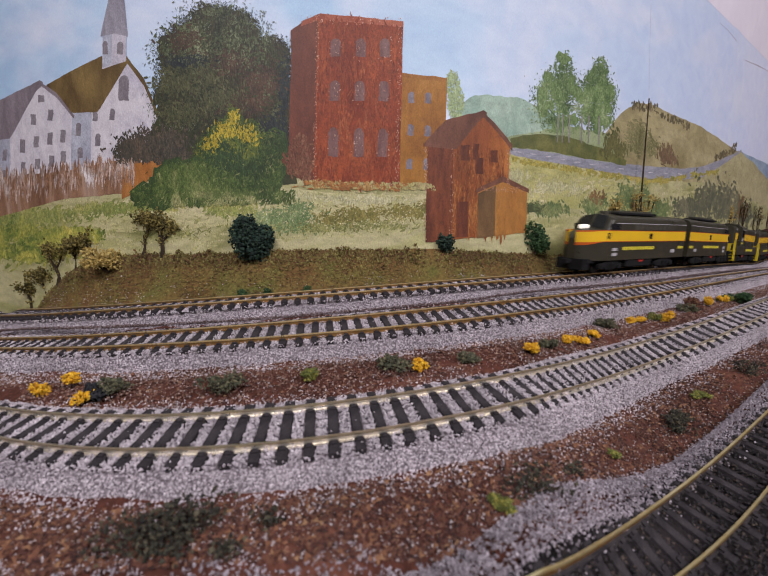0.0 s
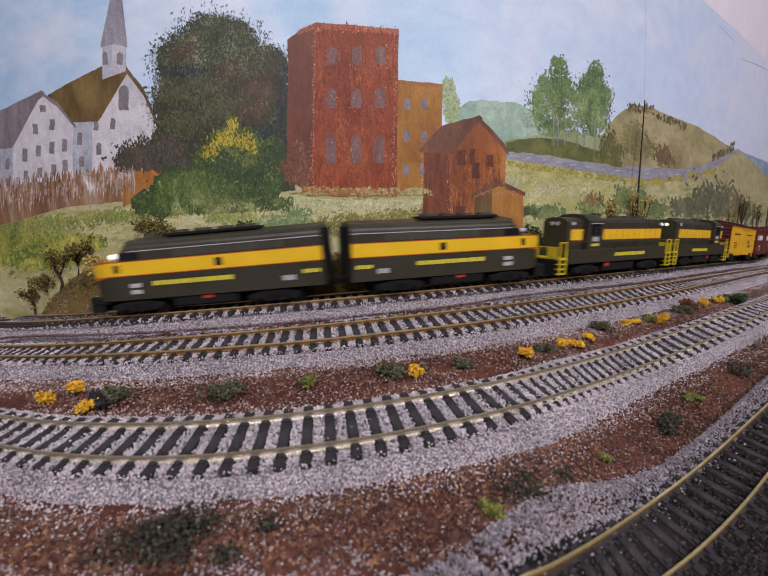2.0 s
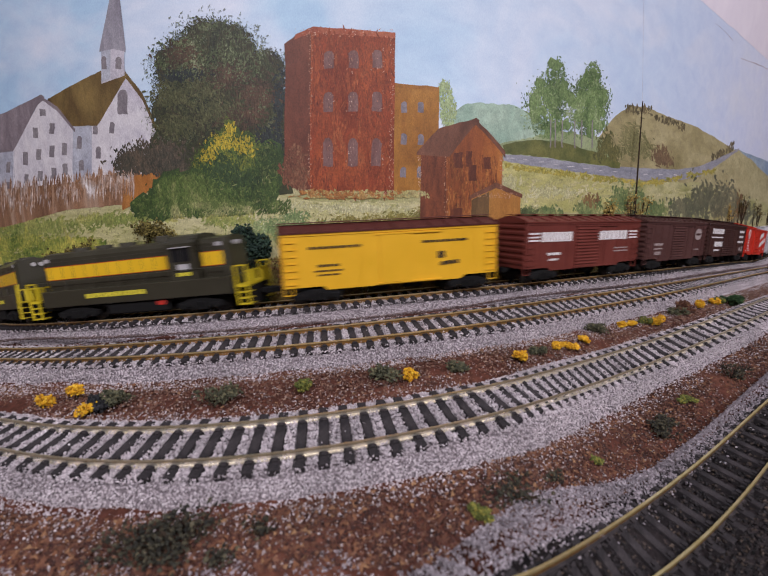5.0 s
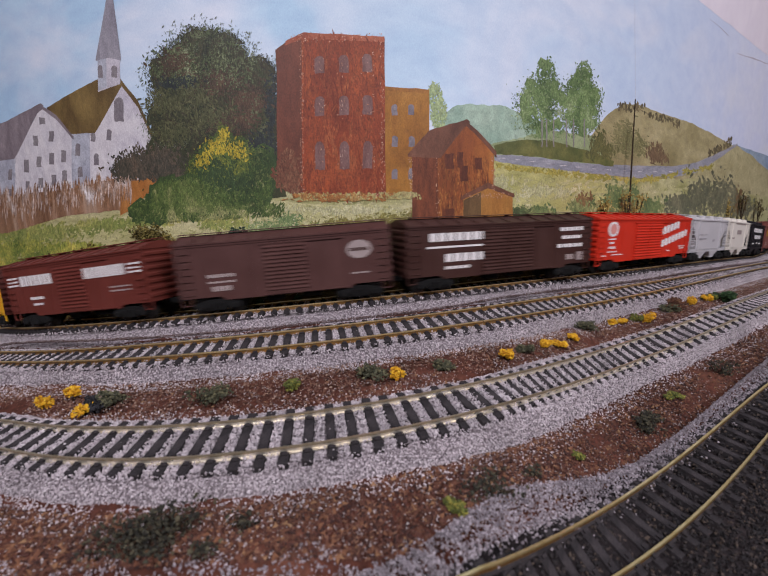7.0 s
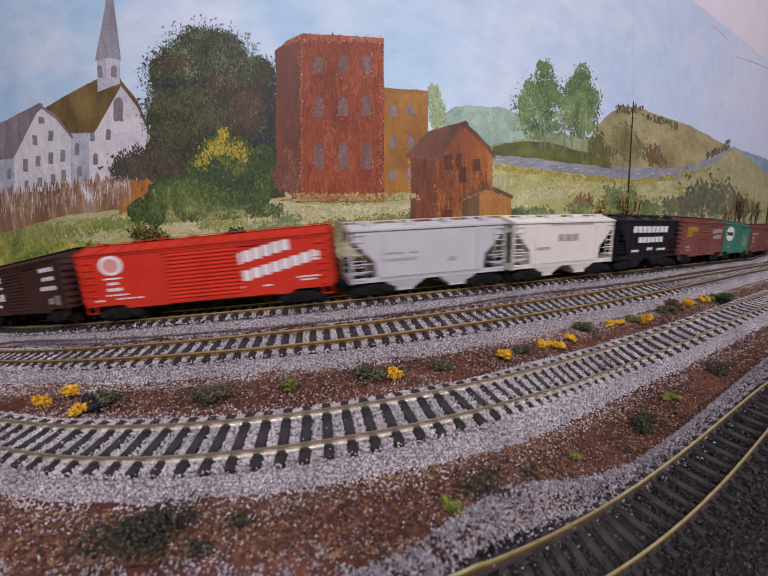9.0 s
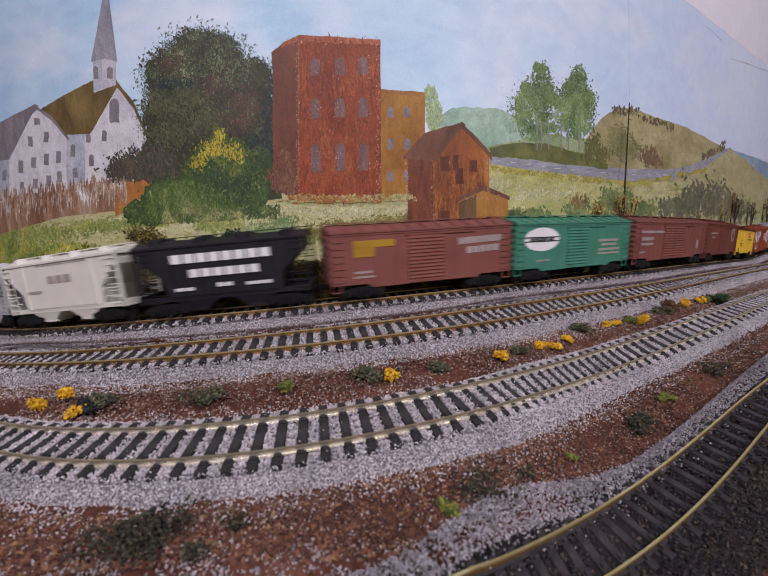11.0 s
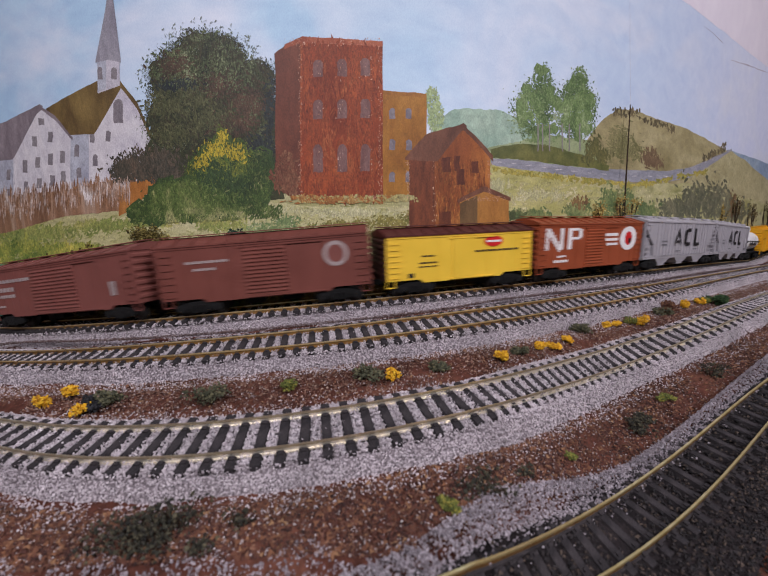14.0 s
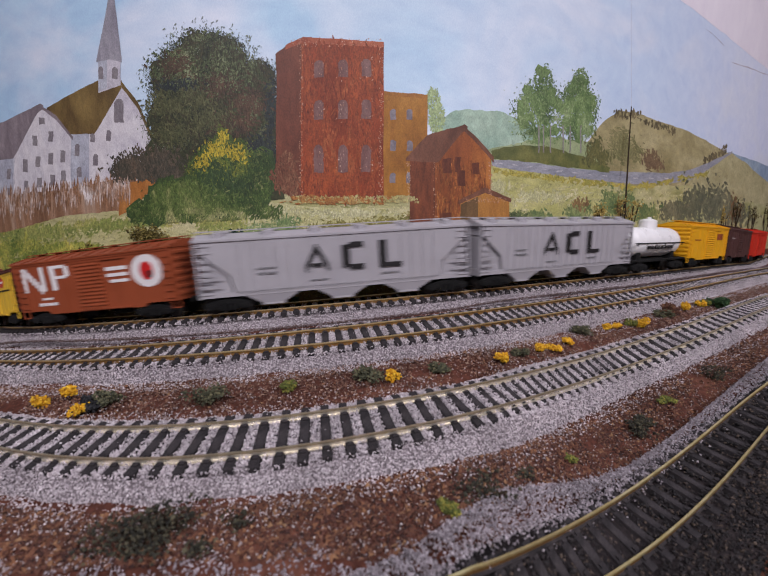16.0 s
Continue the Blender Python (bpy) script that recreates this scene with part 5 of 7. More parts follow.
    for k in range(bays):
        x = (k - (bays - 1) / 2) * (L - 2 * slope) / bays
        for y in (-0.0085, 0.0085):
            b = bmesh.new()
            a = (L - 2 * slope) / bays * 0.46
            loft(b, [[(x - a * f, y - 0.0068 * g, z), (x + a * f, y - 0.0068 * g, z), (x + a * f, y + 0.0068 * g, z), (x - a * f, y + 0.0068 * g, z)] for f, g, z in ((1, 1, lo), (0.34, 0.75, 0.0058), (0.34, 0.75, 0.0044))])
            part("hopper_bay", b, mat, car)
    b = bmesh.new()
    bx(b, -h + 0.002, h - 0.002, -0.003, 0.003, 0.0085, lo)
    part("underframe", b, BLACK, car)
    for x in (-h + 0.0165, h - 0.0165):
        truck(car, x)
    coupler(car, -h, -1)
    coupler(car, h, 1)
    return car


def tank_car(label, L, mat):
    car = tagged(new("tank_car"), label, "freight car", "cars of the train")
    h, zc, r = L / 2, 0.0285, 0.0142
    b = bmesh.new()
    n, rings = 28, []
    for x, k in ((-h + 0.0065, 0.05), (-h + 0.0075, 0.55), (-h + 0.0095, 0.82), (-h + 0.0125, 0.96), (-h + 0.0155, 1), (h - 0.0155, 1), (h - 0.0125, 0.96), (h - 0.0095, 0.82), (h - 0.0075, 0.55), (h - 0.0065, 0.05)):
        rings.append([(x, r * k * math.cos(a * 2 * math.pi / n), zc + r * k * math.sin(a * 2 * math.pi / n)) for a in range(n)])
    loft(b, rings)
    part("tank", b, mat, car, smooth=True)
    b = bmesh.new()
    for x in (-h * 0.5, 0.0, h * 0.5):
        tube(b, (x - 0.0004, 0, zc), (x + 0.0004, 0, zc), r + 0.0003, seg=28)
    part("tank_band", b, mat, car)
    b = bmesh.new()
    tube(b, (0, 0, zc + r - 0.003), (0, 0, zc + r + 0.0065), 0.0078, seg=20)
    tube(b, (0, 0, zc + r + 0.0065), (0, 0, zc + r + 0.0082), 0.0078, 0.004, seg=20)
    tube(b, (0.002, 0, zc + r + 0.0082), (0.002, 0, zc + r + 0.0100), 0.0018, seg=8)
    part("dome", b, mat, car)
    b = bmesh.new()
    for s in (-1, 1):
        bx(b, -h + 0.006, h - 0.006, s * 0.0146 - 0.0003, s * 0.0146 + 0.0003, zc - 0.0006, zc + 0.0002)
        for x in np.linspace(-h + 0.01, h - 0.01, 6):
            bx(b, x - 0.0003, x + 0.0003, s * 0.0142 - 0.0005, s * 0.0142 + 0.0005, zc - 0.0028, zc)
    part("handrail", b, BLACK, car)
    b = bmesh.new()
    bx(b, -h, h, -0.005, 0.005, 0.0092, 0.0132)
    bx(b, -h, h, -0.0150, -0.0125, 0.0118, 0.0132)
    bx(b, -h, h, 0.0125, 0.0150, 0.0118, 0.0132)
    for x in (-h, h - 0.002):
        bx(b, x, x + 0.002, -0.015, 0.015, 0.0105, 0.0132)
    for x in (-h * 0.62, h * 0.62):
        prism(b, [(x - 0.004, 0.0125), (x + 0.004, 0.0125), (x + 0.003, 0.021), (x - 0.003, 0.021)], -0.011, 0.011)
    part("frame", b, BLACK, car)
    for x in (-h + 0.018, h - 0.018):
        truck(car, x)
    coupler(car, -h, -1)
    coupler(car, h, 1)
    return car


OLIVE = enamel("dark_olive_enamel", (0.038, 0.035, 0.023), 0.34)
OLIVE_ROOF = enamel("dusty_olive_roof", (0.058, 0.054, 0.040), 0.45)
BAND = enamel("yellow_band", (0.74, 0.46, 0.018), 0.4, 0.06)
PIN = enamel("orange_pinstripe", (0.50, 0.10, 0.015), 0.4)
GILT = enamel("yellow_lettering", (0.66, 0.58, 0.05), 0.5)
HANDRAIL = enamel("yellow_handrail", (0.58, 0.45, 0.02), 0.5)
GREYMARK = enamel("grey_marking", (0.42, 0.41, 0.42), 0.5)
SMOKED = enamel("smoked_glass", (0.012, 0.012, 0.014), 0.12)
REDTAG = enamel("red_tag", (0.45, 0.03, 0.02), 0.5)


def glow(name, colour, power):
    m, nt, b = nodes_of(name, 0.3)
    b.inputs["Base Color"].default_value = (*colour, 1)
    b.inputs["Emission Color"].default_value = (*colour, 1)
    b.inputs["Emission Strength"].default_value = power
    return m


HEADLIGHT = glow("lit_headlight", (1.0, 0.93, 0.78), 0.7)


def cab_unit(label, L, nose=-1, lit=False):
    """A streamlined diesel: bulldog nose, rounded roof, yellow band, portholes, fans and grilles."""
    car = tagged(new("diesel_locomotive"), label, "locomotive", "locomotives of the train")
    h, w, lo, top = L / 2, 0.0158, 0.0105, 0.0476
    g = nose

    def half_width(x):
        d = h - g * x
        if d >= 0.026:
            return w
        return w * (1 - ((0.026 - d) / 0.0262) ** 2.1) ** 0.55 * 0.94 + 0.0004 + w * 0.05 * d / 0.026

    def roof_z(x):
        d = h - g * x
        if d > 0.030:
            return top
        if d > 0.021:
            return top - 0.0115 * ease((0.030 - d) / 0.009)
        return top - 0.0115 - 0.0085 * ((0.021 - d) / 0.021) ** 2.2

    xs = [-g * h + g * k for k in np.concatenate([np.linspace(0, L - 0.034, 8), np.linspace(L - 0.033, L - 0.0003, 26)])]
    rings = []
    for x in xs:
        a, t = half_width(x), roof_z(x)
        r = min(0.008, a * 0.55)
        ring = [(x, -a, lo), (x, -a, t - r * 0.95)]
        ring += [(x, -a + r * (1 - math.cos(k * math.pi / 12)), t - r * 0.95 + r * 0.75 * math.sin(k * math.pi / 12)) for k in range(1, 7)]
        ring += [(x, 0, t)]
        ring += [(x, a - r * (1 - math.cos(k * math.pi / 12)), t - r * 0.95 + r * 0.75 * math.sin(k * math.pi / 12)) for k in range(6, 0, -1)]
        ring += [(x, a, t - r * 0.95), (x, a, lo)]
        rings.append(ring)
    b = bmesh.new()
    loft(b, rings)
    part("body", b, OLIVE, car, "glossy dark olive body shell", smooth=False)

    def ribbon(name, mat, z0, z1, lift, dip=0.0, stop=0.0):
        b2 = bmesh.new()
        for s in (-1, 1):
            rows = []
            for x in xs:
                d = h - g * x
                if d < stop:
                    continue
                k = dip * ease((0.020 - d) / 0.020)
                y = s * (half_width(x) + lift)
                rows.append([b2.verts.new((x + g * lift * (d < 0.01), y, z0 - k)), b2.verts.new((x + g * lift * (d < 0.01), y, z1 - k * 0.4))])
            for p, q in zip(rows, rows[1:]):
                b2.faces.new((p[0], q[0], q[1], p[1]))
        return part(name, b2, mat, car)

    ribbon("yellow_band", BAND, 0.0258, 0.0338, 0.00014, 0.003)
    ribbon("upper_pinstripe", PIN, 0.0338, 0.0343, 0.00016, 0.0012)
    ribbon("lower_pinstripe", PIN, 0.0253, 0.0258, 0.00016, 0.003)
    # Thin grey ribbon paints the highlight along the roof edge.
    ribbon("roof_edge_highlight", GREYMARK, 0.0397, 0.0402, 0.00022, 0.0, 0.031)
    fx = g * (h - 0.0385)
    for s in (-1, 1):
        b = bmesh.new()
        y0, y1 = sorted((s * w, s * (w + 0.00018)))
        bx(b, min(fx, fx + g * 0.013), max(fx, fx + g * 0.013), y0, y1, 0.0350, 0.0394)
        part("cab_window", b, SMOKED, car, "dark cab side window")
    for s in (-1, 1):
        b = bmesh.new()
        xa, xb = g * (h - 0.0285), g * (h - 0.0222)
        za, zb = roof_z(xa) + 0.0002, roof_z(xb) + 0.0004
        y0, y1 = s * 0.0012, s * 0.0105
        vs = [b.verts.new(p) for p in ((xa, y0, za), (xa, y1, za - 0.0012), (xb, y1 + s * 0.001, zb - 0.0010), (xb, y0, zb))]
        b.faces.new(vs)
        part("windshield", b, SMOKED, car, "dark windshield pane")
    for f in (0.52, 0.10):
        x = g * (h * 2 * f - h * 0.36)
        for s in (-1, 1):
            b = bmesh.new()
            y0, y1 = sorted((s * w, s * (w + 0.0003)))
            bx(b, x - 0.0022, x + 0.0022, y0, y1, 0.0275, 0.0322)
            part("porthole", b, SMOKED, car, "dark square porthole")
    for k in range(9):
        x = -g * h * 0.25 + (k - 4) * 0.0075
        for s in (-1, 1):
            b = bmesh.new()
            y0, y1 = sorted((s * w, s * (w + 0.0002)))
            bx(b, x - 0.0032, x + 0.0032, y0, y1, 0.0350, 0.0392)
            part("side_grille", b, OLIVE_ROOF, car)
    marks(car, [(-0.030, 0.020, 0.0185, 0.0212, 13, 0)], GILT, side=-w - 0.0001)
    marks(car, [(-g * h * 0.90 - 0.005, -g * h * 0.90 + 0.006, 0.0185, 0.0208, 4, 0)], GILT, side=-w - 0.0001)
    marks(car, [(g * (h - 0.034) - 0.004, g * (h - 0.034) + 0.003, 0.0140, 0.0165, 1, 0), (g * (h - 0.034) - 0.004, g * (h - 0.034) + 0.003, 0.0180, 0.0205, 1, 0), (-g * h * 0.72 - 0.004, -g * h * 0.72 + 0.004, 0.0150, 0.0180, 2, 0)], GREYMARK, "grab_panel", side=-w - 0.0001)
    b = bmesh.new()
    bx(b, -0.024, 0.036, -0.007, 0.007, top - 0.0006, top + 0.0014, 0.0004)
    part("roof_hatch", b, BLACK, car)
    for k in range(4):
        b = bmesh.new()
        x = -0.016 + 0.0145 * k
        tube(b, (x, 0, top + 0.0012), (x, 0, top + 0.0030), 0.0056, seg=16)
        part("roof_fan", b, OLIVE_ROOF, car)
    b = bmesh.new()
    x = g * (h - 0.040)
    bx(b, x - 0.003, x + 0.003, -0.003, 0.003, top - 0.001, top + 0.0022, 0.0004)
    part("air_horn", b, OLIVE_ROOF, car)
    b = bmesh.new()
    xn = g * (h - 0.0125)
    tube(b, (xn - g * 0.006, 0, 0.0368), (xn + g * 0.0030, 0, 0.0368), 0.0017, seg=14)
    part("headlight", b, HEADLIGHT if lit else GREYMARK, car, "round nose headlight")
    for s in (-1, 1):
        b = bmesh.new()
        bx(b, g * (h - 0.0150) - 0.0024, g * (h - 0.0150) + 0.0024, s * 0.0118 - 0.002, s * 0.0118 + 0.002, 0.0268, 0.0285, 0.0003)
        part("number_light", b, GREYMARK, car)
    b = bmesh.new()
    prism(b, [(g * (h - 0.008), 0.0035), (g * (h + 0.0006), 0.0035), (g * (h + 0.0002), 0.0118), (g * (h - 0.008), 0.0118)], -0.0115, 0.0115)
    part("pilot", b, BLACK, car)
    b = bmesh.new()
    bx(b, -0.020, 0.020, -0.0150, 0.0150, 0.0040, 0.0108, 0.001)
    bx(b, -h + 0.003, h - 0.012, -0.012, 0.012, 0.0085, 0.0112)
    part("fuel_tank", b, BLACK, car)
    marks(car, [(-0.001, 0.005, 0.0082, 0.0098, 1, 0)], REDTAG, "fuel_cap", side=-0.0151)
    b = bmesh.new()
    bx(b, -g * h - 0.0024, -g * h + 0.0024, -0.008, 0.008, 0.012, 0.044)
    part("diaphragm", b, BLACK, car)
    for x in (-h + 0.032, h - 0.032):
        truck(car, x, 2, 0.024)
    coupler(car, -h, -1)
    coupler(car, h, 1)
    return car


def road_switcher(label, L, cab_at, lit=False):
    """A hood diesel: walkway, short and long hood, cab, yellow end steps and handrails."""
    car = tagged(new("diesel_switcher"), label, "locomotive", "locomotives of the train")
    h, w, deck = L / 2, 0.0160, 0.0150
    g = cab_at
    b = bmesh.new()
    bx(b, -h + 0.010, h - 0.010, -w, w, 0.0112, 0.0218, 0.0004)
    part("side_sill", b, OLIVE, car)
    cx0, cx1 = sorted((g * (h - 0.050), g * (h - 0.031)))
    lx = sorted((-g * (h - 0.012), cx0 if g > 0 else cx1))
    sx = sorted((g * (h - 0.012), cx1 if g > 0 else cx0))
    for name, (xa, xb) in (("long_hood", lx), ("short_hood", sx)):
        b = bmesh.new()
        ring = lambda x, k: [(x, -0.0125 * k, deck), (x, -0.0125 * k, 0.0425), (x, -0.0100 * k, 0.0452), (x, -0.003 * k, 0.0462), (x, 0.003 * k, 0.0462), (x, 0.0100 * k, 0.0452), (x, 0.0125 * k, 0.0425), (x, 0.0125 * k, deck)]
        loft(b, [ring(xa, 0.86), ring(xa + 0.003, 1), ring(xb - 0.003, 1), ring(xb, 0.86)])
        part(name, b, OLIVE, car)
        b = bmesh.new()
        for s in (-1, 1):
            y0, y1 = sorted((s * 0.0125, s * 0.01264))
            bx(b, xa + 0.0025, xb - 0.0025, y0, y1, 0.0292, 0.0372)
        part("yellow_band", b, BAND, car)
        b = bmesh.new()
        for s in (-1, 1):
            for z in (0.0288, 0.0372):
                y0, y1 = sorted((s * 0.0125, s * 0.01266))
                bx(b, xa + 0.0025, xb - 0.0025, y0, y1, z, z + 0.0004)
        part("pinstripe", b, PIN, car)
        b = bmesh.new()
        for s in (-1, 1):
            y0, y1 = sorted((s * 0.0125, s * 0.0127))
            bx(b, xa + 0.002, xb - 0.002, y0, y1, 0.0402, 0.0406)
            for x in np.arange(xa + 0.006, xb - 0.004, 0.0085):
                bx(b, x - 0.00015, x + 0.00015, y0, y1, 0.0215, 0.0400)
        part("hood_door", b, OLIVE_ROOF, car)
    b = bmesh.new()
    w2 = 0.0155
    ring = lambda x: [(x, -w2, deck), (x, -w2, 0.0440), (x, -0.010, 0.0482), (x, 0, 0.0492), (x, 0.010, 0.0482), (x, w2, 0.0440), (x, w2, deck)]
    loft(b, [ring(cx0), ring(cx1)])
    part("cab", b, OLIVE, car)
    for s in (-1, 1):
        y0, y1 = sorted((s * w2, s * (w2 + 0.0002)))
        for xa, xb in ((cx0 + 0.0035, cx0 + 0.0090), (cx0 + 0.0100, cx1 - 0.0035)):
            b = bmesh.new()
            bx(b, xa, xb, y0, y1, 0.0330, 0.0410)
            part("cab_window", b, SMOKED, car, "dark cab window")
    marks(car, [(cx0 + 0.006, cx1 - 0.005, 0.0275, 0.0315, 1, 0)], GREYMARK, "number_panel", side=-w2)
    marks(car, [(cx0 + 0.005, cx1 - 0.004, 0.0243, 0.0264, 4, 0)], GILT, side=-w2)
    for s in (-1, 1):
        b = bmesh.new()
        y0, y1 = sorted((s * w2, s * (w2 + 0.0012)))
        bx(b, cx0 + 0.0028, cx1 - 0.0028, y0, y1, 0.0414, 0.0420)
        part("awning", b, GREYMARK, car)
    mid = -g * 0.012
    marks(car, [(mid - 0.022, mid + 0.022, 0.0158, 0.0186, 12, 0)], GILT, side=-w - 0.0001)
    b = bmesh.new()
    for k in range(3):
        x = -g * (0.010 + 0.018 * k)
        tube(b, (x, 0, 0.0455), (x, 0, 0.0482), 0.0052, seg=14)
    bx(b, g * 0.016 - 0.004, g * 0.016 + 0.004, -0.0025, 0.0025, 0.0455, 0.0500, 0.0004)
    part("exhaust_stack", b, OLIVE_ROOF, car)
    for e in (-1, 1):
        xe = e * (h - 0.0035)
        b = bmesh.new()
        for s in (-1, 1):
            for k in range(4):
                bx(b, xe - 0.0035, xe + 0.0035, min(s * 0.0095, s * 0.0160), max(s * 0.0095, s * 0.0160), 0.0040 + 0.0036 * k, 0.0046 + 0.0036 * k)
            for x in (xe - 0.0034, xe + 0.0034):
                bx(b, x - 0.0005, x + 0.0005, min(s * 0.0153, s * 0.0161), max(s * 0.0153, s * 0.0161), 0.0038, 0.0165)
        bx(b, min(xe - e * 0.0045, xe + e * 0.0035), max(xe - e * 0.0045, xe + e * 0.0035), -0.0158, 0.0158, 0.0150, 0.0162)
        part("end_steps", b, HANDRAIL, car, "yellow end steps")
        b = bmesh.new()
        for s in (-1, 1):
            for x in (xe - 0.0034, xe + 0.0034):
                bx(b, x - 0.0005, x + 0.0005, s * 0.0153 - 0.0005, s * 0.0153 + 0.0005, 0.0162, 0.0275)
            bx(b, xe - 0.0038, xe + 0.0038, s * 0.0153 - 0.0005, s * 0.0153 + 0.0005, 0.0272, 0.0280)
        xo = xe + e * 0.0034
        bx(b, xo - 0.0004, xo + 0.0004, -0.0153, 0.0153, 0.0236, 0.0243)
        bx(b, xo - 0.0006, xo + 0.0006, -0.0125, -0.0045, 0.0160, 0.0236)
        bx(b, xo - 0.0006, xo + 0.0006, 0.0045, 0.0125, 0.0160, 0.0236)
        part("end_handrail", b, HANDRAIL, car, "yellow end handrail")
        b = bmesh.new()
        bx(b, xe - 0.004, xe + 0.003, -0.012, 0.012, 0.0030, 0.0150)
        part("pilot", b, BLACK, car)
        b = bmesh.new()
        xh = e * (h - 0.0118)
        for y in (-0.0022, 0.0022):
            tube(b, (xh - e * 0.002, y, 0.0415), (xh + e * 0.0008, y, 0.0415), 0.0015, seg=10)
        part("headlight", b, HEADLIGHT if lit and e < 0 else GREYMARK, car)
        marks(car, [(xh - e * 0.0048 - 0.002, xh - e * 0.0048 + 0.002, 0.0405, 0.0428, 1, 0)], GREYMARK, "number_board", side=-0.0126)
    b = bmesh.new()
    for s in (-1, 1):
        y = s * 0.0158
        bx(b, -h + 0.008, h - 0.008, y - 0.0002, y + 0.0002, 0.0278, 0.0282)
        for x in np.arange(-h + 0.012, h - 0.010, 0.019):
            bx(b, x - 0.0002, x + 0.0002, y - 0.0002, y + 0.0002, 0.0215, 0.0280)
    part("side_handrail", b, OLIVE_ROOF, car)
    b = bmesh.new()
    bx(b, -0.022, 0.022, -0.0145, 0.0145, 0.0035, 0.0112, 0.001)
    bx(b, -h + 0.006, h - 0.006, -0.011, 0.011, 0.0085, 0.0114)
    part("fuel_tank", b, BLACK, car)
    marks(car, [(g * 0.018 - 0.003, g * 0.018 + 0.003, 0.0078, 0.0104, 1, 0)], REDTAG, "fuel_cap", side=-0.0147)
    for x in (-h + 0.034, h - 0.034):
        truck(car, x, 2, 0.022)
    coupler(car, -h, -1)
    coupler(car, h, 1)
    return car


OXIDE = enamel("oxide_red", (0.135, 0.030, 0.022), 0.5)
OXIDE2 = enamel("brown_oxide", (0.195, 0.066, 0.054), 0.55)
CHOC = enamel("chocolate_brown", (0.078, 0.033, 0.029), 0.5)
CHOC2 = enamel("deep_brown", (0.050, 0.020, 0.016), 0.5)
MAROON = enamel("maroon_roof", (0.075, 0.018, 0.014), 0.5)
VERMILION = enamel("vermilion", (0.54, 0.028, 0.011), 0.5, 0.06, 0.0, 0.02)
REEFER = enamel("reefer_yellow", (0.72, 0.40, 0.018), 0.45, 0.06)
LEMON = enamel("lemon_yellow", (0.76, 0.50, 0.045), 0.45, 0.06)
ORANGEY = enamel("golden_yellow", (0.72, 0.36, 0.010), 0.45, 0.06)
JADE = enamel("jade_green", (0.055, 0.200, 0.135), 0.45, 0.08)
RUST = enamel("rust_orange", (0.27, 0.062, 0.024), 0.45)
PALEGREY = enamel("pale_grey", (0.50, 0.49, 0.51), 0.45, 0.05)
OFFWHITE = enamel("off_white", (0.70, 0.66, 0.60), 0.45, 0.05)
MIDGREY = enamel("hopper_grey", (0.36, 0.345, 0.37), 0.45, 0.06)
WHITE = enamel("lettering_white", (0.74, 0.72, 0.72), 0.5, 0.05)
DIMWHITE = enamel("worn_white", (0.36, 0.30, 0.29), 0.55, 0.1)
TANKWHITE = enamel("tank_white", (0.80, 0.79, 0.80), 0.3, 0.04)
INK = enamel("ink_black", (0.015, 0.014, 0.015), 0.5)
HERALDRED = enamel("herald_red", (0.55, 0.02, 0.02), 0.4)
HERALDGOLD = enamel("herald_gold", (0.36, 0.20, 0.02), 0.5)
NIGHT = enamel("hopper_black", (0.014, 0.013, 0.017), 0.42)


DARKGREY = enamel("faded_lettering", (0.14, 0.14, 0.15), 0.6)


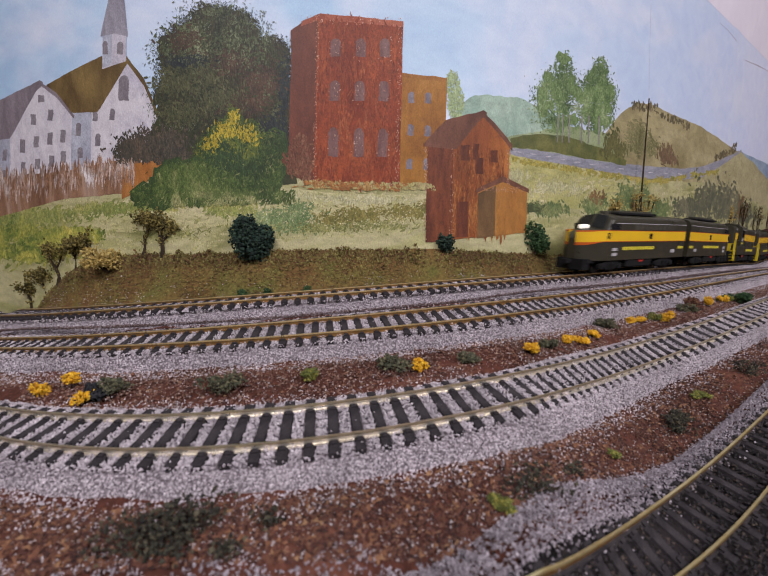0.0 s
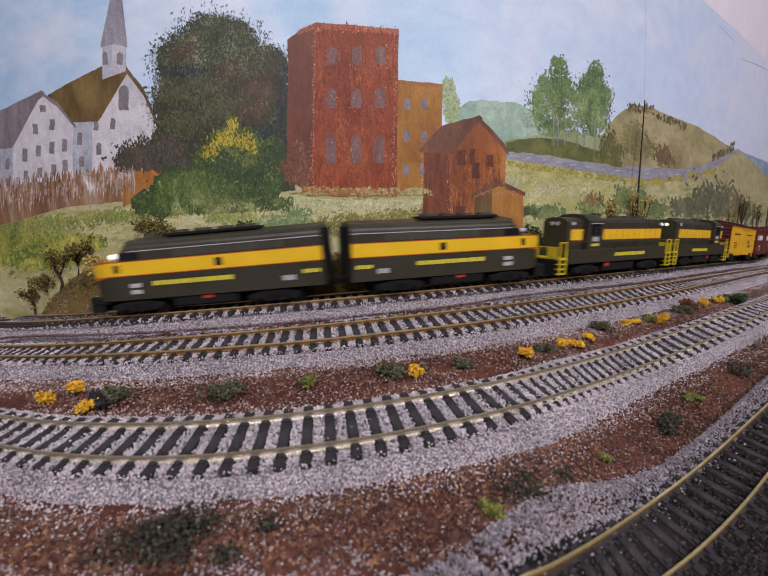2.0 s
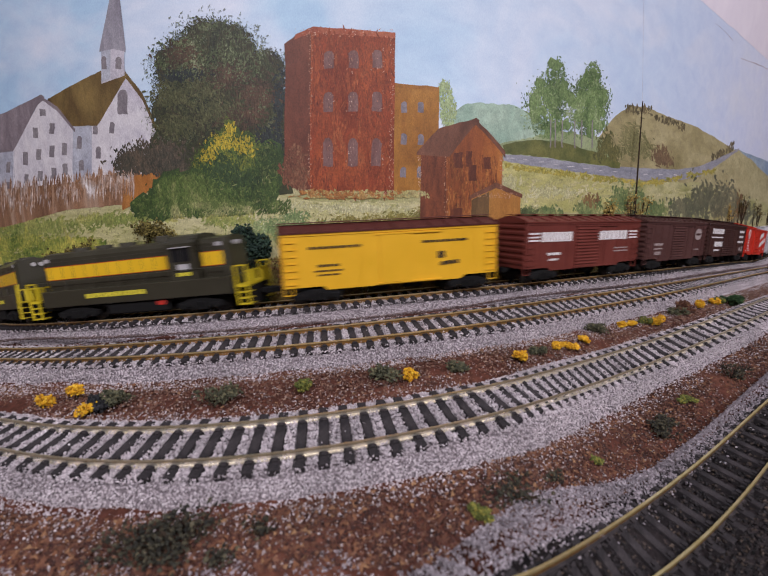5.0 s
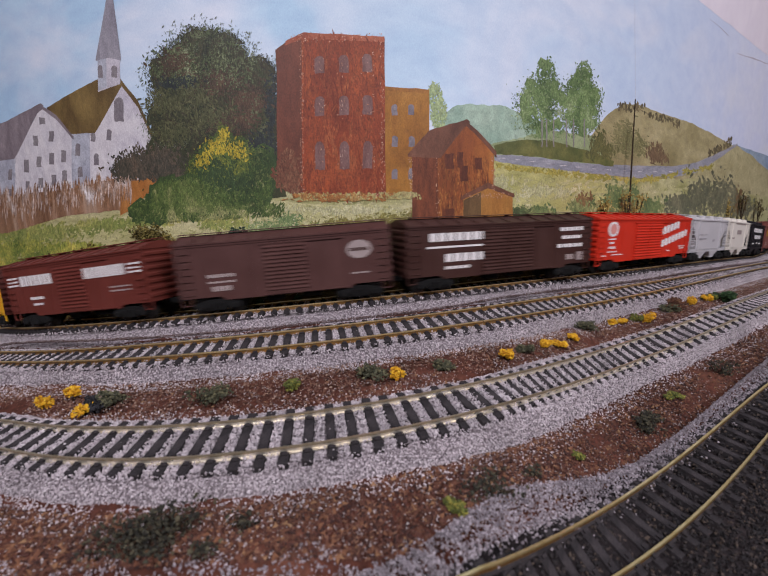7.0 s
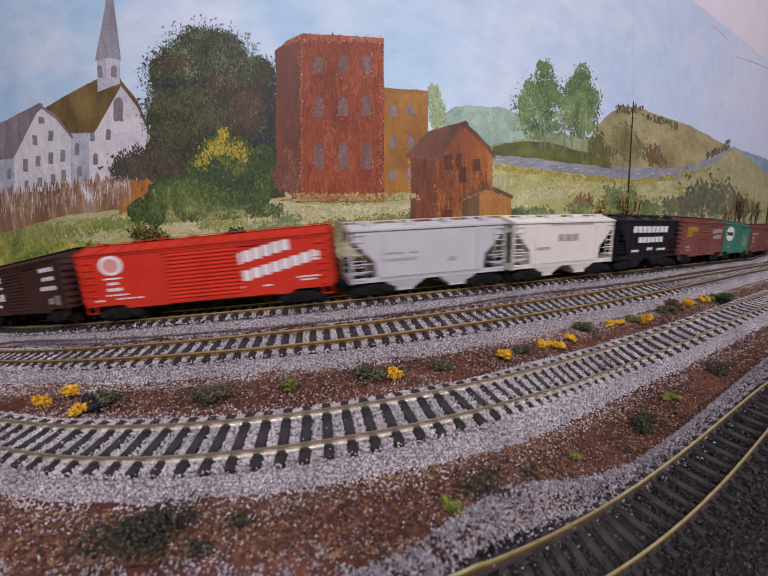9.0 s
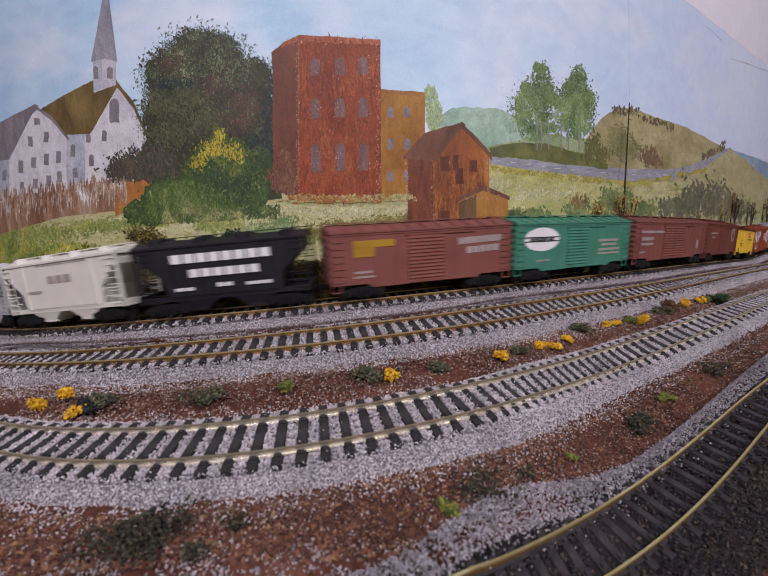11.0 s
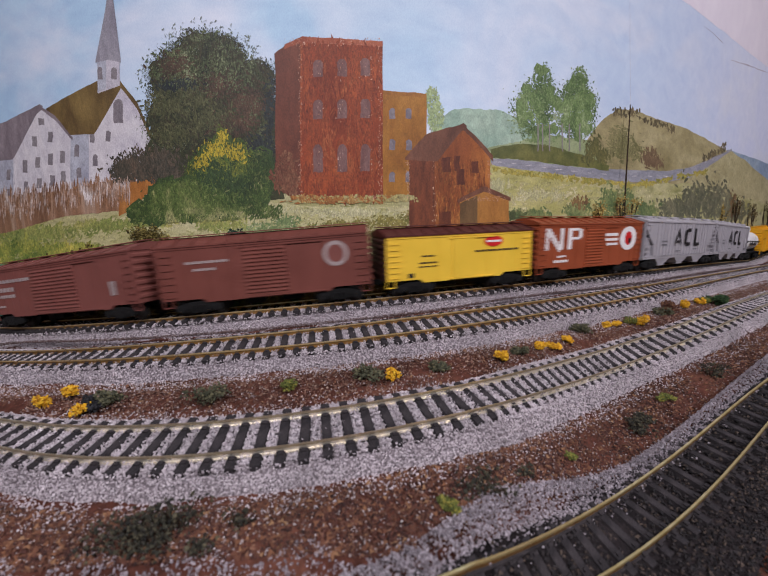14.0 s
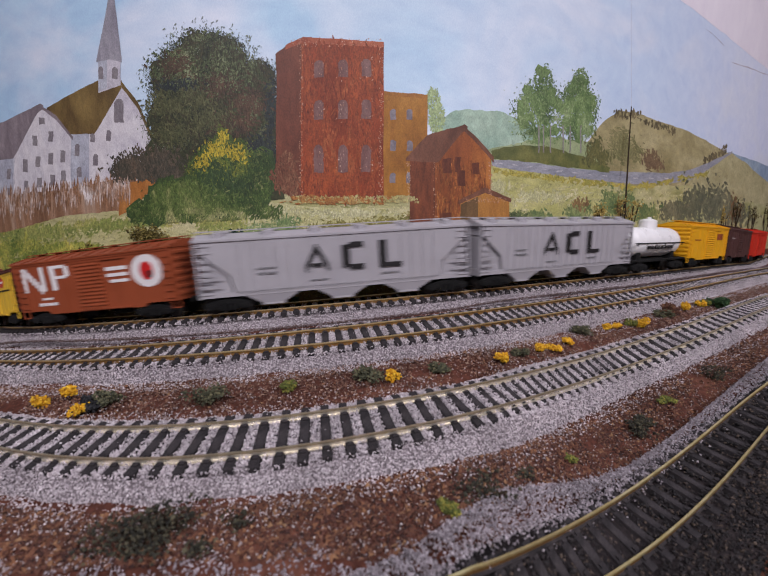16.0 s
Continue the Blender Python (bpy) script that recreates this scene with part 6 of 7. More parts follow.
def build_train():
    """Front to back; x runs towards the tail. Returns (car, front, length) along the train."""
    out = []
    S = -0.0154

    def add(car, a, L):
        out.append((car, a, L))
        return car

    add(cab_unit("dark olive cab diesel with yellow band, leading the train", 0.149, -1, True), 0.0000, 0.149)
    add(cab_unit("dark olive cab diesel with yellow band, facing backwards", 0.146, 1), 0.1585, 0.146)
    add(road_switcher("dark olive hood diesel with yellow steps, cab first", 0.156, -1), 0.3130, 0.156)
    add(road_switcher("dark olive hood diesel with yellow steps, cab last", 0.156, 1, True), 0.4765, 0.156)
    c = add(boxcar("yellow wooden refrigerator car with maroon roof and ends", 0.143, REEFER, MAROON, MAROON, eave=0.0440, plug=True, door=0.022), 0.6440, 0.143)
    marks(c, [(-0.055, -0.022, 0.0345, 0.0360, 9, 0), (0.018, 0.050, 0.0345, 0.0360, 9, 0), (-0.050, -0.036, 0.0235, 0.0250, 3, 0), (-0.052, -0.034, 0.0205, 0.0215, 4, 0), (-0.050, -0.036, 0.0180, 0.0190, 3, 0),
              (-0.008, -0.002, 0.0270, 0.0280, 2, 0), (0.028, 0.034, 0.0240, 0.0285, 2, 0), (0.030, 0.044, 0.0190, 0.0215, 4, 0.001)], INK, side=S)
    c = add(boxcar("oxide red boxcar with wide white speed lettering", 0.132, OXIDE), 0.8070, 0.132)
    marks(c, [(-0.063, -0.052, 0.0360, 0.0372, 1, 0), (-0.063, -0.052, 0.0335, 0.0347, 1, 0), (-0.063, -0.052, 0.0310, 0.0322, 1, 0), (-0.050, -0.017, 0.0305, 0.0375, 7, 0), (0.010, 0.050, 0.0305, 0.0375, 8, 0),
              (0.052, 0.063, 0.0360, 0.0372, 1, 0), (0.052, 0.063, 0.0335, 0.0347, 1, 0), (0.052, 0.063, 0.0310, 0.0322, 1, 0), (-0.043, -0.029, 0.0205, 0.0225, 4, 0), (-0.041, -0.031, 0.0165, 0.0180, 3, 0)], WHITE, side=S)
    marks(c, [(0.034, 0.052, 0.0230, 0.0240, 5, 0), (0.034, 0.052, 0.0205, 0.0215, 5, 0)], DIMWHITE, side=S)
    c = add(boxcar("chocolate brown boxcar with a faded oval herald", 0.131, CHOC), 0.9495, 0.131)
    disc(c, "herald", 0.046, 0.0335, 0.0078, 0.0058, DIMWHITE, S)
    marks(c, [(0.040, 0.052, 0.0325, 0.0345, 5, 0)], CHOC2, "herald_lettering", S - 0.0002)
    marks(c, [(-0.048, -0.031, 0.0235, 0.0255, 4, 0), (-0.048, -0.031, 0.0200, 0.0212, 4, 0), (-0.046, -0.034, 0.0150, 0.0180, 4, 0), (0.040, 0.052, 0.0180, 0.0190, 3, 0)], DIMWHITE, side=S)
    c = add(boxcar("dark brown long boxcar with bold white lettering", 0.160, CHOC2, door=0.022, doors=2), 1.0860, 0.160)
    marks(c, [(-0.064, -0.010, 0.0345, 0.0400, 8, 0), (-0.066, -0.008, 0.0300, 0.0313, 1, 0), (-0.052, -0.012, 0.0205, 0.0260, 6, 0), (-0.052, -0.032, 0.0155, 0.0175, 5, 0),
              (0.048, 0.072, 0.0370, 0.0398, 5, 0), (0.050, 0.070, 0.0310, 0.0335, 4, 0), (0.046, 0.072, 0.0245, 0.0272, 5, 0)], WHITE, side=S)
    marks(c, [(0.055, 0.063, 0.0150, 0.0190, 3, 0), (0.066, 0.073, 0.0140, 0.0205, 2, 0)], DIMWHITE, side=S)
    c = add(boxcar("bright red long boxcar with slanted white lettering", 0.158, VERMILION, door=0.023, doors=2), 1.2525, 0.158)
    disc(c, "herald", -0.058, 0.0368, 0.0076, 0.0062, WHITE, S)
    disc(c, "herald_centre", -0.058, 0.0368, 0.0052, 0.0043, enamel("faded_pink", (0.62, 0.27, 0.24), 0.5), S - 0.0002)
    marks(c, [(-0.064, -0.053, 0.0280, 0.0290, 1, 0), (-0.062, -0.055, 0.0245, 0.0262, 2, 0), (-0.063, -0.053, 0.0205, 0.0225, 3, 0), (-0.064, -0.050, 0.0175, 0.0185, 4, 0), (-0.072, -0.066, 0.0145, 0.0155, 2, 0), (-0.058, -0.040, 0.0150, 0.0158, 3, 0),
              (0.020, 0.056, 0.0300, 0.0370, 6, 0.0075), (0.024, 0.074, 0.0195, 0.0260, 8, 0.0105), (0.017, 0.024, 0.0150, 0.0164, 2, 0), (0.036, 0.041, 0.0150, 0.0160, 1, 0), (0.058, 0.072, 0.0185, 0.0195, 4, 0), (0.060, 0.070, 0.0165, 0.0175, 3, 0)], WHITE, side=S)
    c = add(covered_hopper("pale grey covered hopper with open slope ends", 0.113, PALEGREY, ribs=2), 1.4160, 0.113)
    marks(c, [(-0.032, -0.020, 0.0290, 0.0302, 3, 0), (-0.016, -0.010, 0.0290, 0.0302, 2, 0), (-0.036, -0.010, 0.0245, 0.0262, 6, 0), (0.012, 0.018, 0.0220, 0.0245, 2, 0)], MIDGREY, side=-0.0152)
    c = add(covered_hopper("off-white covered hopper with open slope ends", 0.110, OFFWHITE, ribs=2), 1.5330, 0.110)
    marks(c, [(-0.010, 0.014, 0.0305, 0.0355, 3, 0), (-0.018, 0.030, 0.0425, 0.0440, 9, 0), (-0.032, -0.018, 0.0245, 0.0265, 4, 0)], DIMWHITE, side=-0.0152)
    c = add(covered_hopper("black covered hopper with white block lettering", 0.107, NIGHT, ribs=8), 1.6470, 0.107)
    marks(c, [(-0.030, 0.032, 0.0345, 0.0400, 8, 0), (-0.020, 0.024, 0.0255, 0.0305, 6, 0), (-0.030, -0.018, 0.0175, 0.0195, 3, 0), (-0.004, 0.006, 0.0185, 0.0210, 2, 0), (0.014, 0.030, 0.0180, 0.0200, 4, 0)], WHITE, side=-0.0158)
    c = add(boxcar("brown oxide boxcar with a gold map-like emblem", 0.130, OXIDE2), 1.7610, 0.130)
    marks(c, [(-0.050, -0.022, 0.0350, 0.0395, 1, 0), (-0.050, -0.036, 0.0290, 0.0352, 1, 0)], HERALDGOLD, "emblem", side=S)
    marks(c, [(0.024, 0.058, 0.0330, 0.0375, 8, 0.001), (0.030, 0.056, 0.0265, 0.0310, 5, 0.001), (-0.050, -0.038, 0.0185, 0.0200, 4, 0), (-0.050, -0.036, 0.0155, 0.0168, 4, 0)], DIMWHITE, side=S)
    c = add(boxcar("jade green boxcar with a large white oval herald", 0.133, JADE, door=0.024), 1.8925, 0.133)
    disc(c, "herald", -0.040, 0.0330, 0.0185, 0.0088, WHITE, S)
    marks(c, [(-0.058, -0.022, 0.0342, 0.0350, 1, 0), (-0.058, -0.022, 0.0312, 0.0320, 1, 0), (-0.053, -0.027, 0.0322, 0.0340, 7, 0)], INK, "herald_lettering", S - 0.0002)
    marks(c, [(0.026, 0.052, 0.0290, 0.0310, 5, 0), (0.030, 0.050, 0.0255, 0.0275, 4, 0), (0.026, 0.054, 0.0215, 0.0235, 6, 0), (0.026, 0.054, 0.0185, 0.0200, 6, 0), (-0.045, -0.030, 0.0165, 0.0178, 4, 0)], DIMWHITE, side=S)
    c = add(boxcar("brown long boxcar with ribbed sides and double doors", 0.160, OXIDE2, ribbed=True, door=0.024, doors=2), 2.0335, 0.160)
    marks(c, [(-0.070, -0.024, 0.0345, 0.0368, 11, 0), (-0.068, -0.045, 0.0280, 0.0310, 5, 0), (-0.068, -0.045, 0.0235, 0.0258, 5, 0), (-0.070, -0.060, 0.0165, 0.0180, 3, 0), (0.056, 0.062, 0.0180, 0.0270, 2, 0)], DIMWHITE, side=S - 0.0001)
    c = add(boxcar("chocolate red boxcar with a faded round herald", 0.130, enamel("red_brown", (0.155, 0.046, 0.034), 0.55)), 2.1980, 0.130)
    disc(c, "herald", 0.044, 0.0330, 0.0078, 0.0080, DIMWHITE, S)
    disc(c, "herald_centre", 0.044, 0.0330, 0.0055, 0.0056, OXIDE2, S - 0.0002)
    marks(c, [(-0.048, -0.022, 0.0335, 0.0350, 6, 0), (-0.044, -0.030, 0.0290, 0.0305, 4, 0)], DIMWHITE, side=S)
    c = add(boxcar("yellow low refrigerator car with dark brown roof", 0.115, LEMON, MAROON, CHOC2, sill=0.0115, eave=0.0405, plug=True, door=0.018), 2.3335, 0.115)
    disc(c, "herald", 0.024, 0.0345, 0.0078, 0.0038, HERALDRED, S)
    marks(c, [(0.018, 0.030, 0.0338, 0.0352, 1, 0)], WHITE, "herald_lettering", S - 0.0002)
    marks(c, [(-0.032, -0.022, 0.0265, 0.0275, 3, 0), (-0.034, -0.020, 0.0220, 0.0230, 3, 0), (-0.034, -0.020, 0.0195, 0.0203, 3, 0), (0.004, 0.046, 0.0275, 0.0288, 9, 0), (-0.004, 0.006, 0.0320, 0.0328, 3, 0), (-0.042, -0.038, 0.0130, 0.0160, 1, 0)], INK, side=S)
    c = add(boxcar("rust orange boxcar with big white initials and round emblem", 0.132, RUST, door=0.022), 2.4515, 0.132)
    marks(c, [(-0.0585, -0.055, 0.0250, 0.0415, 1, 0), (-0.0545, -0.0415, 0.0345, 0.0410, 6, -0.0135), (-0.042, -0.0385, 0.0250, 0.0415, 1, 0), (-0.033, -0.0285, 0.0250, 0.0415, 1, 0), (-0.0285, -0.019, 0.0395, 0.0415, 1, 0), (-0.0285, -0.019, 0.0325, 0.0345, 1, 0), (-0.0205, -0.0165, 0.0337, 0.0403, 1, 0),
              (0.014, 0.031, 0.0342, 0.0366, 1, 0), (0.014, 0.031, 0.0302, 0.0324, 1, 0), (0.016, 0.031, 0.0264, 0.0284, 1, 0), (-0.044, -0.034, 0.0190, 0.0205, 3, 0), (-0.048, -0.031, 0.0150, 0.0170, 4, 0)], WHITE, side=S)
    disc(c, "emblem_ring", 0.046, 0.0318, 0.0118, 0.0102, WHITE, S)
    disc(c, "emblem_red", 0.046, 0.0318, 0.0050, 0.0058, HERALDRED, S - 0.0002)
    marks(c, [(0.046, 0.0495, 0.0275, 0.0318, 1, 0)], INK, "emblem_black", S - 0.0004)
    for a, L, lab in ((2.5875, 0.176, "grey ribbed covered hopper with large black initials"), (2.7665, 0.168, "grey ribbed covered hopper trailing its twin")):
        c = add(covered_hopper(lab, L, MIDGREY, bays=3, tall=0.0462, ribs=18, slope=0.022), a, L)
        marks(c, [(-0.0225, -0.0150, 0.0228, 0.0285, 8, 0.0136), (-0.0150, -0.0075, 0.0347, 0.0404, 8, -0.0136), (-0.0185, -0.0115, 0.0262, 0.0284, 1, 0), (0.001, 0.006, 0.0245, 0.0390, 1, 0), (0.006, 0.015, 0.0370, 0.0405, 1, 0), (0.006, 0.015, 0.0228, 0.0262, 1, 0),
                  (0.025, 0.030, 0.0228, 0.0405, 1, 0), (0.030, 0.040, 0.0228, 0.0258, 1, 0)], INK, "lettering", side=-0.0159)
        marks(c, [(-0.052, -0.040, 0.0275, 0.0283, 5, 0), (-0.052, -0.040, 0.0240, 0.0252, 5, 0), (0.026, 0.038, 0.0185, 0.0195, 4, 0), (-0.020, -0.008, 0.0175, 0.0183, 4, 0)], DARKGREY, side=-0.0157)
    c = add(tank_car("white tank car with a dome on a black frame", 0.110, TANKWHITE), 2.9370, 0.110)
    marks(c, [(-0.026, 0.028, 0.0225, 0.0270, 8, 0)], INK, side=-0.0138)
    c = add(boxcar("golden yellow boxcar with ladder ends", 0.131, ORANGEY), 3.0505, 0.131)
    marks(c, [(0.024, 0.046, 0.0310, 0.0380, 3, 0), (-0.050, -0.030, 0.0300, 0.0312, 5, 0)], RUST, side=S)
    c = add(boxcar("plain chocolate brown boxcar", 0.131, CHOC), 3.1880, 0.131)
    marks(c, [(-0.050, -0.030, 0.0330, 0.0345, 5, 0)], DIMWHITE, side=S)
    add(boxcar("bright red boxcar near the tail of the train", 0.131, VERMILION), 3.3250, 0.131)
    return out


TRAIN = build_train()

# ---------------------------------------------------------------- plants


def foam_plant(name, label, category, x, y, width, height, mat, n, seed, grain=(0.0006, 0.0012), lobes=5, stem=True, group="", sink=0.0, tall=1.0):
    """A tuft of ground foam: several overlapping masses of crumbs round short stems."""
    rng = np.random.default_rng(seed)
    px, py, pz = place(x, y)
    root = tagged(new(name), label, category, group)
    root.matrix_basis = pose(px, py, pz - sink)
    centres = [(rng.uniform(-0.32, 0.32) * width, rng.uniform(-0.25, 0.25) * width, rng.uniform(0.25, 0.75) * height) for _ in range(lobes)]
    k = rng.integers(0, lobes, n)
    c = np.array(centres)[k]
    d = rng.normal(0, 1, (n, 3))
    d /= np.linalg.norm(d, axis=1)[:, None]
    r = rng.uniform(0.25, 1.0, n)[:, None] ** 0.6
    p = c + d * r * np.array([width * 0.26, width * 0.24, height * 0.30])
    p[:, 2] = np.abs(p[:, 2])
    tagged(grains("foliage", p, rng.uniform(*grain, n), mat, rng, root), kind="stuff")
    if stem:
        b = bmesh.new()
        for q in centres:
            tube(b, (q[0] * 0.2, q[1] * 0.2, -0.002), tuple(q), width * 0.025, width * 0.010, 5)
        part("stem", b, BARK, root)
    return root


def twig_tree(label, x, y, height, spread, mat, seed, thick=0.042, foliage=1.0, group="twig trees"):
    """A small armature tree: forked trunk, limbs and loose clumps of foam at the tips."""
    rng = np.random.default_rng(seed)
    px, py, pz = place(x, y)
    root = tagged(new("tree"), label, "tree", group)
    root.matrix_basis = pose(px, py, pz - 0.001)
    b = bmesh.new()
    tips = []

    def limb(p, d, length, r, depth):
        q = p + d * length
        mid = p + d * length * 0.5 + Vector(rng.normal(0, 0.05 * length, 3))
        tube(b, p, mid, r, r * 0.85, 6)
        tube(b, mid, q, r * 0.85, r * 0.65, 6)
        if depth == 0:
            tips.append(q)
            return
        tips.append(q)
        for _ in range(2 if depth < 2 else 3):
            e = (d * 0.75 + Vector((rng.normal(0, 0.65) * spread, rng.normal(0, 0.45) * spread, rng.uniform(0.05, 0.7)))).normalized()
            limb(q, e, length * rng.uniform(0.55, 0.8), r * 0.62, depth - 1)

    limb(Vector((0, 0, -0.001)), Vector((rng.normal(0, 0.12), 0, 1)).normalized(), height * 0.30, height * thick, 3)
    part("trunk", b, BARK, root)
    n = int(900 * foliage)
    t = np.array([tuple(q) for q in tips])
    k = rng.integers(0, len(t), n)
    p = t[k] + rng.normal(0, 1, (n, 3)) * min(height * 0.040, 0.0022)
    p[:, 2] = np.maximum(p[:, 2], height * 0.1)
    tagged(grains("foliage", p, rng.uniform(0.0005, 0.0011, n), mat, rng, root), kind="stuff")
    return root


def build_plants():
    rng = random.Random(4)
    # foam tufts between the two nearer tracks and in the foreground
    yellow = [(-0.1668, 0.178, 0.010, 0.007), (-0.1523, 0.1796, 0.008, 0.008), (-0.1387, 0.1684, 0.010, 0.006), (0.0031, 0.1797, 0.0085, 0.0070), (0.0594, 0.1974, 0.0090, 0.0075), (0.0850, 0.2118, 0.0085, 0.0060), (0.0925, 0.2140, 0.0085, 0.0060),
              (0.1040, 0.2222, 0.0080, 0.0060), (0.1400, 0.2478, 0.0085, 0.0045), (0.1475, 0.2495, 0.0080, 0.0045), (0.1675, 0.2542, 0.0085, 0.0090), (0.2260, 0.2966, 0.0105, 0.0085), (0.2480, 0.3110, 0.0070, 0.0055)]
    for i, (x, y, w, h) in enumerate(yellow):
        foam_plant("flower_clump", "bright yellow foam flower clump on the soil", "flowers", x, y, w, h, FOAM_YELLOW, 260, 100 + i, (0.0004, 0.0009), 5, group="yellow flower clumps")
    dark = [(-0.1279, 0.1727, 0.013, 0.007), (-0.0797, 0.166, 0.019, 0.010), (-0.0091, 0.1783, 0.016, 0.007), (0.0259, 0.1864, 0.011, 0.006), (0.0716, 0.2051, 0.010, 0.006), (0.1182, 0.2366, 0.013, 0.007), (0.1960, 0.2790, 0.014, 0.006)]
    for i, (x, y, w, h) in enumerate(dark):
        foam_plant("low_shrub", "low grey-green foam shrub between the tracks", "shrub", x, y, w, h, FOAM_GREY, 300, 130 + i, (0.0004, 0.0010), 7, group="low shrubs")
    foam_plant("low_shrub", "black charred-looking clump beside yellow flowers", "shrub", -0.1349, 0.1704, 0.011, 0.007, FOAM_BLACK, 300, 150, group="low shrubs")
    foam_plant("low_shrub", "dark green foam shrub beside the track", "shrub", 0.2674, 0.3175, 0.018, 0.010, FOAM_GREEN, 500, 151, group="low shrubs")
    foam_plant("low_shrub", "dry rusty tuft beside the track", "shrub", 0.2034, 0.2838, 0.018, 0.010, LITTER, 300, 152, (0.0005, 0.0012), group="low shrubs")
    for i, (x, y, w, h) in enumerate([(-0.0444, 0.1723, 0.010, 0.008), (0.1596, 0.2553, 0.010, 0.006), (0.2514, 0.3135, 0.010, 0.006)]):
        foam_plant("lime_tuft", "yellow-green foam tuft on the soil", "tuft", x, y, w, h, FOAM_LIME, 300, 160 + i, (0.0004, 0.0009), group="lime tufts")
    for i, (x, y, w, h) in enumerate([(0.1241, 0.1675, 0.010, 0.0025), (0.0654, 0.1297, 0.0085, 0.0022), (0.0189, 0.1073, 0.0070, 0.0045)]):
        foam_plant("moss_patch", "bright green flat moss patch on the soil", "moss", x, y, w, h, FOAM_LIME, 360, 170 + i, (0.0003, 0.0008), 5, False, "moss patches")
    for i, (x, y, w, h, n) in enumerate([(0.0995, 0.1451, 0.015, 0.009, 330), (0.1040, 0.1500, 0.012, 0.006, 200), (0.0316, 0.1165, 0.020, 0.004, 260), (0.0460, 0.1215, 0.010, 0.003, 110), (-0.0760, 0.1010, 0.022, 0.006, 320), (-0.0640, 0.1035, 0.022, 0.008, 340), (-0.0690, 0.0975, 0.020, 0.005, 240), (-0.0520, 0.0955, 0.010, 0.004, 90), (-0.0440, 0.1040, 0.010, 0.005, 90), (0.1644, 0.1921, 0.016, 0.008, 220), (0.1752, 0.2236, 0.012, 0.005, 140)]):
        foam_plant("scrub_bush", "low sparse dark olive scrub on brown soil", "shrub", x, y, w, h, FOAM_SCRUB, int(n * 0.8), 180 + i, (0.0003, 0.0009), 16, group="scrub bushes")
    # the bank below the backdrop
    foam_plant("round_bush", "dense dark green round bush on the bank", "bush", -0.1060, 0.2965, 0.028, 0.034, FOAM_DARK, 2400, 201, (0.0007, 0.0015), 12, group="bank bushes", sink=0.002)
    foam_plant("round_bush", "small dark green bush on the bank", "bush", 0.0325, 0.3205, 0.0165, 0.0165, FOAM_DARK, 900, 202, (0.0006, 0.0012), 8, group="bank bushes", sink=0.001)
    foam_plant("round_bush", "mid green leafy bush beside the barn painting", "bush", 0.1135, 0.3530, 0.027, 0.029, FOAM_GREEN, 1600, 203, (0.0007, 0.0015), 9, group="bank bushes", sink=0.001)
    foam_plant("straw_bush", "pale straw yellow bush on the bank", "bush", -0.2190, 0.3120, 0.034, 0.017, FOAM_STRAW, 1100, 204, (0.0006, 0.0013), 9, group="bank bushes")
    for i, (x, y) in enumerate([(-0.1100, 0.2800), (-0.0930, 0.2800), (-0.0670, 0.2815), (0.0210, 0.2960), (0.1150, 0.3320)]):
        foam_plant("bank_tuft", "small dark green tuft at the bank's foot", "tuft", x, y, 0.010, 0.007, FOAM_GREEN, 260, 210 + i, (0.0004, 0.0009), 4, group="bank tufts")
    for i, (x, y, hgt) in enumerate([(-0.318, 0.350, 0.032), (-0.279, 0.333, 0.038), (-0.238, 0.318, 0.028), (-0.192, 0.306, 0.038), (-0.176, 0.302, 0.036), (-0.300, 0.343, 0.030), (-0.258, 0.326, 0.026)]):
        twig_tree("small forked tree with yellow-olive foliage on the bank", x, y + 0.004, hgt * 1.25, 1.0, FOAM_MOSS, 230 + i, 0.038, 1.1)
    for i, (x, y, hgt, mat) in enumerate([(0.2135, 0.3957, 0.0956, FOAM_STRAW), (0.2447, 0.416, 0.1038, FOAM_STRAW), (0.5027, 0.6092, 0.1233, FOAM_STRAW), (0.5503, 0.6475, 0.1407, FOAM_OLIVE), (0.6342, 0.716, 0.1362, FOAM_OLIVE), (0.738, 0.8019, 0.1389, FOAM_OLIVE)]):
        twig_tree("thin autumn tree on the bank before the hill", x, y, hgt * 0.9, 0.17, mat, 250 + i, 0.014, 0.42, group="autumn trees")
    # tall thin mast at the joint of the boards
    root = tagged(new("utility_mast"), "tall thin dark wooden mast before the backdrop", "mast")
    x, y, z = place(0.2440, 0.4150)
    root.matrix_basis = pose(x, y, z)
    b = bmesh.new()
    tall = 0.2052 - z
    tube(b, (0, 0, -0.002), (-0.0040, 0, tall * 0.5), 0.0010, 0.0008, 6)
    tube(b, (-0.0040, 0, tall * 0.5), (-0.0075, 0, tall), 0.0008, 0.0005, 6)
    part("pole", b, BARK, root)


build_plants()

# ---------------------------------------------------------------- tracks


def arc(line):
    return np.concatenate([[0], np.cumsum(np.linalg.norm(np.diff(line, axis=0), axis=1))])


def resample(line, step, x0, x1):
    s = arc(line)
    lo, hi = np.interp(x0, line[:, 0], s), np.interp(x1, line[:, 0], s)
    k = np.arange(lo, hi, step)
    return np.stack([np.interp(k, s, line[:, 0]), np.interp(k, s, line[:, 1])], 1)


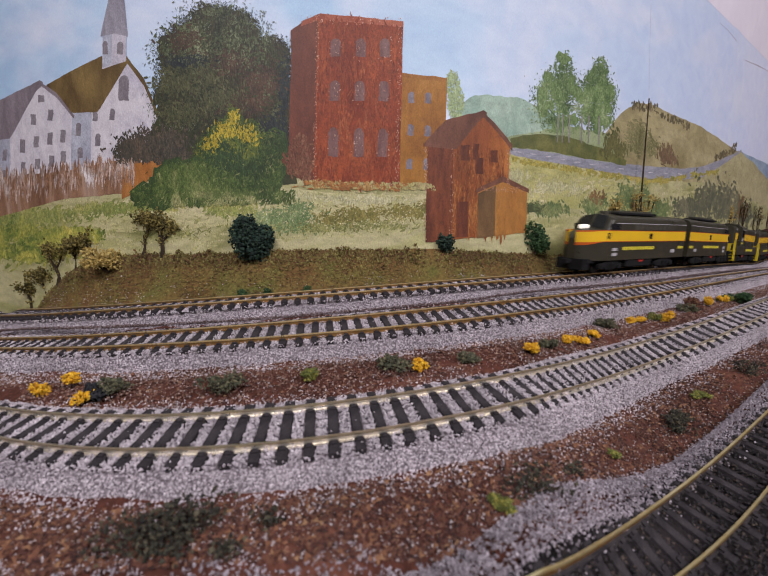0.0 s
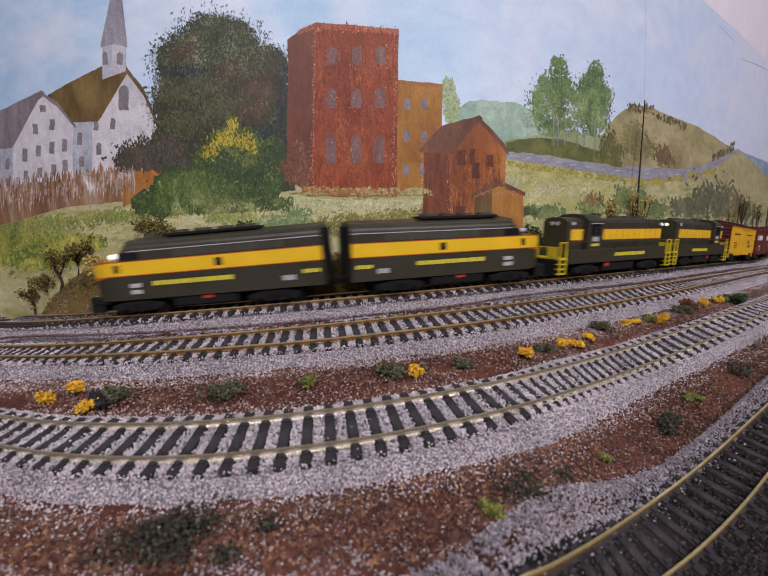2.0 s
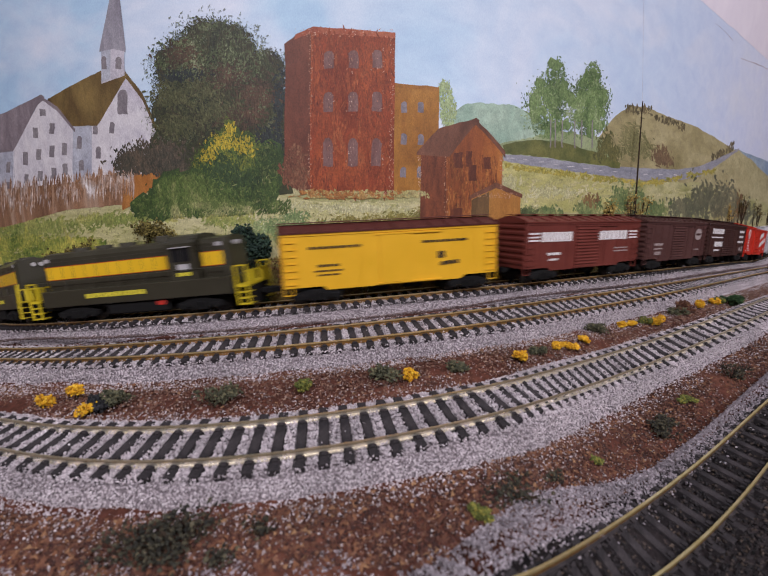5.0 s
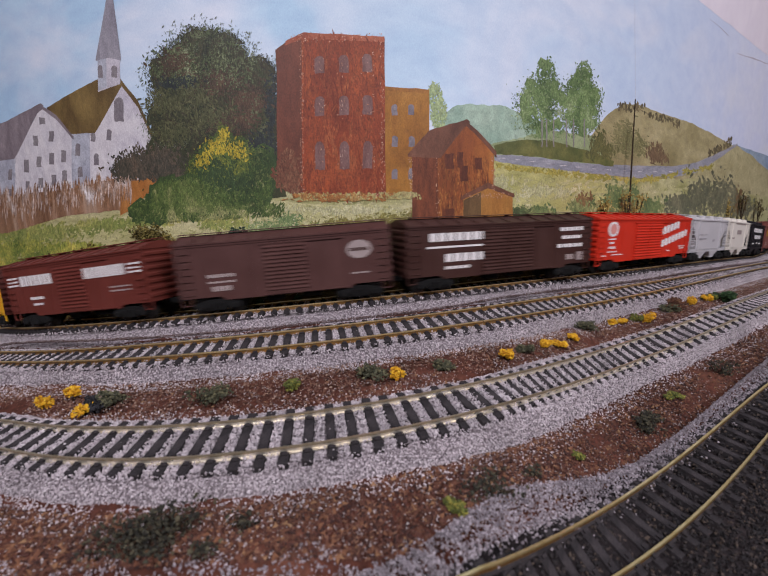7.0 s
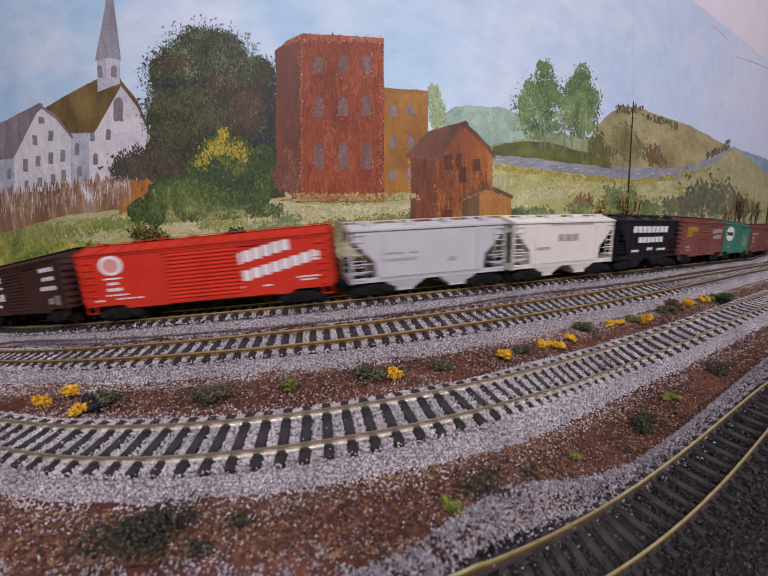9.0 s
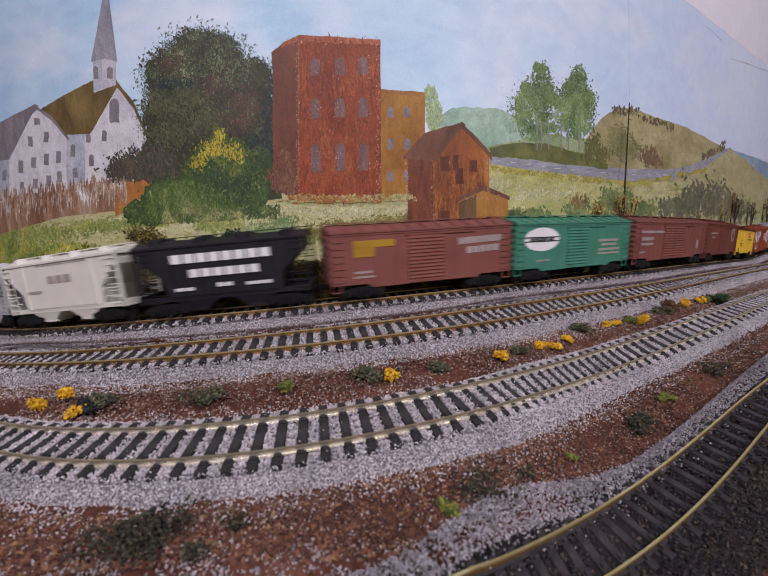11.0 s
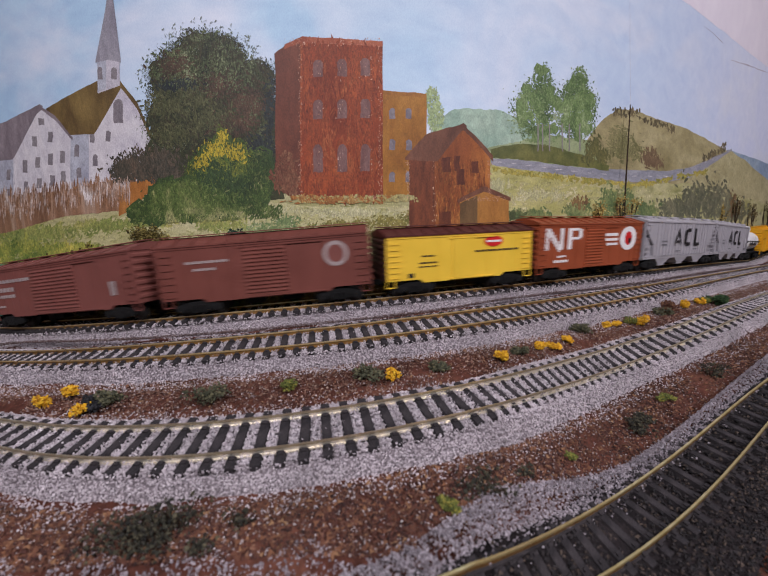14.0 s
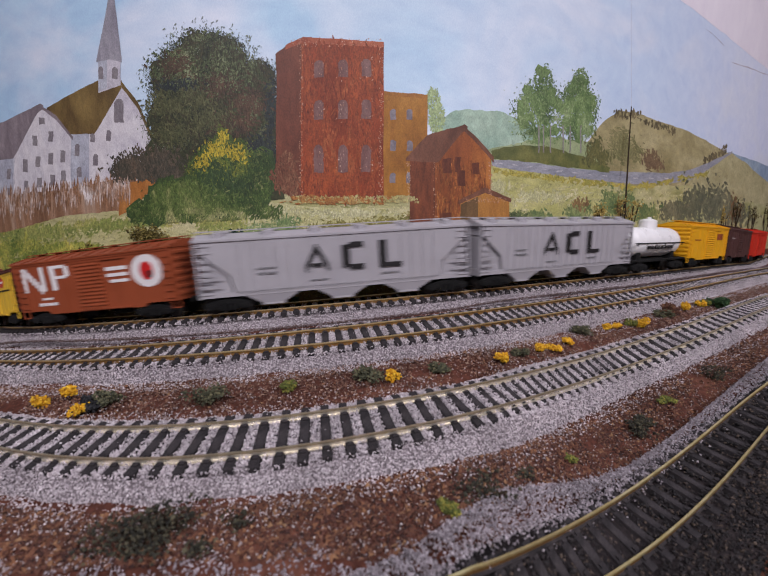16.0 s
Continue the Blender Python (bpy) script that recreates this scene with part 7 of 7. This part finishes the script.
def middle(a, b):
    xa = np.linspace(max(a[0, 0], b[0, 0]), min(a[-1, 0], b[-1, 0]), 900)
    near = np.stack([xa, near_x(b, xa)], 1)
    t = np.gradient(near, axis=0)
    t /= np.linalg.norm(t, axis=1)[:, None]
    nrm = np.stack([-t[:, 1], t[:, 0]], 1)
    width = np.array([np.min(np.hypot(a[:, 0] - p[0], a[:, 1] - p[1])) for p in near])
    return near + nrm * width[:, None] / 2, width, t


def rail_mesh(name, line, mat, parent, x0, x1):
    pts = resample(line, 0.004, x0, x1)
    t = np.gradient(pts, axis=0)
    t /= np.linalg.norm(t, axis=1)[:, None]
    nrm = np.stack([-t[:, 1], t[:, 0]], 1)
    z = rail_top(pts[:, 0], pts[:, 1])
    prof = [(-0.00038, 0), (0.00038, 0), (0.00042, -0.0006), (0.00018, -0.0009), (0.0002, -0.0019), (0.0010, -0.0022), (0.0010, -0.0025),
            (-0.0010, -0.0025), (-0.0010, -0.0022), (-0.0002, -0.0019), (-0.00018, -0.0009), (-0.00042, -0.0006)]
    k = len(prof)
    verts = np.concatenate([np.column_stack([pts + nrm * o * 1.05, z + h]) for o, h in prof])
    n = len(pts)
    faces = [(a * n + i, a * n + i + 1, ((a + 1) % k) * n + i + 1, ((a + 1) % k) * n + i) for a in range(k) for i in range(n - 1)]
    ob = mesh_ob(name, verts, faces, mat, parent)
    ob.data.materials.append(RAIL_SIDE_NEW if mat is RAIL_NEW else RAIL_SIDE_OLD)
    ob.data.materials.append(RAIL_FOOT if mat is RAIL_NEW else TIE if mat is RAIL_BRASS else RAIL_SIDE_OLD)
    which = [0, 0, 1, 1, 2, 2, 2, 2, 2, 1, 1, 0] if mat is RAIL_BRASS else [0, 0, 1, 2, 2, 2, 1, 2, 2, 2, 1, 0] if mat is RAIL_NEW else [0, 0, 1, 1, 1, 1, 1, 1, 1, 1, 1, 0]
    ob.data.polygons.foreach_set("material_index", np.repeat(which, n - 1).astype(np.int32))
    return ob


def tie_mesh():
    b = bmesh.new()
    bx(b, -0.00172, 0.00172, -0.0146, 0.0146, -0.0045, -0.0018, 0.0002)
    for y in (-0.0105, -0.0068, 0.0068, 0.0105):
        bx(b, -0.0010, 0.0010, y - 0.0008, y + 0.0008, -0.0019, -0.0011)
    bmesh.ops.recalc_face_normals(b, faces=b.faces)
    me = bpy.data.meshes.new("tie")
    b.to_mesh(me)
    b.free()
    me.materials.append(TIE)
    return me


TIE_MESH = tie_mesh()


def build_track(a, b, rail, label, x0, x1, lo, hi, step):
    root = tagged(new("railway_track"), label, "railway track", "parallel tracks")
    ra = rail_mesh("rail", a, rail, root, lo, hi)
    rb = rail_mesh("rail", b, rail, root, lo, hi)
    mid, width, _ = middle(a, b)
    s = arc(mid)
    rng = random.Random(int(abs(x0) * 1e4))
    k0, k1 = np.interp(x0, mid[:, 0], s), np.interp(x1, mid[:, 0], s)
    for k in np.arange(k0, k1, step):
        x, y = np.interp(k, s, mid[:, 0]), np.interp(k, s, mid[:, 1])
        x2, y2 = np.interp(k + 0.002, s, mid[:, 0]), np.interp(k + 0.002, s, mid[:, 1])
        w = np.interp(k, s, width)
        o = new("tie", TIE_MESH)
        o.parent = root
        turn = math.atan2(y2 - y, x2 - x)
        ex, ey = -math.sin(turn) * 0.0086, math.cos(turn) * 0.0086
        za, zb = float(rail_top(x + ex, y + ey)), float(rail_top(x - ex, y - ey))
        o.matrix_basis = pose(x, y, (za + zb) / 2, 0, 0, math.degrees(turn) + rng.uniform(-1.2, 1.2)) @ pose(0, 0, 0, math.degrees(math.atan2(za - zb, 0.0172))) @ Matrix.Diagonal((rng.uniform(0.94, 1.06), w / 0.0172, 1, 1))
    return root, mid, width


def squeeze(o, x):
    """The shoulders grow narrower to the east."""
    return np.where(np.abs(o) > 0.0155, np.sign(o) * (0.0155 + (np.abs(o) - 0.0155) * (1 - 0.6 * ease((x - 0.04) / 0.14))), o)


def shoulder(o, near, far):
    """Height of the ballast under the rail heads: level between the rails, sloping off outside."""
    run = np.where(np.asarray(o) < 0, near, np.maximum(far, 0.018)) - 0.0155
    return -0.0030 - 0.0050 * np.clip((np.abs(o) - 0.0155) / run, 0, 1.2)


def strip(name, mid, lo, hi, near, far, mat, drop, parent, half):
    pts = resample(mid, 0.006, lo, hi)
    t = np.gradient(pts, axis=0)
    t /= np.linalg.norm(t, axis=1)[:, None]
    nrm = np.stack([-t[:, 1], t[:, 0]], 1)
    verts = []
    for o in (-max(near, 0.0185) - 0.001, -max(near - 0.002, 0.0165), -0.0155, 0.0155, max(far - 0.003, 0.0165), max(far + 0.001, 0.019)):
        p = pts + nrm * (squeeze(np.full(len(pts), o), pts[:, 0]) * np.clip(np.interp(pts[:, 0], mid[:, 0], half), 0.7, 1.0))[:, None]
        verts.append(np.column_stack([p, rail_top(*p.T) + shoulder(o, near, far) - drop]))
    verts = np.concatenate(verts)
    n = len(pts)
    faces = [(q * n + i, q * n + i + 1, (q + 1) * n + i + 1, (q + 1) * n + i) for q in range(5) for i in range(n - 1)]
    return mesh_ob(name, verts, faces, mat, parent, smooth=True)


def scatter(mid, lo, hi, near, far, count, rng, size, rag=0.005, up=0.0, ties=None, edge=None):
    s = arc(mid)
    k = rng.uniform(np.interp(lo, mid[:, 0], s), np.interp(hi, mid[:, 0], s), count)
    x, y = np.interp(k, s, mid[:, 0]), np.interp(k, s, mid[:, 1])
    dx, dy = np.interp(k + 0.003, s, mid[:, 0]) - x, np.interp(k + 0.003, s, mid[:, 1]) - y
    n = np.hypot(dx, dy)
    o = rng.uniform(-near, far, count)
    loose = rng.random(count) < 0.16
    o = np.where(loose, np.where(rng.random(count) < 0.55, -near + 0.002 - np.abs(rng.normal(0, rag, count)), far - 0.002 + np.abs(rng.normal(0, rag, count))), o)
    h = shoulder(o, *(edge or (near, far)))
    o = squeeze(o, x)
    if ties:
        o = o * np.clip(np.interp(k, s, ties[2]) / ties[2].max() * ties[3], 0.7, 1.0)
    px, py = x - dy / n * o, y + dx / n * o
    z = np.maximum(rail_top(px, py) + h + up + rng.uniform(-0.0006, 0.0007, count), ground_z(px, py) + 0.0002)
    sizes = rng.uniform(size[0], size[1], count)
    keep = np.ones(count, bool)
    if ties:
        first, step = np.interp(ties[0], mid[:, 0], s), ties[1]
        along = np.abs((k - first + step / 2) % step - step / 2)
        keep = (np.abs(o) > np.interp(k, s, ties[2])) | (along > 0.0021 + 0.5 * (sizes - 0.0004)) | (rng.random(count) < 0.012)
        z = np.where(np.abs(o) < 0.0155, z + 0.0006, z)
    return np.column_stack([px, py, z])[keep], sizes[keep]


def build_tracks():
    rng = np.random.default_rng(5)
    specs = [
        (R1A, R1B, RAIL_OLD, "single track with brown rails on grey ballast, below the bank", -0.44, 0.80, -3.4, 3.6, 0.0076, 0.0205, 0.018, 70000, (0.00030, 0.00060), STONES, BED),
        (R2A, R2B, RAIL_OLD, "single track with brown rails and black ties on grey ballast", -0.36, 0.75, -1.0, 1.3, 0.0076, 0.0195, 0.019, 72000, (0.00030, 0.00060), STONES, BED),
        (R3A, R3B, RAIL_NEW, "single track with shiny nickel rails and black ties", -0.24, 0.50, -0.7, 0.9, 0.0080, 0.0190, 0.0215, 82000, (0.00028, 0.00058), STONES, BED),
        (R4A, R4B, RAIL_BRASS, "single track with golden rails on black cinder ballast", -0.10, 0.46, -0.2, 0.52, 0.0086, 0.034, 0.0082, 26000, (0.0004, 0.0009), STONES_DARK, BED_DARK),
    ]
    mids = []
    for a, b, rail, label, x0, x1, lo, hi, step, near, far, count, size, stones, bed in specs:
        root, mid, width = build_track(a, b, rail, label, x0, x1, lo, hi, step)
        mids.append(mid)
        half = width / 0.0172
        strip("ballast_bed", mid, lo, hi, near, far, bed, 0.0013, root, half)
        pts, sz = scatter(mid, x0, x1, near, far, count, rng, size, ties=(x0, step, half * 0.0142, half.max()))
        if stones is STONES:
            more, sz2 = scatter(mid, x0, x1, 0.0138, 0.0138, 42000, rng, size, 0.0004, ties=(x0, step, half * 0.0142, half.max()), edge=(near, far))
            pts, sz = np.concatenate([pts, more]), np.concatenate([sz, sz2])
        tagged(grains("ballast", pts, sz, stones, rng, root), kind="stuff")
    # grey shoulder on the far side of the cinder track
    pts, sz = scatter(mids[3], -0.10, 0.44, -0.0088, 0.0225, 26000, rng, (0.00030, 0.00062), 0.0030, 0.0005, (-0.10, 0.0086, half * 0.0118, 9.0), (0.034, 0.024))
    tagged(grains("gravel_shoulder", pts, sz, STONES_DIM, rng), "grey ballast stones beside the cinder track", "gravel", kind="stuff")
    # weathered seam between the two far tracks
    pts, sz = scatter(mids[1], -0.36, 0.7, -0.0195, 0.0245, 15000, rng, (0.0003, 0.0006), 0.002, 0.0030)
    tagged(grains("weathered_gravel", pts, sz, STONES_BROWN, rng), "brown-stained stones between two tracks", "gravel", kind="stuff")
    return mids


def build_litter(mids):
    rng = np.random.default_rng(11)

    def cover(name, n, mat, size, lo, hi, tlo, thi, flat, label, up=0.0003):
        """Crumbs between the middles of two neighbouring tracks."""
        x = rng.uniform(lo, hi, n)
        f = rng.uniform(0, 1, n)
        ya, yb = tlo(x), thi(x)
        y = ya + (yb - ya) * f
        z = ground_z(x, y) + up
        tagged(grains(name, np.column_stack([x, y, z]), rng.uniform(*size, n), mat, rng, None, flat), label, "ground cover", kind="stuff")

    t4 = lambda x: near_x(mids[3], x) + 0.022
    near4 = lambda x: np.maximum(t4(x), 0.093 + 0.02 * ease((x - 0.01) / 0.08))
    t3n, t3f = (lambda x: near_x(mids[2], x) - 0.0225 + 0.006 * ease((x - 0.02) / 0.1)), (lambda x: near_x(mids[2], x) + 0.021)
    t2n = lambda x: near_x(mids[1], x) - 0.0175
    cover("loose_soil", 24000, CRUMBS_PALE, (0.0003, 0.0009), -0.26, 0.55, t3f, t2n, 0.7, "brown soil crumbs between the tracks")
    cover("loose_soil", 40000, CRUMBS, (0.0003, 0.0010), -0.16, 0.45, near4, t3n, 0.7, "brown soil crumbs between the tracks")
    cover("pale_gravel", 3200, CHIPS, (0.0002, 0.0006), -0.26, 0.5, t3f, t2n, 0.9, "scattered pale stone chips on soil", 0.0007)
    cover("pale_gravel", 3600, CHIPS, (0.0002, 0.0006), -0.16, 0.42, near4, t3n, 0.9, "scattered pale stone chips on soil", 0.0007)
    cover("leaf_litter", 5200, LITTER, (0.0006, 0.0014), -0.16, 0.42, near4, t3n, 0.22, "dry brown leaf litter on soil", 0.0008)
    cover("leaf_litter", 2400, LITTER, (0.0005, 0.0011), -0.26, 0.5, t3f, t2n, 0.22, "dry brown leaf litter on soil", 0.0008)
    cover("stray_ballast", 3400, STONES, (0.0003, 0.0006), -0.26, 0.5, lambda x: t2n(x) - 0.011, lambda x: t2n(x) + 0.002, 0.9, "stray grey ballast stones on soil", 0.0006)
    cover("stray_ballast", 2600, STONES, (0.0003, 0.0006), -0.16, 0.42, lambda x: t3n(x) - 0.010, lambda x: t3n(x) + 0.002, 0.9, "stray grey ballast stones on soil", 0.0006)
    cover("gravel_verge", 5500, STONES_DIM, (0.0003, 0.00062), -0.13, 0.03, lambda x: 0.062 + 0 * x, lambda x: 0.0945 + 0.0035 * np.sin(x * 210) + 0.03 * ease((x - 0.0) / 0.06), 0.9, "grey gravel along the nearest track", 0.0006)
    cover("bank_grass", 52000, GRASS, (0.0003, 0.0009), -0.42, 0.62, lambda x: near_x(MAIN, x) + 0.0165, lambda x: near_x(MAIN, x) + 0.052 + 0.05 * ease((x - 0.1) / 0.5) + 0.015 * ease((-0.2 - x) / 0.2), 0.8, "olive and brown turf on the bank", 0.0004)
    cover("cinder_soil", 16000, grainy("dark_crumbs", [(0.0, (0.012, 0.008, 0.007)), (0.7, (0.045, 0.026, 0.018)), (1.0, (0.10, 0.055, 0.03))]), (0.0003, 0.0010), -0.1, 0.30,
          lambda x: near_x(mids[3], x) - 0.085, lambda x: near_x(mids[3], x) - 0.030, 0.7, "dark brown soil beside the cinder track")


def build_bank_edge():
    rng = np.random.default_rng(21)
    n = 9000
    u = rng.uniform(-0.97, 0.93, n)
    d = wall_dist(u) * (1 - 0.003 - np.abs(rng.normal(0, 0.012, n)))
    x, y = u * d, d
    clump = np.array([max(0.0, 0.35 + noise.noise((q * 60, 1, 0)) + 0.6 * noise.noise((q * 200, 4, 0))) for q in x])
    z = ground_z(x, y) + rng.uniform(0, 1, n) ** 2 * 0.0075 * clump
    tagged(grains("bank_edge_grass", np.column_stack([x, y, z]), rng.uniform(0.0004, 0.0011, n), GRASS, rng, None, 1.4), "ragged turf along the backdrop's foot", "ground cover", kind="stuff")


MIDS = build_tracks()
build_bank_edge()
build_litter(MIDS)

# ---------------------------------------------------------------- motion of the train
RUN_T = (0, 0.5, 1, 1.5, 2, 2.5, 3, 3.5, 4, 6.5, 7, 7.5, 8, 8.5, 9, 11.5, 12, 12.5, 13, 13.5, 14, 14.5, 15, 15.5, 16)
RUN_S = (0.1444, 0.0646, -0.0179, -0.1052, -0.1955, -0.2850, -0.3727, -0.4551, -0.5413, -0.9862, -1.0803, -1.1727, -1.2642, -1.3560, -1.4448,
         -1.8889, -1.9777, -2.0675, -2.1597, -2.2495, -2.3388, -2.4295, -2.5199, -2.6112, -2.7063)


def on_track(s):
    x, y = np.interp(s, MAIN_S, MAIN[:, 0]), np.interp(s, MAIN_S, MAIN[:, 1])
    return Vector((x, y, float(rail_top(x, y + 0.05))))


def motions():
    times = [k * 0.25 for k in range(65)]
    for car, a, L in TRAIN:
        rows = []
        for t in times:
            s = float(np.interp(t, RUN_T, RUN_S)) + a + L / 2
            p, q = on_track(s - L * 0.34), on_track(s + L * 0.34)
            d = q - p
            turn = math.degrees(math.atan2(d.y, d.x))
            nose = math.degrees(math.atan2(d.z, math.hypot(d.x, d.y)))
            c = (p + q) / 2
            rows.append((t, pose(c.x, c.y, c.z, 0, 0, turn) @ pose(0, 0, 0, 0, -nose, 0)))
        walk(car, rows)


motions()
